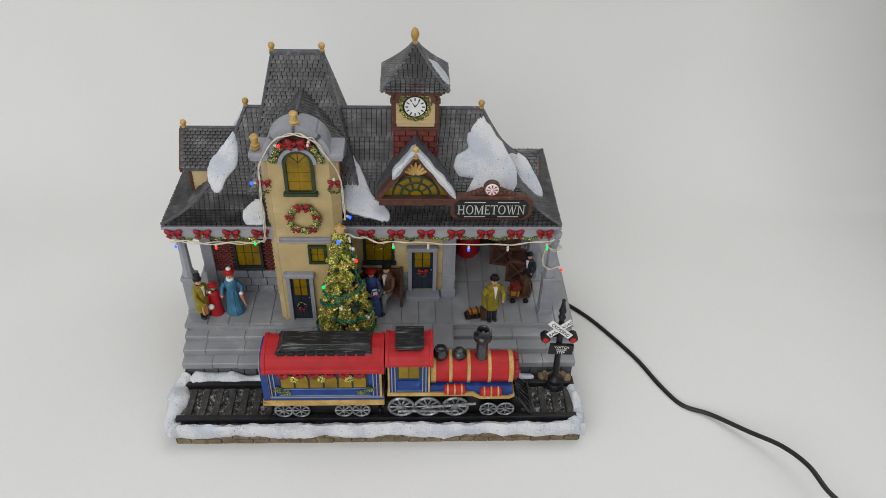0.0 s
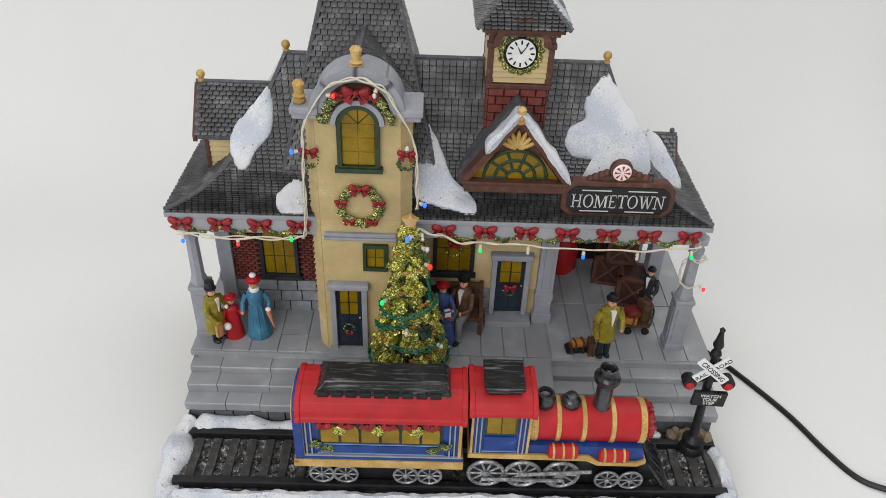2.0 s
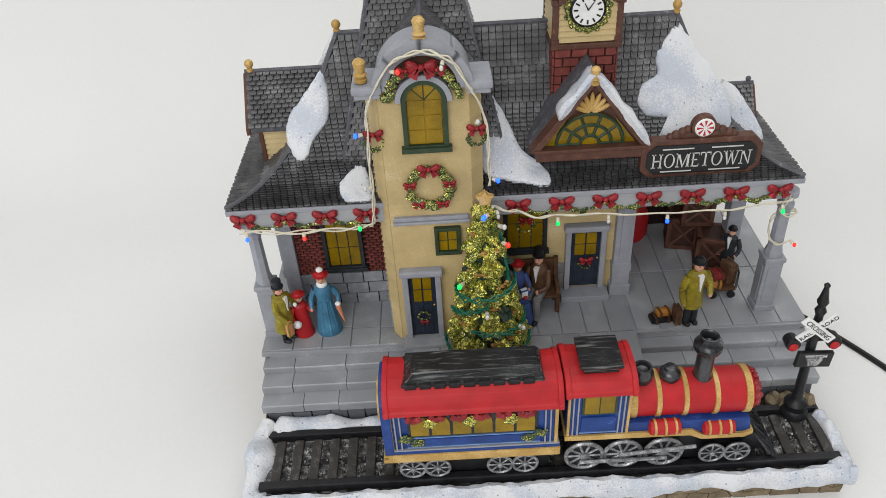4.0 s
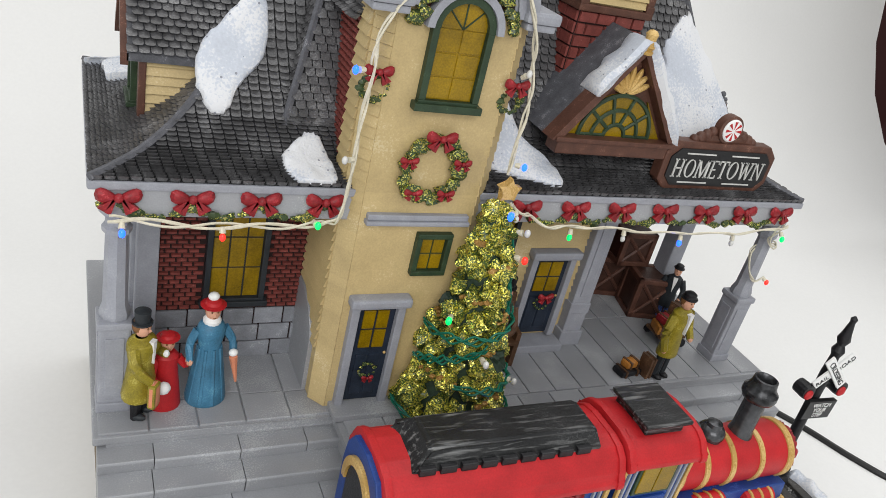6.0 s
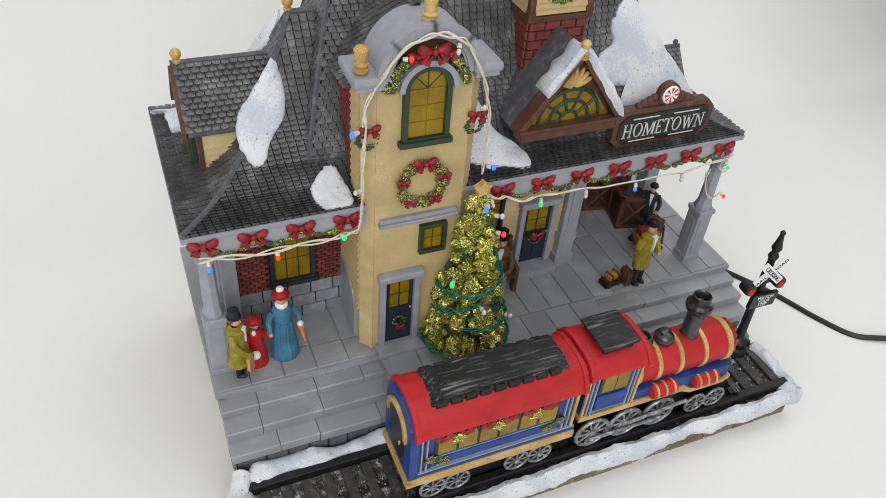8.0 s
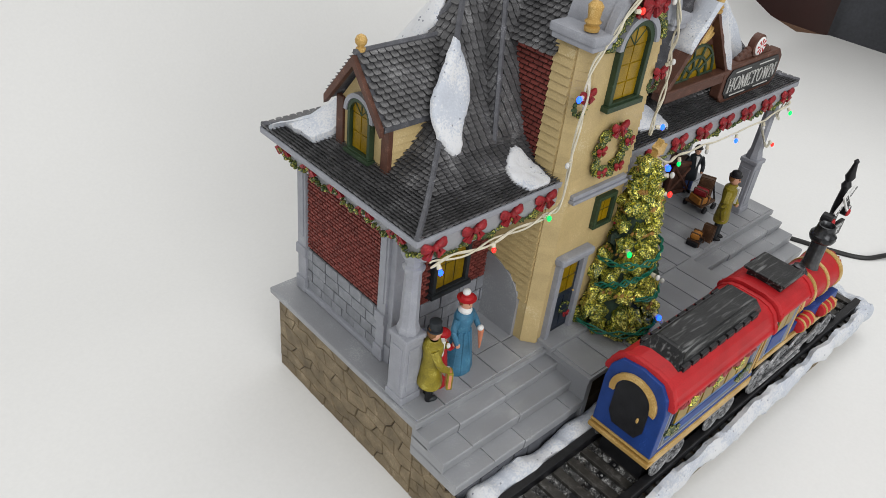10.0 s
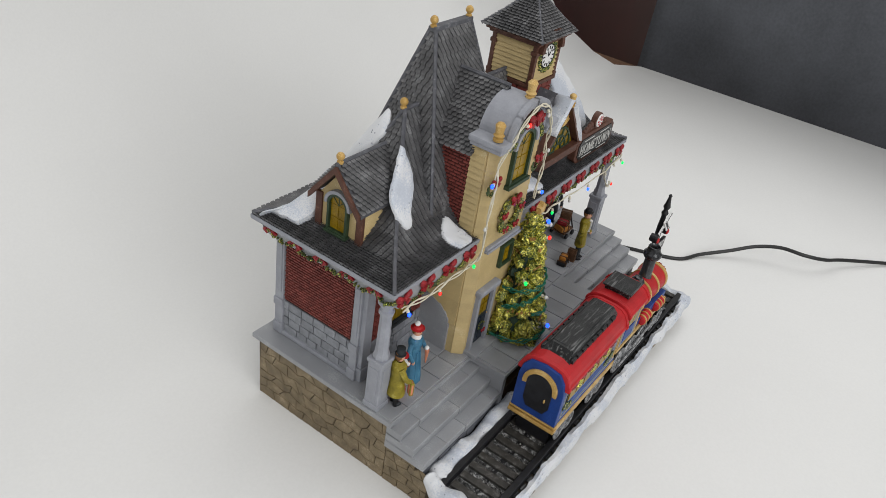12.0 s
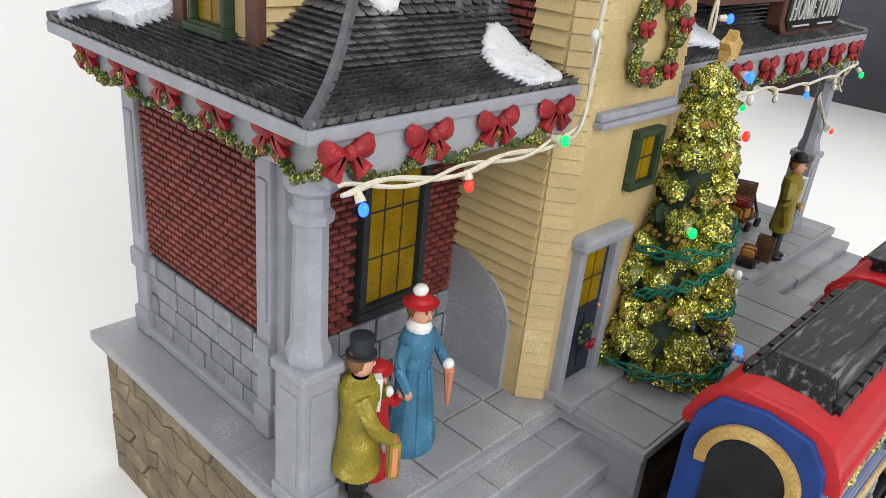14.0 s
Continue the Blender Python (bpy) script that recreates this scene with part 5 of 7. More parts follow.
def wheel(parent, x, r, z, spokes=8, side=-1):
    y = TY + side * 0.158
    bm = B()
    n = 24
    tube(bm, [(x + r * math.cos(2 * math.pi * i / n), y, z + r * math.sin(2 * math.pi * i / n)) for i in range(n)], r * 0.12, 6, 0, True)
    w = part("wheel", bm, M_SILVER, parent, "spoked silver wheel", True)
    bm = B()
    lathe(bm, x, z, [(r * 0.93, y + 0.004 if side < 0 else y - 0.004), (r * 0.93, y - side * 0.02)], 20, axis="y")
    part("wheel_back", bm, M_BLACK, w)
    for k in range(spokes):
        a = 2 * math.pi * k / spokes
        bm = B()
        cyl(bm, (x, y, z), (x + r * math.cos(a), y, z + r * math.sin(a)), r * 0.075, None, 6)
        part("spoke", bm, M_SILVER, w)
    bm = B()
    lathe(bm, x, z, [(r * 0.25, y - side * 0.01), (r * 0.25, y + side * 0.012), (r * 0.12, y + side * 0.018)], 10, axis="y")
    part("hub", bm, M_SILVER, w)


def hood_outline(zw, half, ztop, grow=0.0):
    pts = [(half, zw), (half + 0.006, zw + 0.012), (half + 0.004, zw + 0.03), (half - 0.006, zw + 0.036), (0.93 * half, zw + 0.45 * (ztop - zw)), (0.8 * half, zw + 0.74 * (ztop - zw)), (0.6 * half, zw + 0.92 * (ztop - zw)), (0.3 * half, ztop)]
    pts = [(TY + y + grow, z + grow * (0.6 if z > zw + 0.04 else 0)) for y, z in pts]
    return pts + [(2 * TY - y, z) for y, z in reversed(pts)]


def hood(bm, x0, x1, zw, half, ztop):
    """A rounded roof with a rolled lower edge and a raised rim at both ends."""
    prism(bm, hood_outline(zw, half, ztop), "x", x0 + 0.012, x1 - 0.012, 0, 0.005)
    for a, b in ((x0, x0 + 0.028), (x1 - 0.028, x1)):
        prism(bm, hood_outline(zw, half, ztop, 0.007), "x", a, b, 0, 0.006)


def slab_on(side, x0, x1, o0, o1, z0, z1, bevel=0.0):
    """A flat piece on a side of the train, o0 to o1 out from its middle line."""
    a, b = sorted((TY + side * o0, TY + side * o1))
    return box(B(), x0, x1, a, b, z0, z1, bevel)


coach = thing("passenger_car", -0.41 + DX, TY, 0.295, "red and blue toy passenger car with gold trim on the track", "train car")
C0, C1 = -0.85 + DX, 0.03 + DX
bm = B()
box(bm, C0 + 0.02, C1 - 0.02, TY - 0.146, TY + 0.146, 0.47, 0.86, 0.01)
part("body", bm, M_BLUE, coach)
bm = B()
box(bm, C0 - 0.005, C1, TY - 0.168, TY + 0.168, 0.428, 0.487, 0.01)
part("gold_sill", bm, M_GOLD, coach)
bm = B()
box(bm, C0 + 0.005, C1 - 0.005, TY - 0.161, TY + 0.161, 0.485, 0.508, 0.006)
part("blue_sill", bm, M_BLUE, coach)
bm = B()
box(bm, C0 + 0.006, C1 - 0.006, TY - 0.158, TY + 0.158, 0.507, 0.517)
part("white_line", bm, M_GREYL, coach)
bm = B()
hood(bm, C0, C1 + 0.005, 0.785, 0.176, 0.93)
part("roof", bm, M_RED, coach, "matt red rounded roof with rolled edges", True)
# raised black clerestory with sloped ends
bm = B()
prism(bm, [(TY - 0.106, 0.885), (TY + 0.106, 0.885), (TY + 0.11, 0.922), (TY + 0.075, 0.985), (TY - 0.075, 0.985), (TY - 0.11, 0.922)], "x", C0 + 0.085, C1 - 0.075)
for v in bm.verts:
    if v.co.z > 0.95:
        v.co.x += 0.075 if v.co.x < (C0 + C1) / 2 else -0.03
bmesh.ops.bevel(bm, geom=list(bm.edges), offset=0.01, segments=3, affect="EDGES")
mon = part("roof_vent", bm, M_IRON, coach, "black raised clerestory brushed with silver", True)
for sd in (-1, 1):
    for k in range(9):
        x = C0 + 0.115 + k * 0.072
        part("vent_tile", slab_on(sd, x, x + 0.056, 0.096, 0.117, 0.912, 0.94, 0.004), M_BLACK, mon)
# sides: corner posts, window band with garland and wreaths
for sd in (-1, 1):
    for x, m, nm in ((C0 + 0.014, M_GOLD, "gold_post"), (C0 + 0.042, M_GREYL, "white_post"), (C0 + 0.068, M_GREYL, "white_post"), (C1 - 0.084, M_GREYL, "white_post"), (C1 - 0.058, M_GREYL, "white_post"), (C1 - 0.034, M_GOLD, "gold_post")):
        wd = 0.018 if m is M_GOLD else 0.008
        part(nm, slab_on(sd, x, x + wd, 0.14, 0.157, 0.512, 0.80, 0.003), m, coach)
    band = part("window_band", slab_on(sd, C0 + 0.11, C1 - 0.115, 0.14, 0.151, 0.605, 0.80, 0.003), M_FRAME, coach)
    part("side_panel", slab_on(sd, C0 + 0.10, C1 - 0.105, 0.14, 0.154, 0.535, 0.59, 0.006), M_BLUE, coach)
    for z in (0.527, 0.598):
        part("pale_line", slab_on(sd, C0 + 0.10, C1 - 0.105, 0.14, 0.1525, z - 0.003, z + 0.003), M_PALEB, coach)
    for k in range(6):
        x = C0 + 0.125 + k * 0.106
        bm = B()
        pts = [(x, 0.62), (x + 0.092, 0.62)] + [(x + 0.046 + 0.046 * math.cos(math.pi * i / 8), 0.70 + 0.06 * math.sin(math.pi * i / 8)) for i in range(9)]
        a, b = sorted((TY + sd * 0.148, TY + sd * 0.157))
        prism(bm, pts, "y", a, b, 0, 0.002)
        part("pane", bm, M_GLASS, band)
    for k in range(6):
        x = C0 + 0.145 + k * 0.112
        for q in range(3):
            bm = B()
            ball(bm, x + (q - 1) * 0.024, TY + sd * 0.162, 0.752 - 0.012 * (q % 2), 0.021, 0.012, 0.022, 0, 8, 6, 0.6, k * 3 + q)
            part("red_swag", bm, M_REDBOW, coach, "red swag under the roof", True)
    for k in range(3):
        bm = B()
        x = C0 + 0.225 + k * 0.2
        for q in range(5):
            a = q * 1.26
            ball(bm, x + 0.02 * math.cos(a), TY + sd * 0.164, 0.722 + 0.02 * math.sin(a), 0.02, 0.012, 0.018, 0, 7, 5, 0.6, k + q)
        part("gold_wreath", bm, M_TREE, coach, "glittery gold-green clump", True, "stuff")
    for x, z in ((C0 + 0.095, 0.60), (C0 + 0.155, 0.568), (C1 - 0.165, 0.568), (C1 - 0.105, 0.60)):
        bm = B()
        for k in range(4):
            a = k * 1.57 + x * 7
            ball(bm, x + 0.022 * math.cos(a), TY + sd * 0.158, z + 0.018 * math.sin(a), 0.021, 0.008, 0.013, 0, 6, 5, 0.5, k)
        part("holly", bm, M_GARL, coach, "green holly sprig", True, "stuff")
# rear end with arched doorway
bm = B()
prism(bm, [(TY - 0.163, 0.487), (TY + 0.163, 0.487), (TY + 0.163, 0.76), (TY + 0.148, 0.84), (TY + 0.105, 0.90), (TY, 0.917), (TY - 0.105, 0.90), (TY - 0.148, 0.84), (TY - 0.163, 0.76)], "x", C0 - 0.018, C0 + 0.03, 0, 0.005)
end = part("end_wall", bm, M_BLUE, coach)
bm = B()
prism(bm, [(TY - 0.062, 0.545), (TY + 0.062, 0.545), (TY + 0.092, 0.6)] + [(TY + 0.092 * math.cos(math.pi * i / 10), 0.74 + 0.092 * math.sin(math.pi * i / 10)) for i in range(11)] + [(TY - 0.092, 0.6)], "x", C0 - 0.024, C0)
part("doorway", bm, M_BLACK, end)
bm = B()
arch_pts = [(TY + r * math.cos(math.pi * k / 16), 0.745 + r * math.sin(math.pi * k / 16)) for r, ks in ((0.096, range(-1, 18)), (0.124, range(17, -2, -1))) for k in ks]
prism(bm, arch_pts, "x", C0 - 0.032, C0 - 0.01, 0, 0.003)
part("door_arch", bm, M_GOLD, end, "gold arch over the doorway", True)
bm = B()
ball(bm, C0 - 0.028, TY - 0.055, 0.655, 0.006, 0.007, 0.016)
part("door_handle", bm, M_GOLD, end)
bm = B()
box(bm, C0 - 0.03, C0 + 0.02, TY - 0.172, TY + 0.172, 0.436, 0.462, 0.006)
box(bm, C0 - 0.026, C0 + 0.02, TY - 0.168, TY + 0.168, 0.478, 0.488, 0.003)
part("gold_strip", bm, M_GOLD, end)
bm = B()
box(bm, C0 + 0.05, C1 - 0.05, TY - 0.12, TY + 0.12, 0.262, 0.43)
part("underframe", bm, M_BLACK, coach)
for sd in (-1, 1):
    for x in (C0 + 0.115, C0 + 0.245, C1 - 0.31, C1 - 0.18):
        wheel(coach, x, 0.064, 0.364, 8, sd)

loco = thing("steam_locomotive", 0.55 + DX, TY, 0.295, "red toy steam locomotive with gold bands and black chimney", "locomotive")
L0, L1 = 0.05 + DX, 0.38 + DX
bm = B()
box(bm, L0 + 0.01, L1 - 0.01, TY - 0.142, TY + 0.142, 0.53, 0.90, 0.01)
cab = part("cab", bm, M_BLUE, loco, "blue driver's cab with gold posts")
bm = B()
hood(bm, L0 - 0.008, L1 + 0.012, 0.845, 0.168, 0.945)
part("cab_roof", bm, M_RED, loco, "red cab roof", True)
bm = B()
box(bm, L0 + 0.085, L1 - 0.075, TY - 0.095, TY + 0.095, 0.93, 0.975, 0.006)
box(bm, L0 + 0.065, L1 - 0.055, TY - 0.112, TY + 0.112, 0.975, 0.992, 0.006)
part("roof_hatch", bm, M_IRON, loco, "worn black hatch")
for sd in (-1, 1):
    for x, m, nm in ((L0 + 0.008, M_GOLD, "gold_post"), (L0 + 0.034, M_GREYL, "white_post"), (L0 + 0.058, M_GREYL, "white_post"), (L1 - 0.068, M_GREYL, "white_post"), (L1 - 0.044, M_GREYL, "white_post"), (L1 - 0.024, M_GOLD, "gold_post")):
        part(nm, slab_on(sd, x, x + (0.014 if m is M_GOLD else 0.008), 0.136, 0.151, 0.55, 0.862, 0.003), m, cab)
    w = part("cab_window", slab_on(sd, L0 + 0.078, L1 - 0.078, 0.136, 0.151, 0.70, 0.85, 0.004), M_GREEN, cab)
    for k in range(2):
        x = L0 + 0.09 + k * 0.076
        part("pane", slab_on(sd, x, x + 0.072, 0.14, 0.156, 0.714, 0.836, 0.004), M_GLASS, w)
    part("door_panel", slab_on(sd, L0 + 0.078, L1 - 0.078, 0.136, 0.152, 0.575, 0.682, 0.008), M_BLUE, cab)
    part("pale_line", slab_on(sd, L0 + 0.072, L1 - 0.072, 0.136, 0.149, 0.563, 0.569), M_PALEB, cab)
# boiler along x
BZ, BR = 0.675, 0.118
bm = B()
lathe(bm, TY, BZ, [(BR, L1 - 0.02), (BR, 0.98 + DX), (BR - 0.005, 1.0 + DX), (BR - 0.025, 1.01 + DX), (BR - 0.035, 1.012 + DX)], 32, axis="x")
boiler = part("boiler", bm, M_RED, loco, "red boiler with gold bands", True)
for x, w in ((0.395, 0.045), (0.525, 0.028), (0.66, 0.028), (0.815, 0.028), (0.975, 0.036)):
    x += DX
    bm = B()
    lathe(bm, TY, BZ, [(BR - 0.002, x - w / 2), (BR + 0.006, x - w / 2 + 0.003), (BR + 0.006, x + w / 2 - 0.003), (BR - 0.002, x + w / 2)], 32, axis="x")
    band = part("gold_band", bm, M_GOLD, boiler, "", True)
    for a in (60, 25, -5):
        bm = B()
        ball(bm, x, TY - (BR + 0.006) * math.cos(radians(a)), BZ + (BR + 0.006) * math.sin(radians(a)), 0.004)
        part("rivet", bm, M_GOLD, band)
bm = B()
for k in range(18):
    a = 2 * math.pi * k / 18
    ball(bm, 1.018 + DX, TY + 0.083 * math.cos(a), BZ + 0.083 * math.sin(a), 0.026, 0.026, 0.026, 0, 7, 5, 0.6, k)
part("front_wreath", bm, M_REDBOW, loco, "red wreath on the boiler front", True, "stuff")
bm = B()
lathe(bm, TY, BZ, [(0.06, 1.0 + DX), (0.052, 1.035 + DX), (0.03, 1.045 + DX)], 14, axis="x")
part("headlamp", bm, M_SILVER, loco, "", True)


def stack(x, prof, label):
    bm = B()
    lathe(bm, x + DX, TY, prof, 24)
    part("chimney" if prof[-1][1] > 0.95 else "dome", bm, M_STACK, loco, label, True)


stack(0.755, [(0.056, 0.745), (0.05, 0.79), (0.044, 0.815), (0.043, 0.95), (0.062, 0.962), (0.07, 0.98), (0.069, 1.0), (0.058, 1.012), (0.05, 1.03), (0.047, 1.055), (0.04, 1.058), (0.033, 1.05), (0.03, 1.01), (0.02, 1.0)], "black flared chimney with silver brushing")
stack(0.45, [(0.056, 0.74), (0.05, 0.79), (0.056, 0.81), (0.056, 0.835), (0.046, 0.85), (0.046, 0.868), (0.036, 0.868), (0.03, 0.845), (0.01, 0.84)], "black open steam dome brushed with silver")
stack(0.59, [(0.054, 0.74), (0.048, 0.785), (0.054, 0.8), (0.054, 0.82), (0.044, 0.835), (0.034, 0.842), (0.03, 0.856), (0.014, 0.862)], "black steam dome brushed with silver")
# gold sill with a dip under the front cylinders
bm = B()
sill = [(L0, 0.515), (0.69 + DX, 0.515), (0.75 + DX, 0.475), (0.97 + DX, 0.475), (1.01 + DX, 0.5), (1.01 + DX, 0.525), (0.96 + DX, 0.505), (0.76 + DX, 0.505), (0.70 + DX, 0.548), (L0, 0.548)]
prism(bm, sill, "y", TY - 0.155, TY + 0.155, 0, 0.004)
part("gold_running_board", bm, M_GOLD, loco)
bm = B()
prism(bm, [(L1 - 0.02, 0.53), (0.70 + DX, 0.53), (0.76 + DX, 0.49), (0.96 + DX, 0.49), (1.0 + DX, 0.52), (0.985 + DX, 0.60), (L1 - 0.02, 0.61)], "y", TY - 0.14, TY + 0.14, 0, 0.006)
part("frame", bm, M_BLUE, loco)
for sd in (-1, 1):
    for x, z in ((0.555, 0.575), (0.83, 0.555)):
        x += DX
        bm = B()
        lathe(bm, TY + sd * 0.142, z, [(0.02, x - 0.082), (0.038, x - 0.075), (0.042, x - 0.05), (0.042, x + 0.05), (0.038, x + 0.075), (0.02, x + 0.082)], 16, axis="x")
        cy = part("cylinder", bm, M_RED, loco, "red steam cylinder with gold hoops", True)
        for q in (-0.052, 0.0, 0.052):
            bm = B()
            lathe(bm, TY + sd * 0.142, z, [(0.041, x + q - 0.007), (0.046, x + q - 0.005), (0.046, x + q + 0.005), (0.041, x + q + 0.007)], 16, axis="x")
            part("hoop", bm, M_GOLD, cy, "", True)
    for x in (0.155, 0.355, 0.565):
        wheel(loco, x + DX, 0.095, 0.40, 10, sd)
    for x in (0.82, 0.95):
        wheel(loco, x + DX, 0.064, 0.366, 8, sd)
    y = TY + sd * 0.18
    for a, b in (((0.13, 0.375), (0.58, 0.375)), ((0.355, 0.42), (0.72, 0.455))):
        bm = B()
        cyl(bm, (a[0] + DX, y, a[1]), (b[0] + DX, y, b[1]), 0.011, None, 8)
        part("side_rod", bm, M_SILVER, loco)
bm = B()
box(bm, L0 + 0.03, 1.0 + DX, TY - 0.11, TY + 0.11, 0.262, 0.52)
part("underframe", bm, M_BLACK, loco)
bm = B()
box(bm, C1 - 0.02, L0 + 0.03, TY - 0.05, TY + 0.05, 0.43, 0.47)
part("coupling", bm, M_BLACK, loco)
# cowcatcher of slats
bm = B()
prism(bm, [(1.0 + DX, 0.45), (1.035 + DX, 0.45), (1.135 + DX, 0.315), (1.0 + DX, 0.315)], "y", TY - 0.1, TY + 0.1)
cow = part("cowcatcher", bm, M_BLACK, loco, "grey slatted cowcatcher")
for k in range(7):
    y = TY - 0.14 + k * 0.047
    bm = B()
    cyl(bm, (1.025 + DX, y * 0.6 + TY * 0.4, 0.47), (1.16 + DX - 0.006 * abs(k - 3), y, 0.312), 0.011, None, 6)
    part("slat", bm, M_STACK, cow)
bm = B()
cyl(bm, (1.155 + DX, TY - 0.155, 0.312), (1.155 + DX, TY + 0.155, 0.312), 0.014, None, 8)
part("bar", bm, M_STACK, cow)

# ---- snow patches on the roofs ----
def snow_patch(surface, outline, seed, label, thick=0.03):
    """A snow patch with an uneven edge, laid on a surface (a, b, lift) -> place. The outline is a few corners in a and b."""
    n = 56
    pts = [Vector((a, b, 0)) for a, b in outline]
    ring_pts = curve(pts + [pts[0]], n)[:-1]
    c = sum(ring_pts, Vector()) / n
    d = thing("roof_snow", *surface(c.x, c.y, 0), label, "snow", "roof snow patches")
    bm = B()
    rows = []
    for k, lift in ((1.0, -0.006), (0.985, 0.35 * thick), (0.93, 0.75 * thick), (0.75, thick), (0.5, thick * 1.1), (0.25, thick * 1.12)):
        row = []
        for i, p in enumerate(ring_pts):
            q = c + (p - c) * (k * (1 + 0.07 * noise.noise(Vector((i * 0.9, seed, 0))) + 0.05 * noise.noise(Vector((i * 2.3, seed, 4)))))
            row.append(bm.verts.new(surface(q.x, q.y, lift + 0.006 * noise.noise(Vector((q.x * 25, q.y * 25, seed))))))
        rows.append(row)
    for a, b in zip(rows, rows[1:]):
        for i in range(n):
            bm.faces.new((a[i], a[(i + 1) % n], b[(i + 1) % n], b[i]))
    bm.faces.new(rows[-1])
    part("snow", bm, M_SNOW, d, "", True)


def front_surface(x, h, lift):
    h = max(0.0, min(1.0, h))
    e = 0.02
    z0, z1 = roof_z(max(0, h - e)), roof_z(min(1, h + e))
    dy, dz = 2 * e * (YR - YF), z1 - z0
    ln = math.hypot(dy, dz)
    return Vector((x, YF + (YR - YF) * h - dz / ln * (lift + 0.012), roof_z(h) + dy / ln * (lift + 0.012)))


def side_surface(sign):
    def f(y, h, lift):
        h = max(0.0, min(1.0, h))
        x = (XL + (RL - XL) * h) if sign < 0 else (XR + (RR - XR) * h)
        return Vector((x + sign * lift * 0.6, y, roof_z(h) + lift + 0.012))
    return f


snow_patch(front_surface, [(-0.976, 0.872), (-0.944, 0.818), (-0.951, 0.68), (-1.039, 0.555), (-1.081, 0.462), (-1.133, 0.455), (-1.178, 0.555), (-1.167, 0.68), (-1.088, 0.765)], 1, "long white glitter snow patch on slate", 0.018)
snow_patch(front_surface, [(-0.817, 0.382), (-0.763, 0.34), (-0.735, 0.032), (-0.854, 0.008), (-0.9, 0.1), (-0.901, 0.26)], 2, "small white glitter snow patch on slate", 0.014)
snow_patch(front_surface, [(-0.081, 0.742), (-0.018, 0.642), (0.067, 0.432), (0.184, 0.262), (0.186, 0.075), (0.049, 0.125), (-0.124, 0.235), (-0.157, 0.4), (-0.164, 0.64), (-0.137, 0.715)], 3, "tall white glitter snow patch beside the tower", 0.017)
snow_patch(front_surface, [(0.903, 0.968), (0.97, 0.9), (1.082, 0.782), (1.174, 0.645), (1.162, 0.485), (1.066, 0.435), (0.935, 0.435), (0.783, 0.452), (0.856, 0.562), (0.739, 0.585), (0.686, 0.652), (0.707, 0.735), (0.792, 0.78), (0.778, 0.84), (0.82, 0.9), (0.861, 0.945)], 4, "broad white glitter snow patch above the sign", 0.017)
snow_patch(side_surface(-1), [(0.80, 0.12), (1.0, 0.1), (1.03, 0.02), (0.9, 0.42), (0.84, 0.62), (0.78, 0.5), (0.76, 0.3)], 5, "white snow at the back corner of the roof", 0.03)
snow_patch(side_surface(-1), [(0.58, 0.88), (0.68, 0.7), (0.76, 0.56), (0.82, 0.62), (0.72, 0.84), (0.62, 0.97)], 8, "narrow white snow patch behind the dormer", 0.02)


def dormer_surface(x, k, lift):
    return Vector((x, 0.56 - 0.218 * k - lift * 0.7, 1.795 - 0.275 * k + lift * 0.7))


snow_patch(dormer_surface, [(1.11, 0.0), (1.24, 0.02), (1.33, 0.4), (1.4, 0.85), (1.36, 1.12), (1.25, 1.05), (1.14, 0.5)], 6, "white snow patch on the dormer roof", 0.03)


def spire_surface(y, v, lift):
    s = 0.236 * (1 - v) ** 1.22 + 0.012 * v
    return Vector((CX + s + lift * 0.7 + 0.008, y, 2.478 + 0.27 * v + lift * 0.6))


snow_patch(spire_surface, [(0.445, 0.62), (0.345, 0.2), (0.355, 0.02), (0.475, 0.06), (0.525, 0.35)], 7, "small white snow patch on the spire", 0.018)


# ---- bows, garlands, wreaths ----
def bow_mesh(bm, x, y, z, s, ax=0.0, mi=0):
    """Two loops, two tails and a knot, facing -y before turning by ax degrees about z."""
    made = B()
    for sd in (-1, 1):
        g = bmesh.ops.create_uvsphere(made, u_segments=8, v_segments=6, radius=1.0)
        for v in g["verts"]:
            q = v.co
            v.co = Vector((sd * (0.5 + 0.48 * q.x) * s, q.y * 0.26 * s, (0.2 + 0.1 * (0.5 + 0.5 * q.x) + q.z * (0.3 + 0.2 * q.x)) * s))
        for k in range(2):
            prism(made, [(sd * 0.08 * s, 0.15 * s), (sd * (0.3 + 0.25 * k) * s, (-0.62 + 0.15 * k) * s), (sd * (0.55 + 0.28 * k) * s, (-0.5 + 0.2 * k) * s), (sd * 0.2 * s, 0.2 * s)], "y", -0.16 * s, 0.05 * s)
    bmesh.ops.create_uvsphere(made, u_segments=8, v_segments=6, radius=0.22 * s, matrix=Matrix.Translation((0, -0.14 * s, 0.2 * s)))
    bmesh.ops.transform(made, matrix=Matrix.Translation((x, y, z)) @ Matrix.Rotation(radians(ax), 4, "Z"), verts=made.verts)
    me = bpy.data.meshes.new("tmp_bow")
    made.to_mesh(me)
    made.free()
    n = len(bm.faces)
    bm.from_mesh(me)
    bpy.data.meshes.remove(me)


def clumps(bm, pts, r, seed):
    rr = random.Random(seed)
    for p in pts:
        k = r * rr.uniform(0.6, 1.3)
        ball(bm, p[0] + rr.uniform(-0.4, 0.4) * r, p[1] + rr.uniform(-0.3, 0.3) * r, p[2] + rr.uniform(-0.4, 0.4) * r, k * 1.2, k * 0.7, k * 0.85, 0, 6, 5, 0.5, rr.random() * 9)


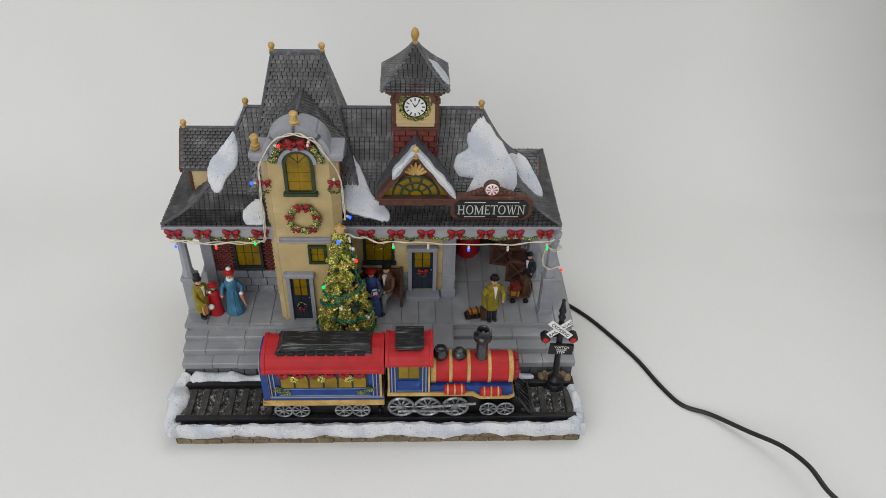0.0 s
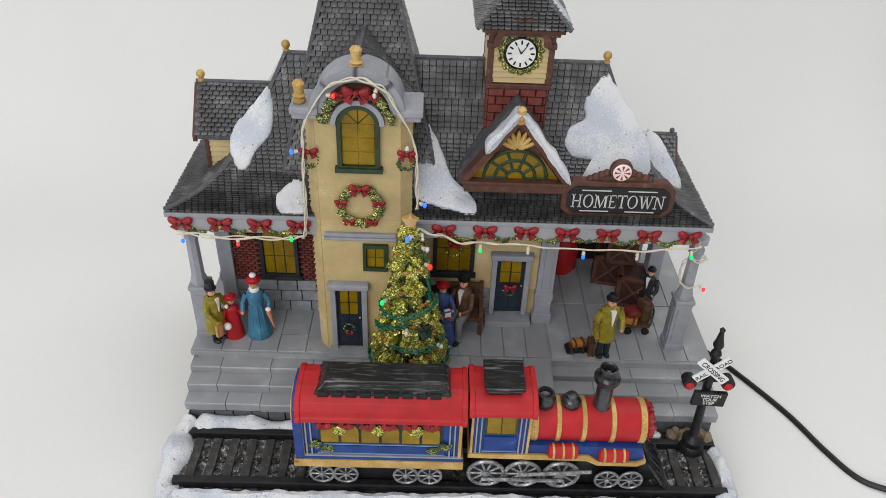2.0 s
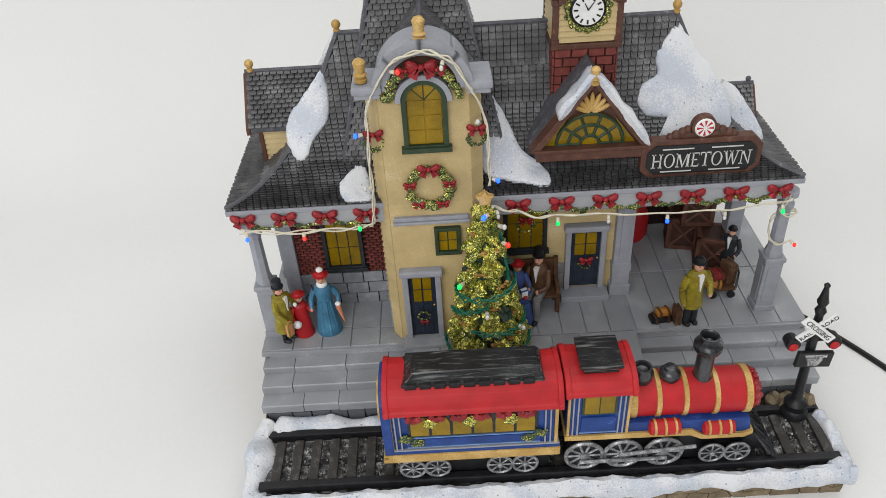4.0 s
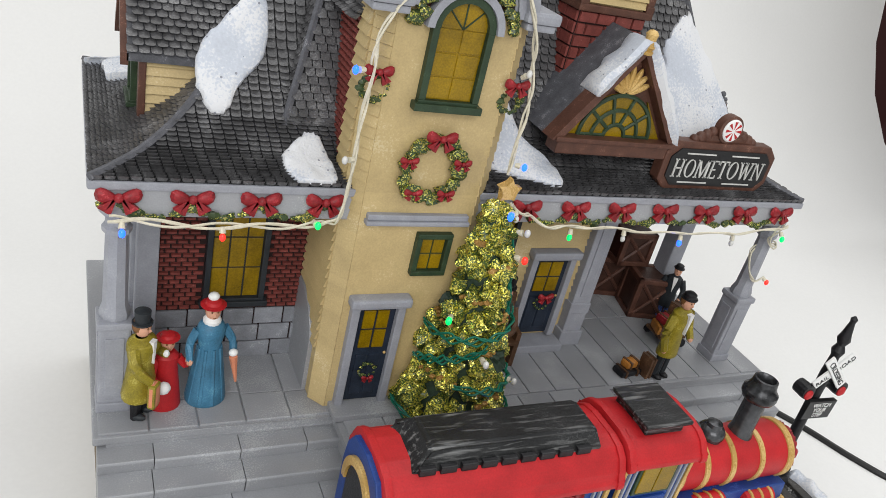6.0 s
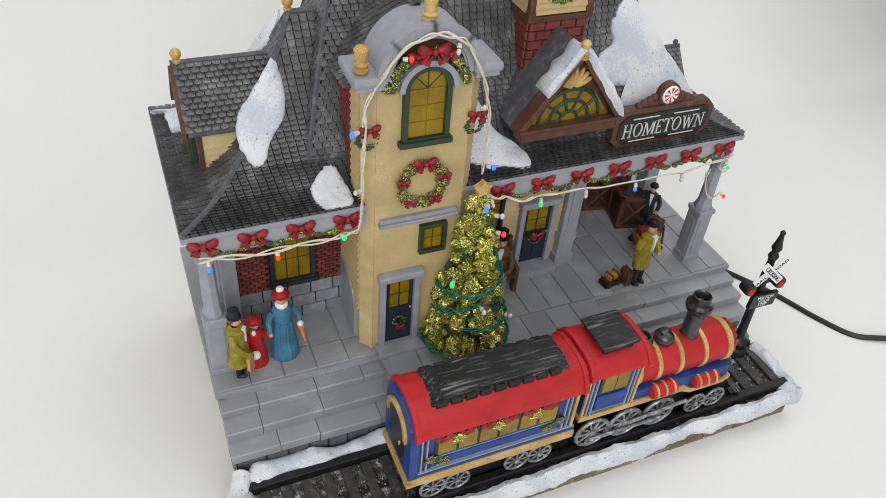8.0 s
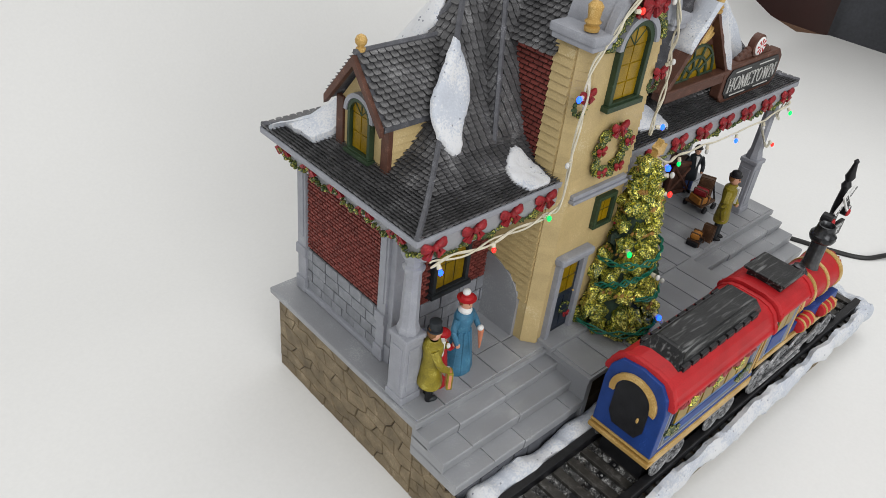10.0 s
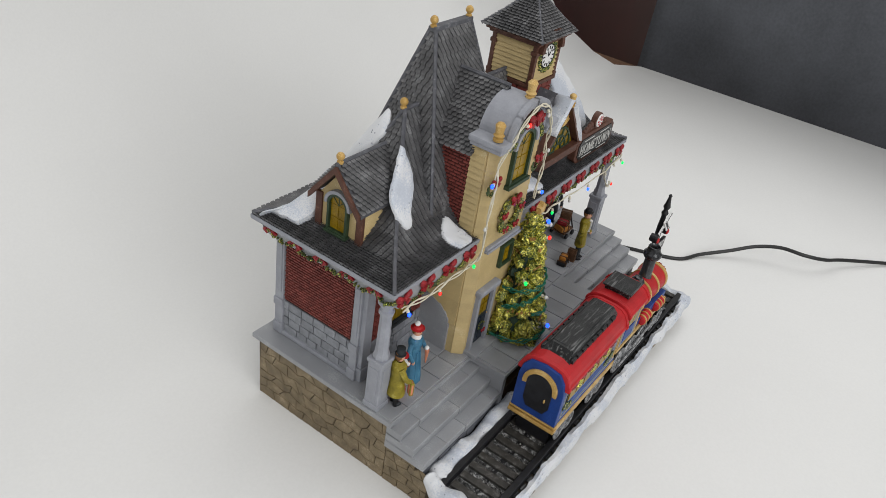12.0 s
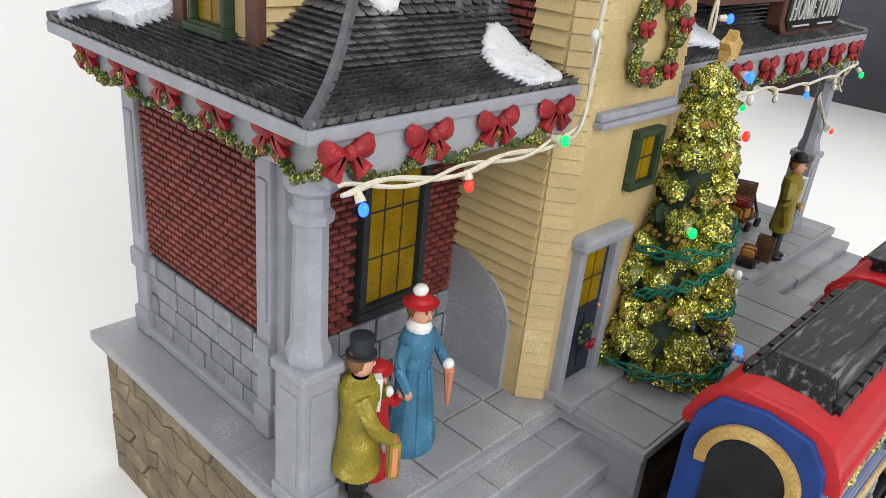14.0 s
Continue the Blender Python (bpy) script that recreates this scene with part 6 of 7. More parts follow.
garland = thing("eave_garland", 0, 0, 1.38, "glittery green garland with red bows along the eaves", "garland")


def swag(p0, p1, turn, seed):
    p0, p1 = Vector(p0), Vector(p1)
    pts = []
    for i in range(11):
        t = i / 10
        pts.append(p0.lerp(p1, t) - Vector((0, 0, 0.04 * math.sin(math.pi * t))))
    bm = B()
    clumps(bm, pts, 0.0145, seed)
    part("swag", bm, M_GARL, garland, "", True, "stuff")


def eave_bow(p, turn):
    bm = B()
    bow_mesh(bm, p[0], p[1], p[2] - 0.005, 0.07, turn)
    part("bow", bm, M_REDBOW, garland, "dark red ribbon bow", True)


lb = [(-1.42 + k * 0.215, -0.012, 1.44) for k in range(4)]
rb = [(0.02 + k * 0.227, -0.012, 1.44) for k in range(7)]
for row in (lb, rb):
    for i, p in enumerate(row):
        eave_bow(p, 0)
        if i:
            swag((row[i - 1][0], -0.008, 1.42), (p[0], -0.008, 1.42), 0, i)
sb = [(-1.462, 0.16 + k * 0.205, 1.44) for k in range(5)]
for i, p in enumerate(sb):
    eave_bow(p, -90)
    q = (-1.46, 0.0, 1.42) if not i else (sb[i - 1][0], sb[i - 1][1], 1.42)
    swag(q, (p[0], p[1], 1.42), -90, 20 + i)


def wreath(name, x, y, z, r, thick, label, bow_at, n=26, parent=None, bow=0.05, reds=0):
    w = thing(name, x, y, z, label, "wreath", "door and wall wreaths")
    bm = B()
    clumps(bm, [(x + r * math.cos(2 * math.pi * k / n), y - 0.01, z + r * math.sin(2 * math.pi * k / n)) for k in range(n)], thick, 3 + x)
    part("greenery", bm, M_GARL, w, "", True, "stuff")
    bm = B()
    bow_mesh(bm, x, y - 0.03, z + bow_at * r, bow)
    part("bow", bm, M_REDBOW, w, "red ribbon bow", True)
    for k in range(reds):
        a = math.pi / 2 + 2 * math.pi * (k + 1) / (reds + 1)
        bm = B()
        bow_mesh(bm, x + r * math.cos(a), y - 0.03, z + r * math.sin(a), bow * 0.6)
        part("bow", bm, M_REDBOW, w, "red ribbon bow", True)
    return w


wreath("wreath", -0.43, -0.045, 1.60, 0.105, 0.026, "green glitter wreath with red bows on cream wall", 1.1, 30, None, 0.06, 4)
wreath("wreath", -0.685, -0.02, 1.865, 0.042, 0.013, "small wreath with red bow on cream pilaster", 1.2, 14, None, 0.052)
wreath("wreath", -0.185, -0.02, 1.865, 0.042, 0.013, "small wreath with red bow on cream pilaster", 1.2, 14, None, 0.052)
wreath("wreath", 0.455, 0.283, 0.80, 0.035, 0.008, "small wreath with red bow on navy door", 1.0, 12, None, 0.045)
wreath("wreath", -0.515, -0.05, 0.75, 0.03, 0.008, "small wreath on dark tower door", -1.0, 12, None, 0.026)
wreath("wreath", 0.095, 0.29, 1.1, 0.045, 0.01, "small wreath with red bow on dark window", 1.0, 12, None, 0.045)
arch = thing("arch_garland", -0.43, -0.03, 2.2, "green arch garland with red bow over the window", "garland")
bm = B()
clumps(bm, [(-0.43 + 0.16 * math.cos(math.pi * k / 22), -0.055, 2.10 + 0.155 * math.sin(math.pi * k / 22)) for k in range(23)], 0.024, 8)
part("greenery", bm, M_GARL, arch, "", True, "stuff")
for x, z, s in ((-0.43, 2.255, 0.075), (-0.5, 2.245, 0.045), (-0.36, 2.245, 0.045)):
    bm = B()
    bow_mesh(bm, x, -0.085, z, s)
    part("bow", bm, M_REDBOW, arch, "red ribbon bow", True)


# ---- string lights ----
lights = thing("string_lights", 0, 0, 1.4, "white wire string of small coloured bulbs along eaves and tower", "string lights")
BULBS = {"b": M_BULB_B, "g": M_BULB_G, "r": M_BULB_R, "o": M_BULB_O}


def strand(pts, seed, r=0.009, mat=None, n=70, twist=3):
    rr = random.Random(seed)
    line = curve(pts, n)
    for k in range(twist):
        ph = rr.uniform(0, 6)
        bm = B()
        tube(bm, [p + Vector((0.006 * math.cos(ph + i * 0.7), 0.008 * math.sin(ph + i * 0.55), 0.008 * math.sin(ph + i * 0.62))) for i, p in enumerate(line)], r * 0.5, 5)
        part("wire", bm, mat or M_WIRE, lights, "", True)


def bulb(p, kind, d=(0, 0, -1), s=1.0, parent=None):
    p, d = Vector(p), Vector(d).normalized()
    bm = B()
    cyl(bm, p, p + d * 0.02 * s, 0.008 * s, 0.011 * s, 8)
    b = part("socket", bm, M_WIRE, parent or lights)
    bm = B()
    q = p + d * 0.035 * s
    ball(bm, q.x, q.y, q.z, 0.0105 * s, 0.0105 * s, 0.0145 * s, 0, 10, 8)
    part("bulb", bm, BULBS[kind], b, {"b": "glowing blue bulb", "g": "glowing green bulb", "r": "glowing red bulb", "o": "unlit clear bulb"}[kind], True)


strand([(-1.45, -0.03, 1.385), (-1.25, -0.035, 1.37), (-1.0, -0.035, 1.365), (-0.8, -0.04, 1.38), (-0.735, -0.06, 1.42), (-0.72, -0.06, 1.6), (-0.715, -0.06, 1.85), (-0.70, -0.06, 2.06), (-0.635, -0.09, 2.2),
        (-0.55, -0.10, 2.31), (-0.43, -0.10, 2.345), (-0.31, -0.10, 2.31), (-0.225, -0.09, 2.18), (-0.15, -0.06, 2.0), (-0.13, -0.06, 1.8), (-0.13, -0.05, 1.6)], 1, n=110)
strand([(-0.13, -0.12, 1.51), (-0.02, -0.07, 1.45), (0.13, -0.05, 1.385), (0.35, -0.04, 1.38), (0.62, -0.04, 1.36), (0.92, -0.04, 1.355), (1.2, -0.04, 1.36), (1.46, -0.02, 1.385)], 2)
strand([(1.46, 0.0, 1.385), (1.42, 0.02, 1.3), (1.47, 0.02, 1.25), (1.545, 0.08, 1.24), (1.42, 0.08, 1.2), (1.41, 0.03, 1.1), (1.46, 0.02, 1.06), (1.54, 0.05, 1.06)], 3, n=40, twist=2)
for p, k, d in (((-1.41, -0.035, 1.375), "b", (0, -0.4, -0.6)), ((-1.11, -0.04, 1.365), "r", (0, -0.3, -1)), ((-0.815, -0.04, 1.39), "g", (0.2, -1, 0)), ((-0.735, -0.06, 1.93), "b", (-1, -0.3, 0)),
                ((-0.72, -0.06, 1.63), "o", (-1, -0.3, 0)), ((-0.57, -0.10, 2.26), "r", (1, -0.3, 0)), ((-0.33, -0.10, 2.3), "o", (-0.3, -0.6, -1)), ((-0.19, -0.07, 1.96), "o", (0.2, -0.6, 0.5)), ((-0.115, -0.06, 1.64), "b", (0.8, -0.6, 0)),
                ((-0.10, -0.12, 1.49), "o", (0.2, -0.4, -1)), ((0.225, -0.05, 1.375), "g", (0, -0.2, -1)), ((0.49, -0.05, 1.37), "o", (0, -0.2, -1)), ((0.80, -0.05, 1.35), "b", (0, -0.2, -1)),
                ((1.1, -0.05, 1.35), "o", (0, -0.2, -1)), ((1.40, -0.04, 1.365), "g", (0, -0.5, -0.6)), ((1.54, 0.05, 1.06), "r", (0.6, -0.5, -0.6))):
    bulb(p, k, d)

# ---- Christmas tree ----
TX, TYY = -0.16, -0.12
tree = thing("christmas_tree", TX, TYY, PORCH, "glittery green Christmas tree with gold star and lights", "tree")
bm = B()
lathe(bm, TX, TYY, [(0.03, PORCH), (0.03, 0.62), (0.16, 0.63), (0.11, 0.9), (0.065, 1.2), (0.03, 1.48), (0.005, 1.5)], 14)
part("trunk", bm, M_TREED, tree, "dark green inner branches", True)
rng = random.Random(21)
tiers = ((0.605, 0.185, 13), (0.70, 0.172, 12), (0.795, 0.155, 11), (0.89, 0.138, 10), (0.985, 0.12, 9), (1.08, 0.103, 8), (1.175, 0.087, 8), (1.265, 0.072, 7), (1.345, 0.058, 6), (1.42, 0.042, 5), (1.475, 0.03, 4))
for j, (z, r, n) in enumerate(tiers):
    for k in range(n):
        a = 2 * math.pi * (k + 0.5 * (j % 2)) / n + rng.uniform(-0.15, 0.15)
        rr = r * rng.uniform(0.85, 1.05)
        bm = B()
        s = rng.uniform(0.85, 1.15) * (0.6 + 0.4 * r / 0.2)
        g = bmesh.ops.create_uvsphere(bm, u_segments=12, v_segments=9, radius=1.0)
        for v in g["verts"]:
            q = v.co.copy()
            kk = 1 + 0.75 * noise.noise(q * 2.3 + Vector((j * 3.1, k * 1.7, 0)))
            v.co = Vector((q.x * 0.06 * s * kk, q.y * 0.046 * s * kk, q.z * 0.05 * s * kk))
        m = Matrix.Translation((TX + rr * math.cos(a), TYY + rr * math.sin(a), z + rng.uniform(-0.015, 0.015))) @ Matrix.Rotation(a, 4, "Z") @ Matrix.Rotation(radians(38), 4, "Y")
        bmesh.ops.transform(bm, matrix=m, verts=bm.verts)
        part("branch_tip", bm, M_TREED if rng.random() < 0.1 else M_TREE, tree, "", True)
for k in range(20):
    z = 0.655 + 0.042 * k
    a = k * 2.4
    r = float(np.interp(z, (0.6, 1.48), (0.215, 0.05)))
    bm = B()
    clumps(bm, [(TX + r * math.cos(a + q * 0.18), TYY + r * math.sin(a + q * 0.18), z) for q in range(6)], 0.012, k)
    part("gold_sprig", bm, M_SPRIG, tree, "dull gold sprig")
bm = B()
pts = []
for i in range(10):
    a, r = math.pi / 2 + math.pi * i / 5, 0.05 if i % 2 == 0 else 0.023
    pts.append((TX + r * math.cos(a), 1.575 + r * math.sin(a)))
prism(bm, pts, "y", TYY - 0.03, TYY + 0.005, 0, 0.006)
part("star", bm, M_GOLD, tree, "tan gold star")


def tree_wire(z0, z1, a0, a1, n=40, off=0.02):
    for q in range(3):
        bm = B()
        pts = []
        for i in range(n + 1):
            t = i / n
            a, z = radians(a0 + (a1 - a0) * t), z0 + (z1 - z0) * t
            r = float(np.interp(z, (0.58, 1.5), (0.225, 0.05))) + off + 0.006 * math.sin(i * 1.1 + q * 2)
            pts.append((TX + r * math.cos(a), TYY + r * math.sin(a), z + 0.009 * math.sin(i * 0.9 + q * 2.1) + 0.01 * q))
        tube(bm, pts, 0.0045, 5)
        part("wire", bm, M_GWIRE, tree, "green lamp wire", True)


tree_wire(0.615, 0.635, -190, 10)
tree_wire(0.82, 0.76, -120, 20)
tree_wire(0.97, 1.06, -200, 0)
tree_wire(0.84, 0.98, -185, -90)
tree_wire(1.06, 1.4, -30, -15, 20, 0.0)
for p, k, d in (((-0.31, -0.2, 1.08), "g", (-0.6, -0.8, 0)), ((-0.14, -0.22, 1.51), "b", (-0.6, -0.8, 0)), ((-0.1, -0.32, 0.69), "b", (0, -1, -0.2)), ((-0.03, -0.2, 1.42), "o", (0.6, -0.6, 0.2)), ((-0.02, -0.2, 1.32), "r", (0.6, -0.6, 0)),
                ((0.04, -0.26, 0.8), "o", (0.6, -0.6, 0)), ((-0.17, -0.28, 0.95), "o", (0, -1, 0)), ((-0.06, -0.33, 0.63), "o", (0.3, -1, 0))):
    away = Vector((p[0] - TX, p[1] - TYY, 0)).normalized() * (float(np.interp(p[2], (0.58, 1.5), (0.225, 0.05))) + 0.012)
    bulb((TX + away.x, TYY + away.y, p[2]), k, d, 1.15, tree)


# ---- railway crossing sign ----
post = thing("crossing_sign", 1.515, -0.5, 0.27, "black railway crossing post with white crossed boards", "railway sign")
PX, PY = 1.515, -0.50
bm = B()
lathe(bm, PX, PY, [(0.075, 0.27), (0.075, 0.3), (0.06, 0.32), (0.062, 0.36), (0.04, 0.38), (0.028, 0.4), (0.024, 0.66), (0.026, 0.9), (0.02, 1.0), (0.03, 1.03), (0.018, 1.06), (0.03, 1.09), (0.022, 1.12), (0.012, 1.18), (0.016, 1.195), (0.004, 1.21)], 10)
bmesh.ops.transform(bm, matrix=Matrix.Translation((PX, PY, 0.27)) @ Matrix.Rotation(radians(-2), 4, "Y") @ Matrix.Translation((-PX, -PY, -0.27)), verts=bm.verts)
part("post", bm, M_BLACK, post, "", True)


def lettered(body, size, depth, mat, parent, m, name="lettering"):
    t = bpy.data.curves.new("lettering", "FONT")
    t.body, t.size, t.extrude, t.align_x, t.align_y = body, size, depth, "CENTER", "CENTER"
    o = new("lettering_curve", t)
    bpy.context.view_layer.update()
    me = bpy.data.meshes.new_from_object(o.evaluated_get(bpy.context.evaluated_depsgraph_get()))
    bpy.data.objects.remove(o)
    b = B()
    b.from_mesh(me)
    bmesh.ops.transform(b, matrix=m @ Matrix.Rotation(math.pi / 2, 4, "X"), verts=b.verts)
    part(name, b, mat, parent)


for ang, words in ((42, ("RAIL", "ROAD")), (-42, ("CROSSING",))):
    bm = B()
    box(bm, -0.112, 0.112, -0.006, 0.006, -0.025, 0.025, 0.003)
    y = PY - (0.046 if len(words) == 1 else 0.034)
    m = Matrix.Translation((PX - 0.035, y, 0.94)) @ Matrix.Rotation(radians(-ang), 4, "Y")
    bmesh.ops.transform(bm, matrix=m, verts=bm.verts)
    arm = part("crossed_board", bm, M_WHITE, post, "white crossed board")
    if len(words) == 1:
        lettered(words[0], 0.039, 0.001, M_BLACK, arm, m @ Matrix.Translation((0, -0.007, -0.002)))
    else:
        lettered(words[0], 0.035, 0.001, M_BLACK, arm, m @ Matrix.Translation((-0.068, -0.007, -0.002)))
        lettered(words[1], 0.035, 0.001, M_BLACK, arm, m @ Matrix.Translation((0.066, -0.007, -0.002)))
for sx in (-1, 1):
    bm = B()
    x = PX - 0.03 + sx * 0.105
    lathe(bm, x, 0.835, [(0.035, PY + 0.02), (0.038, PY - 0.03), (0.036, PY - 0.045)], 14, axis="y")
    cyl(bm, (PX, PY, 0.83), (x, PY, 0.835), 0.012)
    hd = part("lamp_housing", bm, M_BLACK, post)
    bm = B()
    ball(bm, x, PY - 0.045, 0.825, 0.026, 0.014, 0.026)
    part("lens", bm, M_RED, hd, "red signal lens", True)
bm = B()
m = Matrix.Translation((PX - 0.005, PY - 0.035, 0.725)) @ Matrix.Rotation(radians(3), 4, "Y")
box(bm, -0.092, 0.092, -0.012, 0.012, -0.05, 0.05, 0.003)
bmesh.ops.transform(bm, matrix=m, verts=bm.verts)
plate = part("notice_plate", bm, M_SIGN, post, "black notice plate")
for i, wd in enumerate(("WATCH", "YOUR", "STEP")):
    lettered(wd, 0.031, 0.001, M_WHITE, plate, m @ Matrix.Translation((0.0, -0.0135, 0.027 - 0.027 * i)))

# ---- bench, luggage, crates ----
bench = thing("wooden_bench", 0.2, 0.2, PORCH, "brown wooden bench against the station wall", "bench")
bm = B()
box(bm, -0.05, 0.28, 0.11, 0.25, 0.68, 0.70, 0.004)
part("seat", bm, M_WOOD, bench)
bm = B()
box(bm, -0.05, 0.28, 0.245, 0.265, 0.68, 0.87, 0.004)
part("backrest", bm, M_WOOD, bench)
for x in (-0.05, 0.262):
    bm = B()
    prism(bm, [(0.12, PORCH), (0.155, PORCH), (0.165, 0.66), (0.24, 0.66), (0.235, PORCH), (0.265, PORCH), (0.27, 0.88), (0.245, 0.88), (0.235, 0.76), (0.12, 0.74)], "x", x, x + 0.025, 0, 0.003)
    part("end_panel", bm, M_WOOD, bench)


def crate(x0, x1, y0, y1, z0, z1, turn, label):
    c = thing("wooden_crate", (x0 + x1) / 2, (y0 + y1) / 2, z0, label, "crate", "stacked crates")
    cx, cy = (x0 + x1) / 2, (y0 + y1) / 2
    R = Matrix.Translation((cx, cy, 0)) @ Matrix.Rotation(radians(turn), 4, "Z") @ Matrix.Translation((-cx, -cy, 0))
    bm = B()
    box(bm, x0 + 0.01, x1 - 0.01, y0 + 0.01, y1 - 0.01, z0, z1 - 0.006)
    bmesh.ops.transform(bm, matrix=R, verts=bm.verts)
    part("crate_box", bm, M_CRATE, c)
    w = 0.028
    for a, b, c2, d, e, f in ((x0, x0 + w, y0, y0 + w, z0, z1), (x1 - w, x1, y0, y0 + w, z0, z1), (x0, x0 + w, y1 - w, y1, z0, z1), (x1 - w, x1, y1 - w, y1, z0, z1),
                              (x0, x1, y0, y0 + w, z0, z0 + w), (x0, x1, y0, y0 + w, z1 - w, z1), (x0, x0 + w, y0, y1, z1 - w, z1), (x0, x0 + w, y0, y1, z0, z0 + w), (x0, x1, y1 - w, y1, z1 - w, z1)):
        bm = B()
        box(bm, a, b, c2, d, e, f, 0.004)
        bmesh.ops.transform(bm, matrix=R, verts=bm.verts)
        part("batten", bm, M_BROWN, c)
    for s in (0, 1):
        bm = B()
        a, b = ((x0 + w, z0 + w), (x1 - w, z1 - w)) if s else ((x0 + w, z1 - w), (x1 - w, z0 + w))
        cyl(bm, (a[0], y0 + 0.008, a[1]), (b[0], y0 + 0.008, b[1]), 0.011, None, 6)
        bmesh.ops.transform(bm, matrix=R, verts=bm.verts)
        part("brace", bm, M_BROWN, c)


crate(1.08, 1.3, 0.66, 0.86, PORCH + 0.004, 0.80, -12, "dark brown wooden crate with cross braces")
crate(1.2, 1.42, 0.42, 0.62, PORCH + 0.004, 0.80, -14, "dark brown wooden crate with cross braces")
crate(1.12, 1.32, 0.58, 0.76, 0.802, 1.0, -6, "dark brown wooden crate stacked on another")
red = thing("red_sack", 0.87, 0.85, PORCH, "red rounded sack at the back of the passage", "sack")
bm = B()
lathe(bm, 0.87, 0.85, [(0.085, PORCH + 0.004), (0.108, 0.6), (0.11, 0.72), (0.085, 0.82), (0.035, 0.86)], 14)
part("sack_body", bm, M_RED, red, "", True)


def suitcase(x, y, z, w, d, h, mat, turn, label):
    c = thing("suitcase", x, y, z, label, "suitcase", "luggage")
    R = Matrix.Translation((x, y, z)) @ Matrix.Rotation(radians(turn), 4, "Z")
    bm = B()
    box(bm, -w / 2, w / 2, -d / 2, d / 2, 0, h, 0.012)
    bmesh.ops.transform(bm, matrix=R, verts=bm.verts)
    part("case", bm, mat, c, "", True)
    bm = B()
    for q in (-0.28, 0.28):
        box(bm, q * w - 0.006, q * w + 0.006, -d / 2 - 0.003, d / 2 + 0.003, -0.0005, h + 0.003)
    bmesh.ops.transform(bm, matrix=R, verts=bm.verts)
    part("strap", bm, M_WOOD, c)


suitcase(0.865, 0.005, PORCH + 0.004, 0.13, 0.075, 0.032, M_BLACK, 8, "black flat suitcase on the porch boards")
suitcase(0.88, 0.015, PORCH + 0.037, 0.09, 0.055, 0.035, M_ORANGE, 12, "orange leather bag on a black suitcase")
suitcase(0.95, -0.02, PORCH + 0.004, 0.04, 0.065, 0.11, M_WOOD, 5, "upright brown suitcase beside the man figurine")
cart = thing("luggage_cart", 1.27, 0.24, PORCH, "small dark luggage cart on the porch", "cart")
bm = B()
box(bm, 1.19, 1.36, 0.18, 0.31, 0.60, 0.615, 0.004)
part("platform", bm, M_WOOD, cart)
for x, y in ((1.22, 0.17), (1.33, 0.17), (1.22, 0.315), (1.33, 0.315)):
    bm = B()
    lathe(bm, x, 0.582, [(0.024, y - 0.008), (0.024, y + 0.008)], 12, axis="y")
    part("wheel", bm, M_BLACK, cart)
bm = B()
tube(bm, curve([(1.36, 0.19, 0.61), (1.375, 0.22, 0.66), (1.38, 0.24, 0.70), (1.375, 0.28, 0.70), (1.36, 0.3, 0.61)], 20), 0.007, 6)
part("handle", bm, M_BLACK, cart, "", True)
suitcase(1.235, 0.235, 0.617, 0.1, 0.1, 0.05, M_ORANGE, -15, "tan parcel on the luggage cart")
suitcase(1.245, 0.24, 0.668, 0.085, 0.085, 0.04, M_REDBOW, 10, "red parcel stacked on the cart")
suitcase(1.325, 0.26, 0.617, 0.07, 0.09, 0.14, M_WOOD, 20, "brown trunk upright on the cart")


# ---- figurines: one plain mesh each ----
def figurine(x, y, z, turn, s, mats, shape, label, slim=0.82):
    """Painted resin figurine, one mesh. shape(bm) models it at the origin, facing -y."""
    bm = B()
    shape(bm)
    m = Matrix.Rotation(radians(turn), 4, "Z") @ Matrix.Scale(s * 1.05, 4) @ Matrix.Diagonal((slim, slim, 1, 1))
    bmesh.ops.transform(bm, matrix=Matrix.Translation((0, 0, Z0)) @ m, verts=bm.verts)
    ob = part("figurine", bm, mats, None, "", True)
    ob.location = (x * U, y * U, (z - Z0) * U)
    return tagged(ob, label, "figurine", "platform figurines")


def head(bm, z, face, hair, hat, hatmat, r=0.034, x=0.0, y=0.0):
    ball(bm, x, y - 0.002, z, r * 0.92, r, r * 1.1, face, 10, 8)
    ball(bm, x, y + 0.01, z + 0.008, r * 1.0, r * 0.95, r * 1.05, hair, 10, 8)
    ball(bm, x, y - r, z - 0.004, 0.006, 0.008, 0.007, face, 6, 5)
    for sx in (-1, 1):
        ball(bm, x + sx * 0.012, y - r * 0.93, z + 0.008, 0.0042, 0.004, 0.005, hair, 6, 5)
    ball(bm, x, y - r * 0.9, z - 0.016, 0.007, 0.005, 0.0025, hair, 6, 5)
    if hat == "top":
        lathe(bm, x, y, [(r * 1.28, z + r * 0.62), (r * 1.28, z + r * 0.8), (r * 0.95, z + r * 0.85), (r * 1.0, z + r * 2.05), (r * 0.9, z + r * 2.1)], 14, hatmat)
    if hat == "bowler":
        lathe(bm, x, y, [(r * 1.3, z + r * 0.6), (r * 1.3, z + r * 0.75), (r * 1.02, z + r * 0.8), (r * 0.95, z + r * 1.3), (r * 0.5, z + r * 1.55)], 14, hatmat)
    if hat == "bonnet":
        lathe(bm, x, y, [(r * 1.5, z + r * 0.62), (r * 1.55, z + r * 0.74), (r * 1.05, z + r * 0.86), (r * 0.88, z + r * 1.15), (r * 0.4, z + r * 1.3)], 14, hatmat)


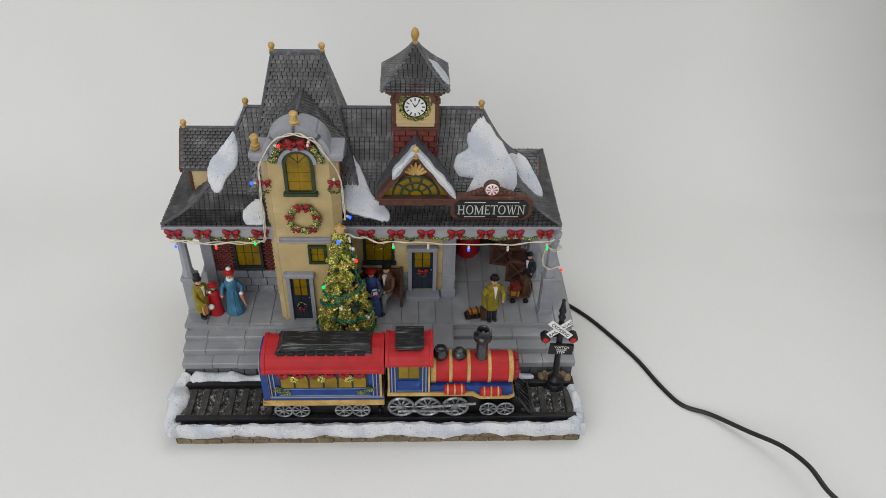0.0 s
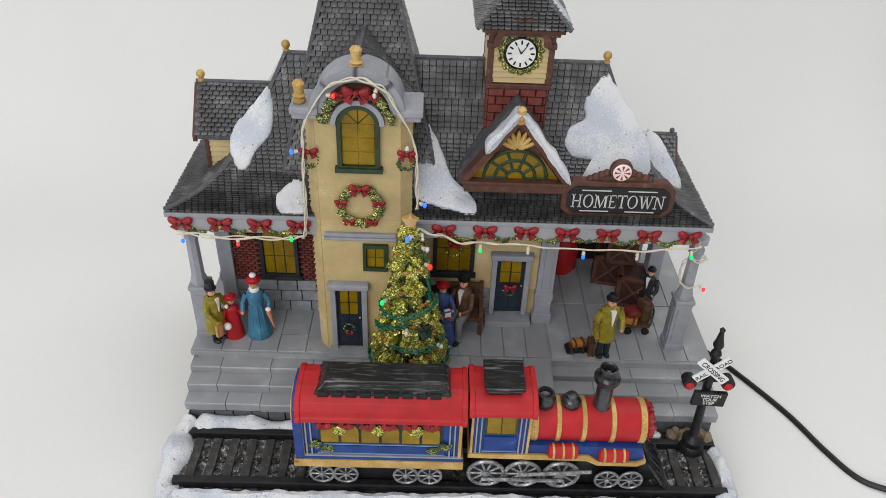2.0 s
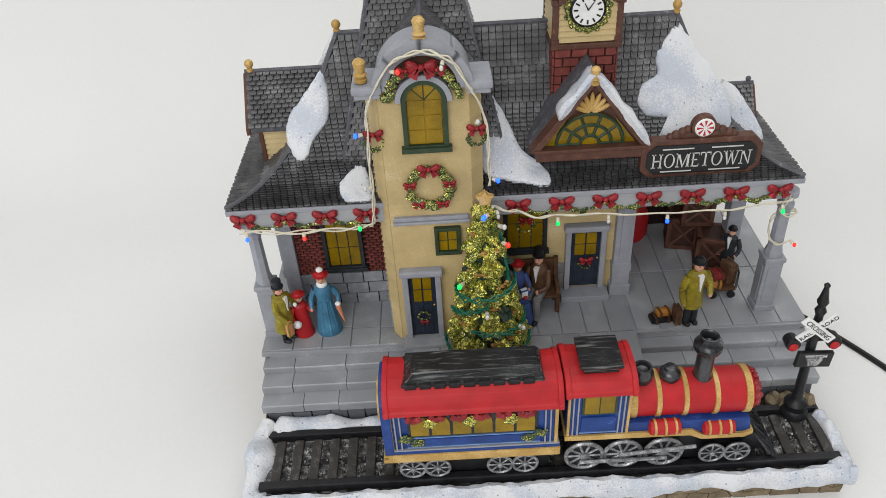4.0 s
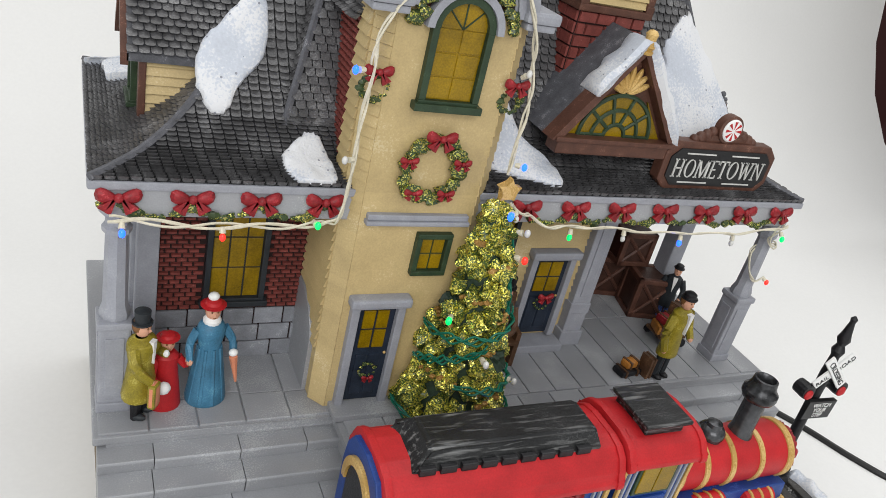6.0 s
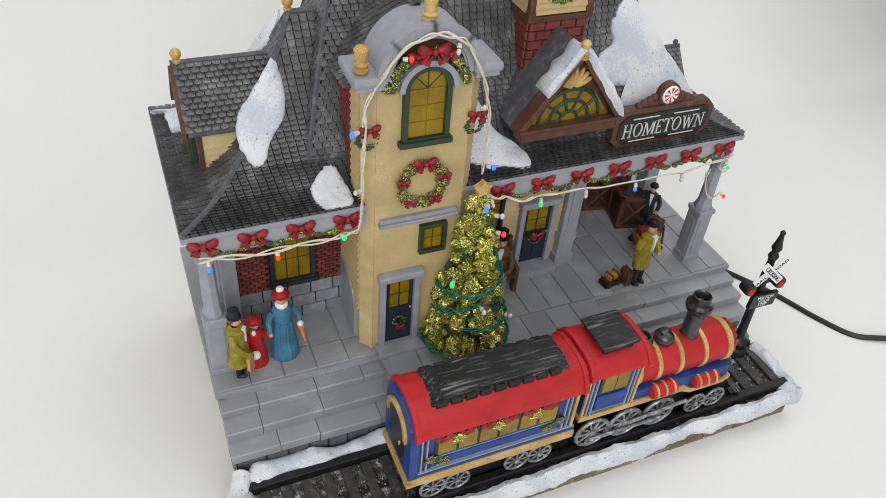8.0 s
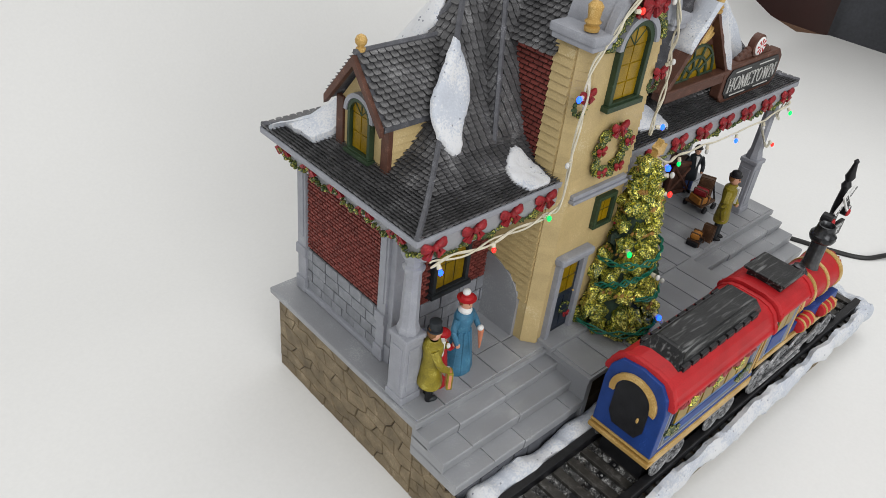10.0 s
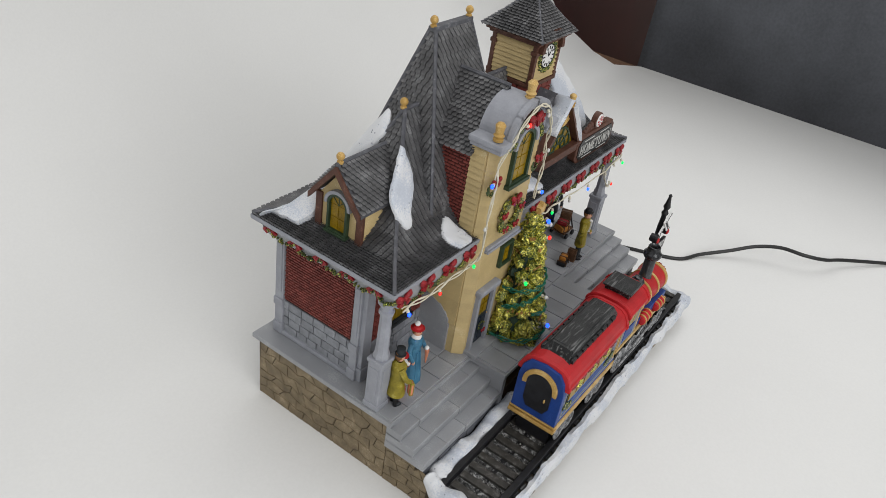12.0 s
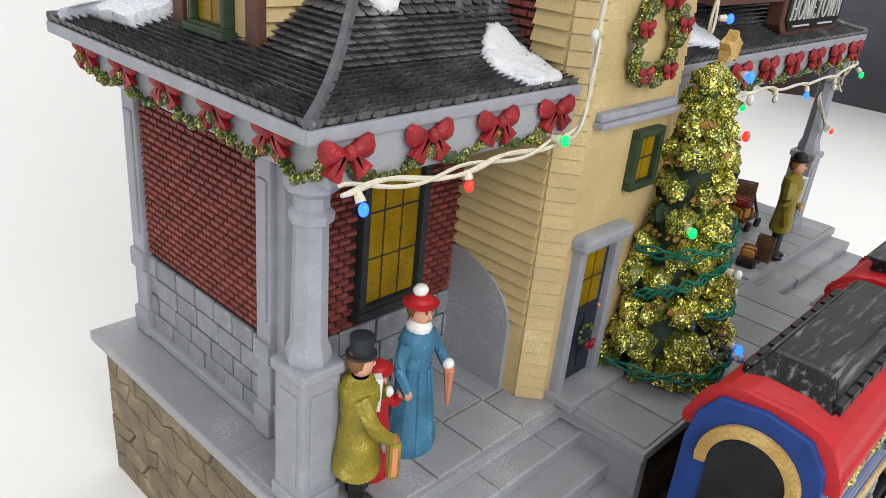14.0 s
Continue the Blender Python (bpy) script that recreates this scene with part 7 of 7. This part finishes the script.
def arm(bm, pts, mi, handmi, r=0.018):
    tube(bm, curve(pts, 8), lambda i: r * (1.15 - 0.05 * i), 7, mi)
    ball(bm, *pts[-1], 0.014, None, None, handmi, 7, 5)


def lady(bm):
    lathe(bm, 0, 0, [(0.082, 0), (0.086, 0.01), (0.078, 0.06), (0.061, 0.16), (0.045, 0.235), (0.055, 0.27), (0.062, 0.3), (0.05, 0.325), (0.02, 0.34)], 20, 0, sy=0.85)
    for k in range(9):
        a = 2 * math.pi * k / 9
        cyl(bm, (0.074 * math.cos(a), 0.064 * math.sin(a), 0.008), (0.046 * math.cos(a), 0.04 * math.sin(a), 0.23), 0.014, 0.007, 6, 0)
    arm(bm, [(-0.055, 0, 0.3), (-0.085, -0.01, 0.25), (-0.09, -0.05, 0.2)], 0, 1)
    arm(bm, [(0.055, 0, 0.3), (0.09, -0.01, 0.25), (0.085, -0.05, 0.215)], 0, 1)
    ball(bm, 0.085, -0.055, 0.222, 0.02, 0.018, 0.014, 4)
    cyl(bm, (0.085, -0.06, 0.21), (0.11, -0.05, 0.09), 0.018, 0.005, 7, 5)
    lathe(bm, 0, 0, [(0.036, 0.325), (0.038, 0.34), (0.026, 0.355)], 12, 4)
    head(bm, 0.375, 1, 2, "bonnet", 3)
    ball(bm, 0, 0.005, 0.428, 0.024, 0.022, 0.015, 4)


def gent(bm):
    for sx in (-1, 1):
        cyl(bm, (sx * 0.026, 0, 0), (sx * 0.024, 0, 0.2), 0.021, 0.027, 8, 1)
        ball(bm, sx * 0.027, -0.014, 0.012, 0.02, 0.038, 0.014, 3)
    lathe(bm, 0, 0, [(0.066, 0.125), (0.069, 0.135), (0.06, 0.2), (0.052, 0.25), (0.066, 0.31), (0.062, 0.345), (0.03, 0.365)], 18, 0, sy=0.75)
    arm(bm, [(-0.062, 0, 0.33), (-0.095, -0.01, 0.25), (-0.08, -0.03, 0.17)], 0, 2, 0.024)
    arm(bm, [(0.062, 0, 0.33), (0.095, -0.01, 0.26), (0.08, -0.055, 0.215)], 0, 2, 0.024)
    prism(bm, [(-0.018, 0.355), (0.018, 0.355), (0.004, 0.25)], "y", -0.058, -0.03, 4)
    head(bm, 0.395, 2, 5, "bowler", 3)


def man_with_child(bm):
    for sx in (-1, 1):
        cyl(bm, (sx * 0.028, 0, 0), (sx * 0.024, 0, 0.16), 0.02, 0.026, 8, 1)
        ball(bm, sx * 0.03, -0.014, 0.012, 0.02, 0.036, 0.014, 3)
    lathe(bm, 0, 0, [(0.082, 0.095), (0.084, 0.105), (0.07, 0.17), (0.056, 0.24), (0.066, 0.3), (0.056, 0.33), (0.028, 0.345)], 18, 0, sy=0.85)
    lathe(bm, 0, 0.0, [(0.065, 0.29), (0.062, 0.32), (0.03, 0.345)], 12, 0, sy=0.9)
    arm(bm, [(-0.055, 0, 0.31), (-0.085, -0.03, 0.25), (-0.06, -0.08, 0.2)], 0, 2, 0.022)
    arm(bm, [(0.055, 0, 0.31), (0.085, -0.04, 0.25), (0.04, -0.09, 0.27)], 0, 4, 0.022)
    box(bm, -0.085, -0.03, -0.11, -0.075, 0.1, 0.2, 0.01, 6)
    prism(bm, [(-0.015, 0.335), (0.015, 0.335), (0.0, 0.24)], "y", -0.06, -0.04, 4)
    head(bm, 0.375, 2, 5, "top", 3, 0.033)


def girl(bm):
    lathe(bm, 0, 0, [(0.066, 0), (0.068, 0.01), (0.056, 0.1), (0.044, 0.18), (0.05, 0.215), (0.03, 0.235)], 16, 0, sy=0.85)
    arm(bm, [(-0.046, 0, 0.2), (-0.065, -0.04, 0.15), (-0.03, -0.075, 0.13)], 0, 3, 0.017)
    arm(bm, [(0.046, 0, 0.2), (0.075, -0.01, 0.17), (0.08, -0.03, 0.2)], 0, 1, 0.017)
    ball(bm, -0.03, -0.085, 0.13, 0.03, 0.026, 0.024, 4)
    head(bm, 0.268, 1, 2, "bonnet", 0, 0.031)


def sitter(skirt):
    def f(bm):
        lathe(bm, 0, 0.03, [(0.06, 0.13), (0.062, 0.15), (0.05, 0.2), (0.06, 0.27), (0.052, 0.3), (0.025, 0.32)], 16, 0, sy=0.8)
        if skirt:
            lathe(bm, 0, -0.06, [(0.085, 0), (0.085, 0.01), (0.066, 0.12), (0.05, 0.16)], 14, 0)
            ball(bm, 0, -0.02, 0.15, 0.06, 0.07, 0.035, 0)
            box(bm, -0.03, 0.03, -0.1, -0.06, 0.2, 0.25, 0.008, 4)
            ball(bm, 0.0, -0.1, 0.2, 0.014, None, None, 3)
        else:
            for sx in (-1, 1):
                cyl(bm, (sx * 0.03, 0.02, 0.145), (sx * 0.032, -0.085, 0.145), 0.028, 0.026, 8, 1)
                cyl(bm, (sx * 0.032, -0.085, 0.155), (sx * 0.034, -0.095, 0.01), 0.024, 0.02, 8, 1)
                ball(bm, sx * 0.034, -0.115, 0.013, 0.018, 0.035, 0.014, 3)
            prism(bm, [(-0.016, 0.31), (0.016, 0.31), (0.0, 0.22)], "y", -0.03, 0.0, 4)
        arm(bm, [(-0.056, 0.03, 0.28), (-0.075, -0.02, 0.21), (-0.03, -0.07, 0.19)], 0, 2)
        arm(bm, [(0.056, 0.03, 0.28), (0.075, -0.02, 0.21), (0.03, -0.07, 0.19)], 0, 2)
        head(bm, 0.35, 2, 5, "bonnet" if skirt else "top", 3, 0.032, 0, 0.02)
    return f


F = PORCH + 0.004
figurine(-1.092, 0.075, F, 6, 1.02, [M_CBLUE, M_PINK, M_HAIR, M_RED, M_WHITE, M_PEACH], lady, "lady figurine in blue dress and red hat")
figurine(-1.24, 0.06, F, 8, 1.0, [M_RED, M_PINK, M_HAIR, M_BLACK, M_WHITE], girl, "girl figurine in red coat holding a white muff")
figurine(-1.332, 0.015, F, 58, 0.97, [M_OLIVE, M_BLACK, M_PINK, M_FRAME, M_WHITE, M_HAIR, M_PEACH], man_with_child, "man figurine in olive cape and top hat")
figurine(1.022, -0.035, F, 12, 1.03, [M_OLIVE, M_FRAME, M_PINK, M_BLACK, M_WHITE, M_HAIR], gent, "man figurine in olive coat and black hat")
figurine(0.15, 0.13, F, -28, 1.08, [M_WOOD, M_TROUSER, M_PINK, M_BLACK, M_WHITE, M_HAIR], sitter(False), "seated man figurine in brown coat and top hat")
figurine(0.038, 0.105, F, 20, 1.0, [M_DBLUE, M_DBLUE, M_PINK, M_RED, M_WHITE, M_HAIR], sitter(True), "seated lady figurine in blue skirt and red hat")
figurine(1.37, 0.41, F, -40, 0.76, [M_FRAME, M_DBLUE, M_PINK, M_BLACK, M_WHITE, M_HAIR], gent, "porter figurine in black jacket and cap")

# ---- mains cable ----
cable = thing("power_cable", 1.7, 0.6, Z0, "thin black power cable lying on white paper", "cable")
bm = B()
tube(bm, curve([(1.68, 0.75, 0.07), (1.8, 0.72, 0.055), (1.95, 0.58, 0.05), (2.1, 0.38, 0.05), (2.33, 0.0, 0.05), (2.47, -0.32, 0.05), (2.6, -0.53, 0.05), (2.8, -0.65, 0.07), (3.02, -0.86, 0.12), (3.2, -1.06, 0.19), (3.31, -1.27, 0.23),
                    (3.38, -1.5, 0.22), (3.55, -1.68, 0.18), (3.85, -1.85, 0.12), (4.5, -2.45, 0.05), (5.4, -3.6, 0.05), (6.4, -4.6, 0.05), (7.3, -5.0, 0.05)], 140), 0.019, 8)
part("cord", bm, M_CABLE, cable, "", True)

# ---- what stands beyond the table ----
drape = thing("dark_cloth", 11, 0, -7.5, "dark grey cloth draped beside the table", "cloth")
bm = B()
rows = []
for i in range(61):
    y = 2.75 - 12.4 * i / 60
    rows.append([bm.verts.new((8.6 + 0.9 * k / 5 * (0.4 + 0.12 * i / 60) + 0.09 * math.sin(i * 0.33 + k * 0.5) + 0.05 * math.sin(i * 0.71 - k * 0.8), y - 0.28 * (5 - k) / 5, 2.3 - 9.8 * k / 5)) for k in range(6)])
for a, b in zip(rows, rows[1:]):
    for k in range(5):
        bm.faces.new((a[k], a[k + 1], b[k + 1], b[k]))
ob = part("cloth", bm, M_CLOTH, drape, "", True)
md = ob.modifiers.new("thickness", "SOLIDIFY")
md.thickness = 0.003
chair = thing("burgundy_chair", 13, 5, -7.5, "dark burgundy upholstered chair behind the table", "chair")
bm = B()
box(bm, 9.0, 20.5, 4.9, 6.1, -3.5, 6.5, 0.5)
part("backrest", bm, M_BURG, chair, "", True)
bm = B()
box(bm, 9.0, 20.5, 4.9, 11, -5.0, -3.2, 0.4)
part("seat", bm, M_BURG, chair, "", True)
for x in (9.5, 16.0):
    for y in (5.4, 10.5):
        bm = B()
        cyl(bm, (x, y, -7.5), (x, y, -4.8), 0.22, 0.3, 10)
        part("leg", bm, M_WOOD, chair)
table = thing("table", 0, -3, -7.5, "plain table under the white paper", "table")
bm = B()
box(bm, -16, 7.7, -12, 5.0, -0.4, -0.02)
part("tabletop", bm, M_WOOD, table)
for x in (-15, 7):
    for y in (-11, 4.4):
        bm = B()
        box(bm, x - 0.3, x + 0.3, y - 0.3, y + 0.3, -7.5, -0.4)
        part("leg", bm, M_WOOD, table)
bm = B()
box(bm, -30, 30, -30, 30, -7.7, -7.5)
setting("floor", bm, M_FLOOR, "plain brown room floor", "floor")
for nm, b in (("wall_east", (29, 30, -30, 30, -7.5, 18)), ("wall_north", (-30, 30, 29, 30, -7.5, 18))):
    bm = B()
    box(bm, *b)
    setting(nm, bm, M_WALLP, "plain off-white room wall", "wall")


# ---- brick courses of the left wing ----
def beside_window(a, z):
    return -1.10 < a < -0.85 and z > 0.82


bricks(wing, "y", -1.335, 0.375, 0.97, 0.845, 1.375, -1, 0.042, 0.0195)
bricks(wing, "x", 0.325, -1.26, -0.70, 0.80, 1.375, -1, 0.042, 0.0195, False, beside_window)
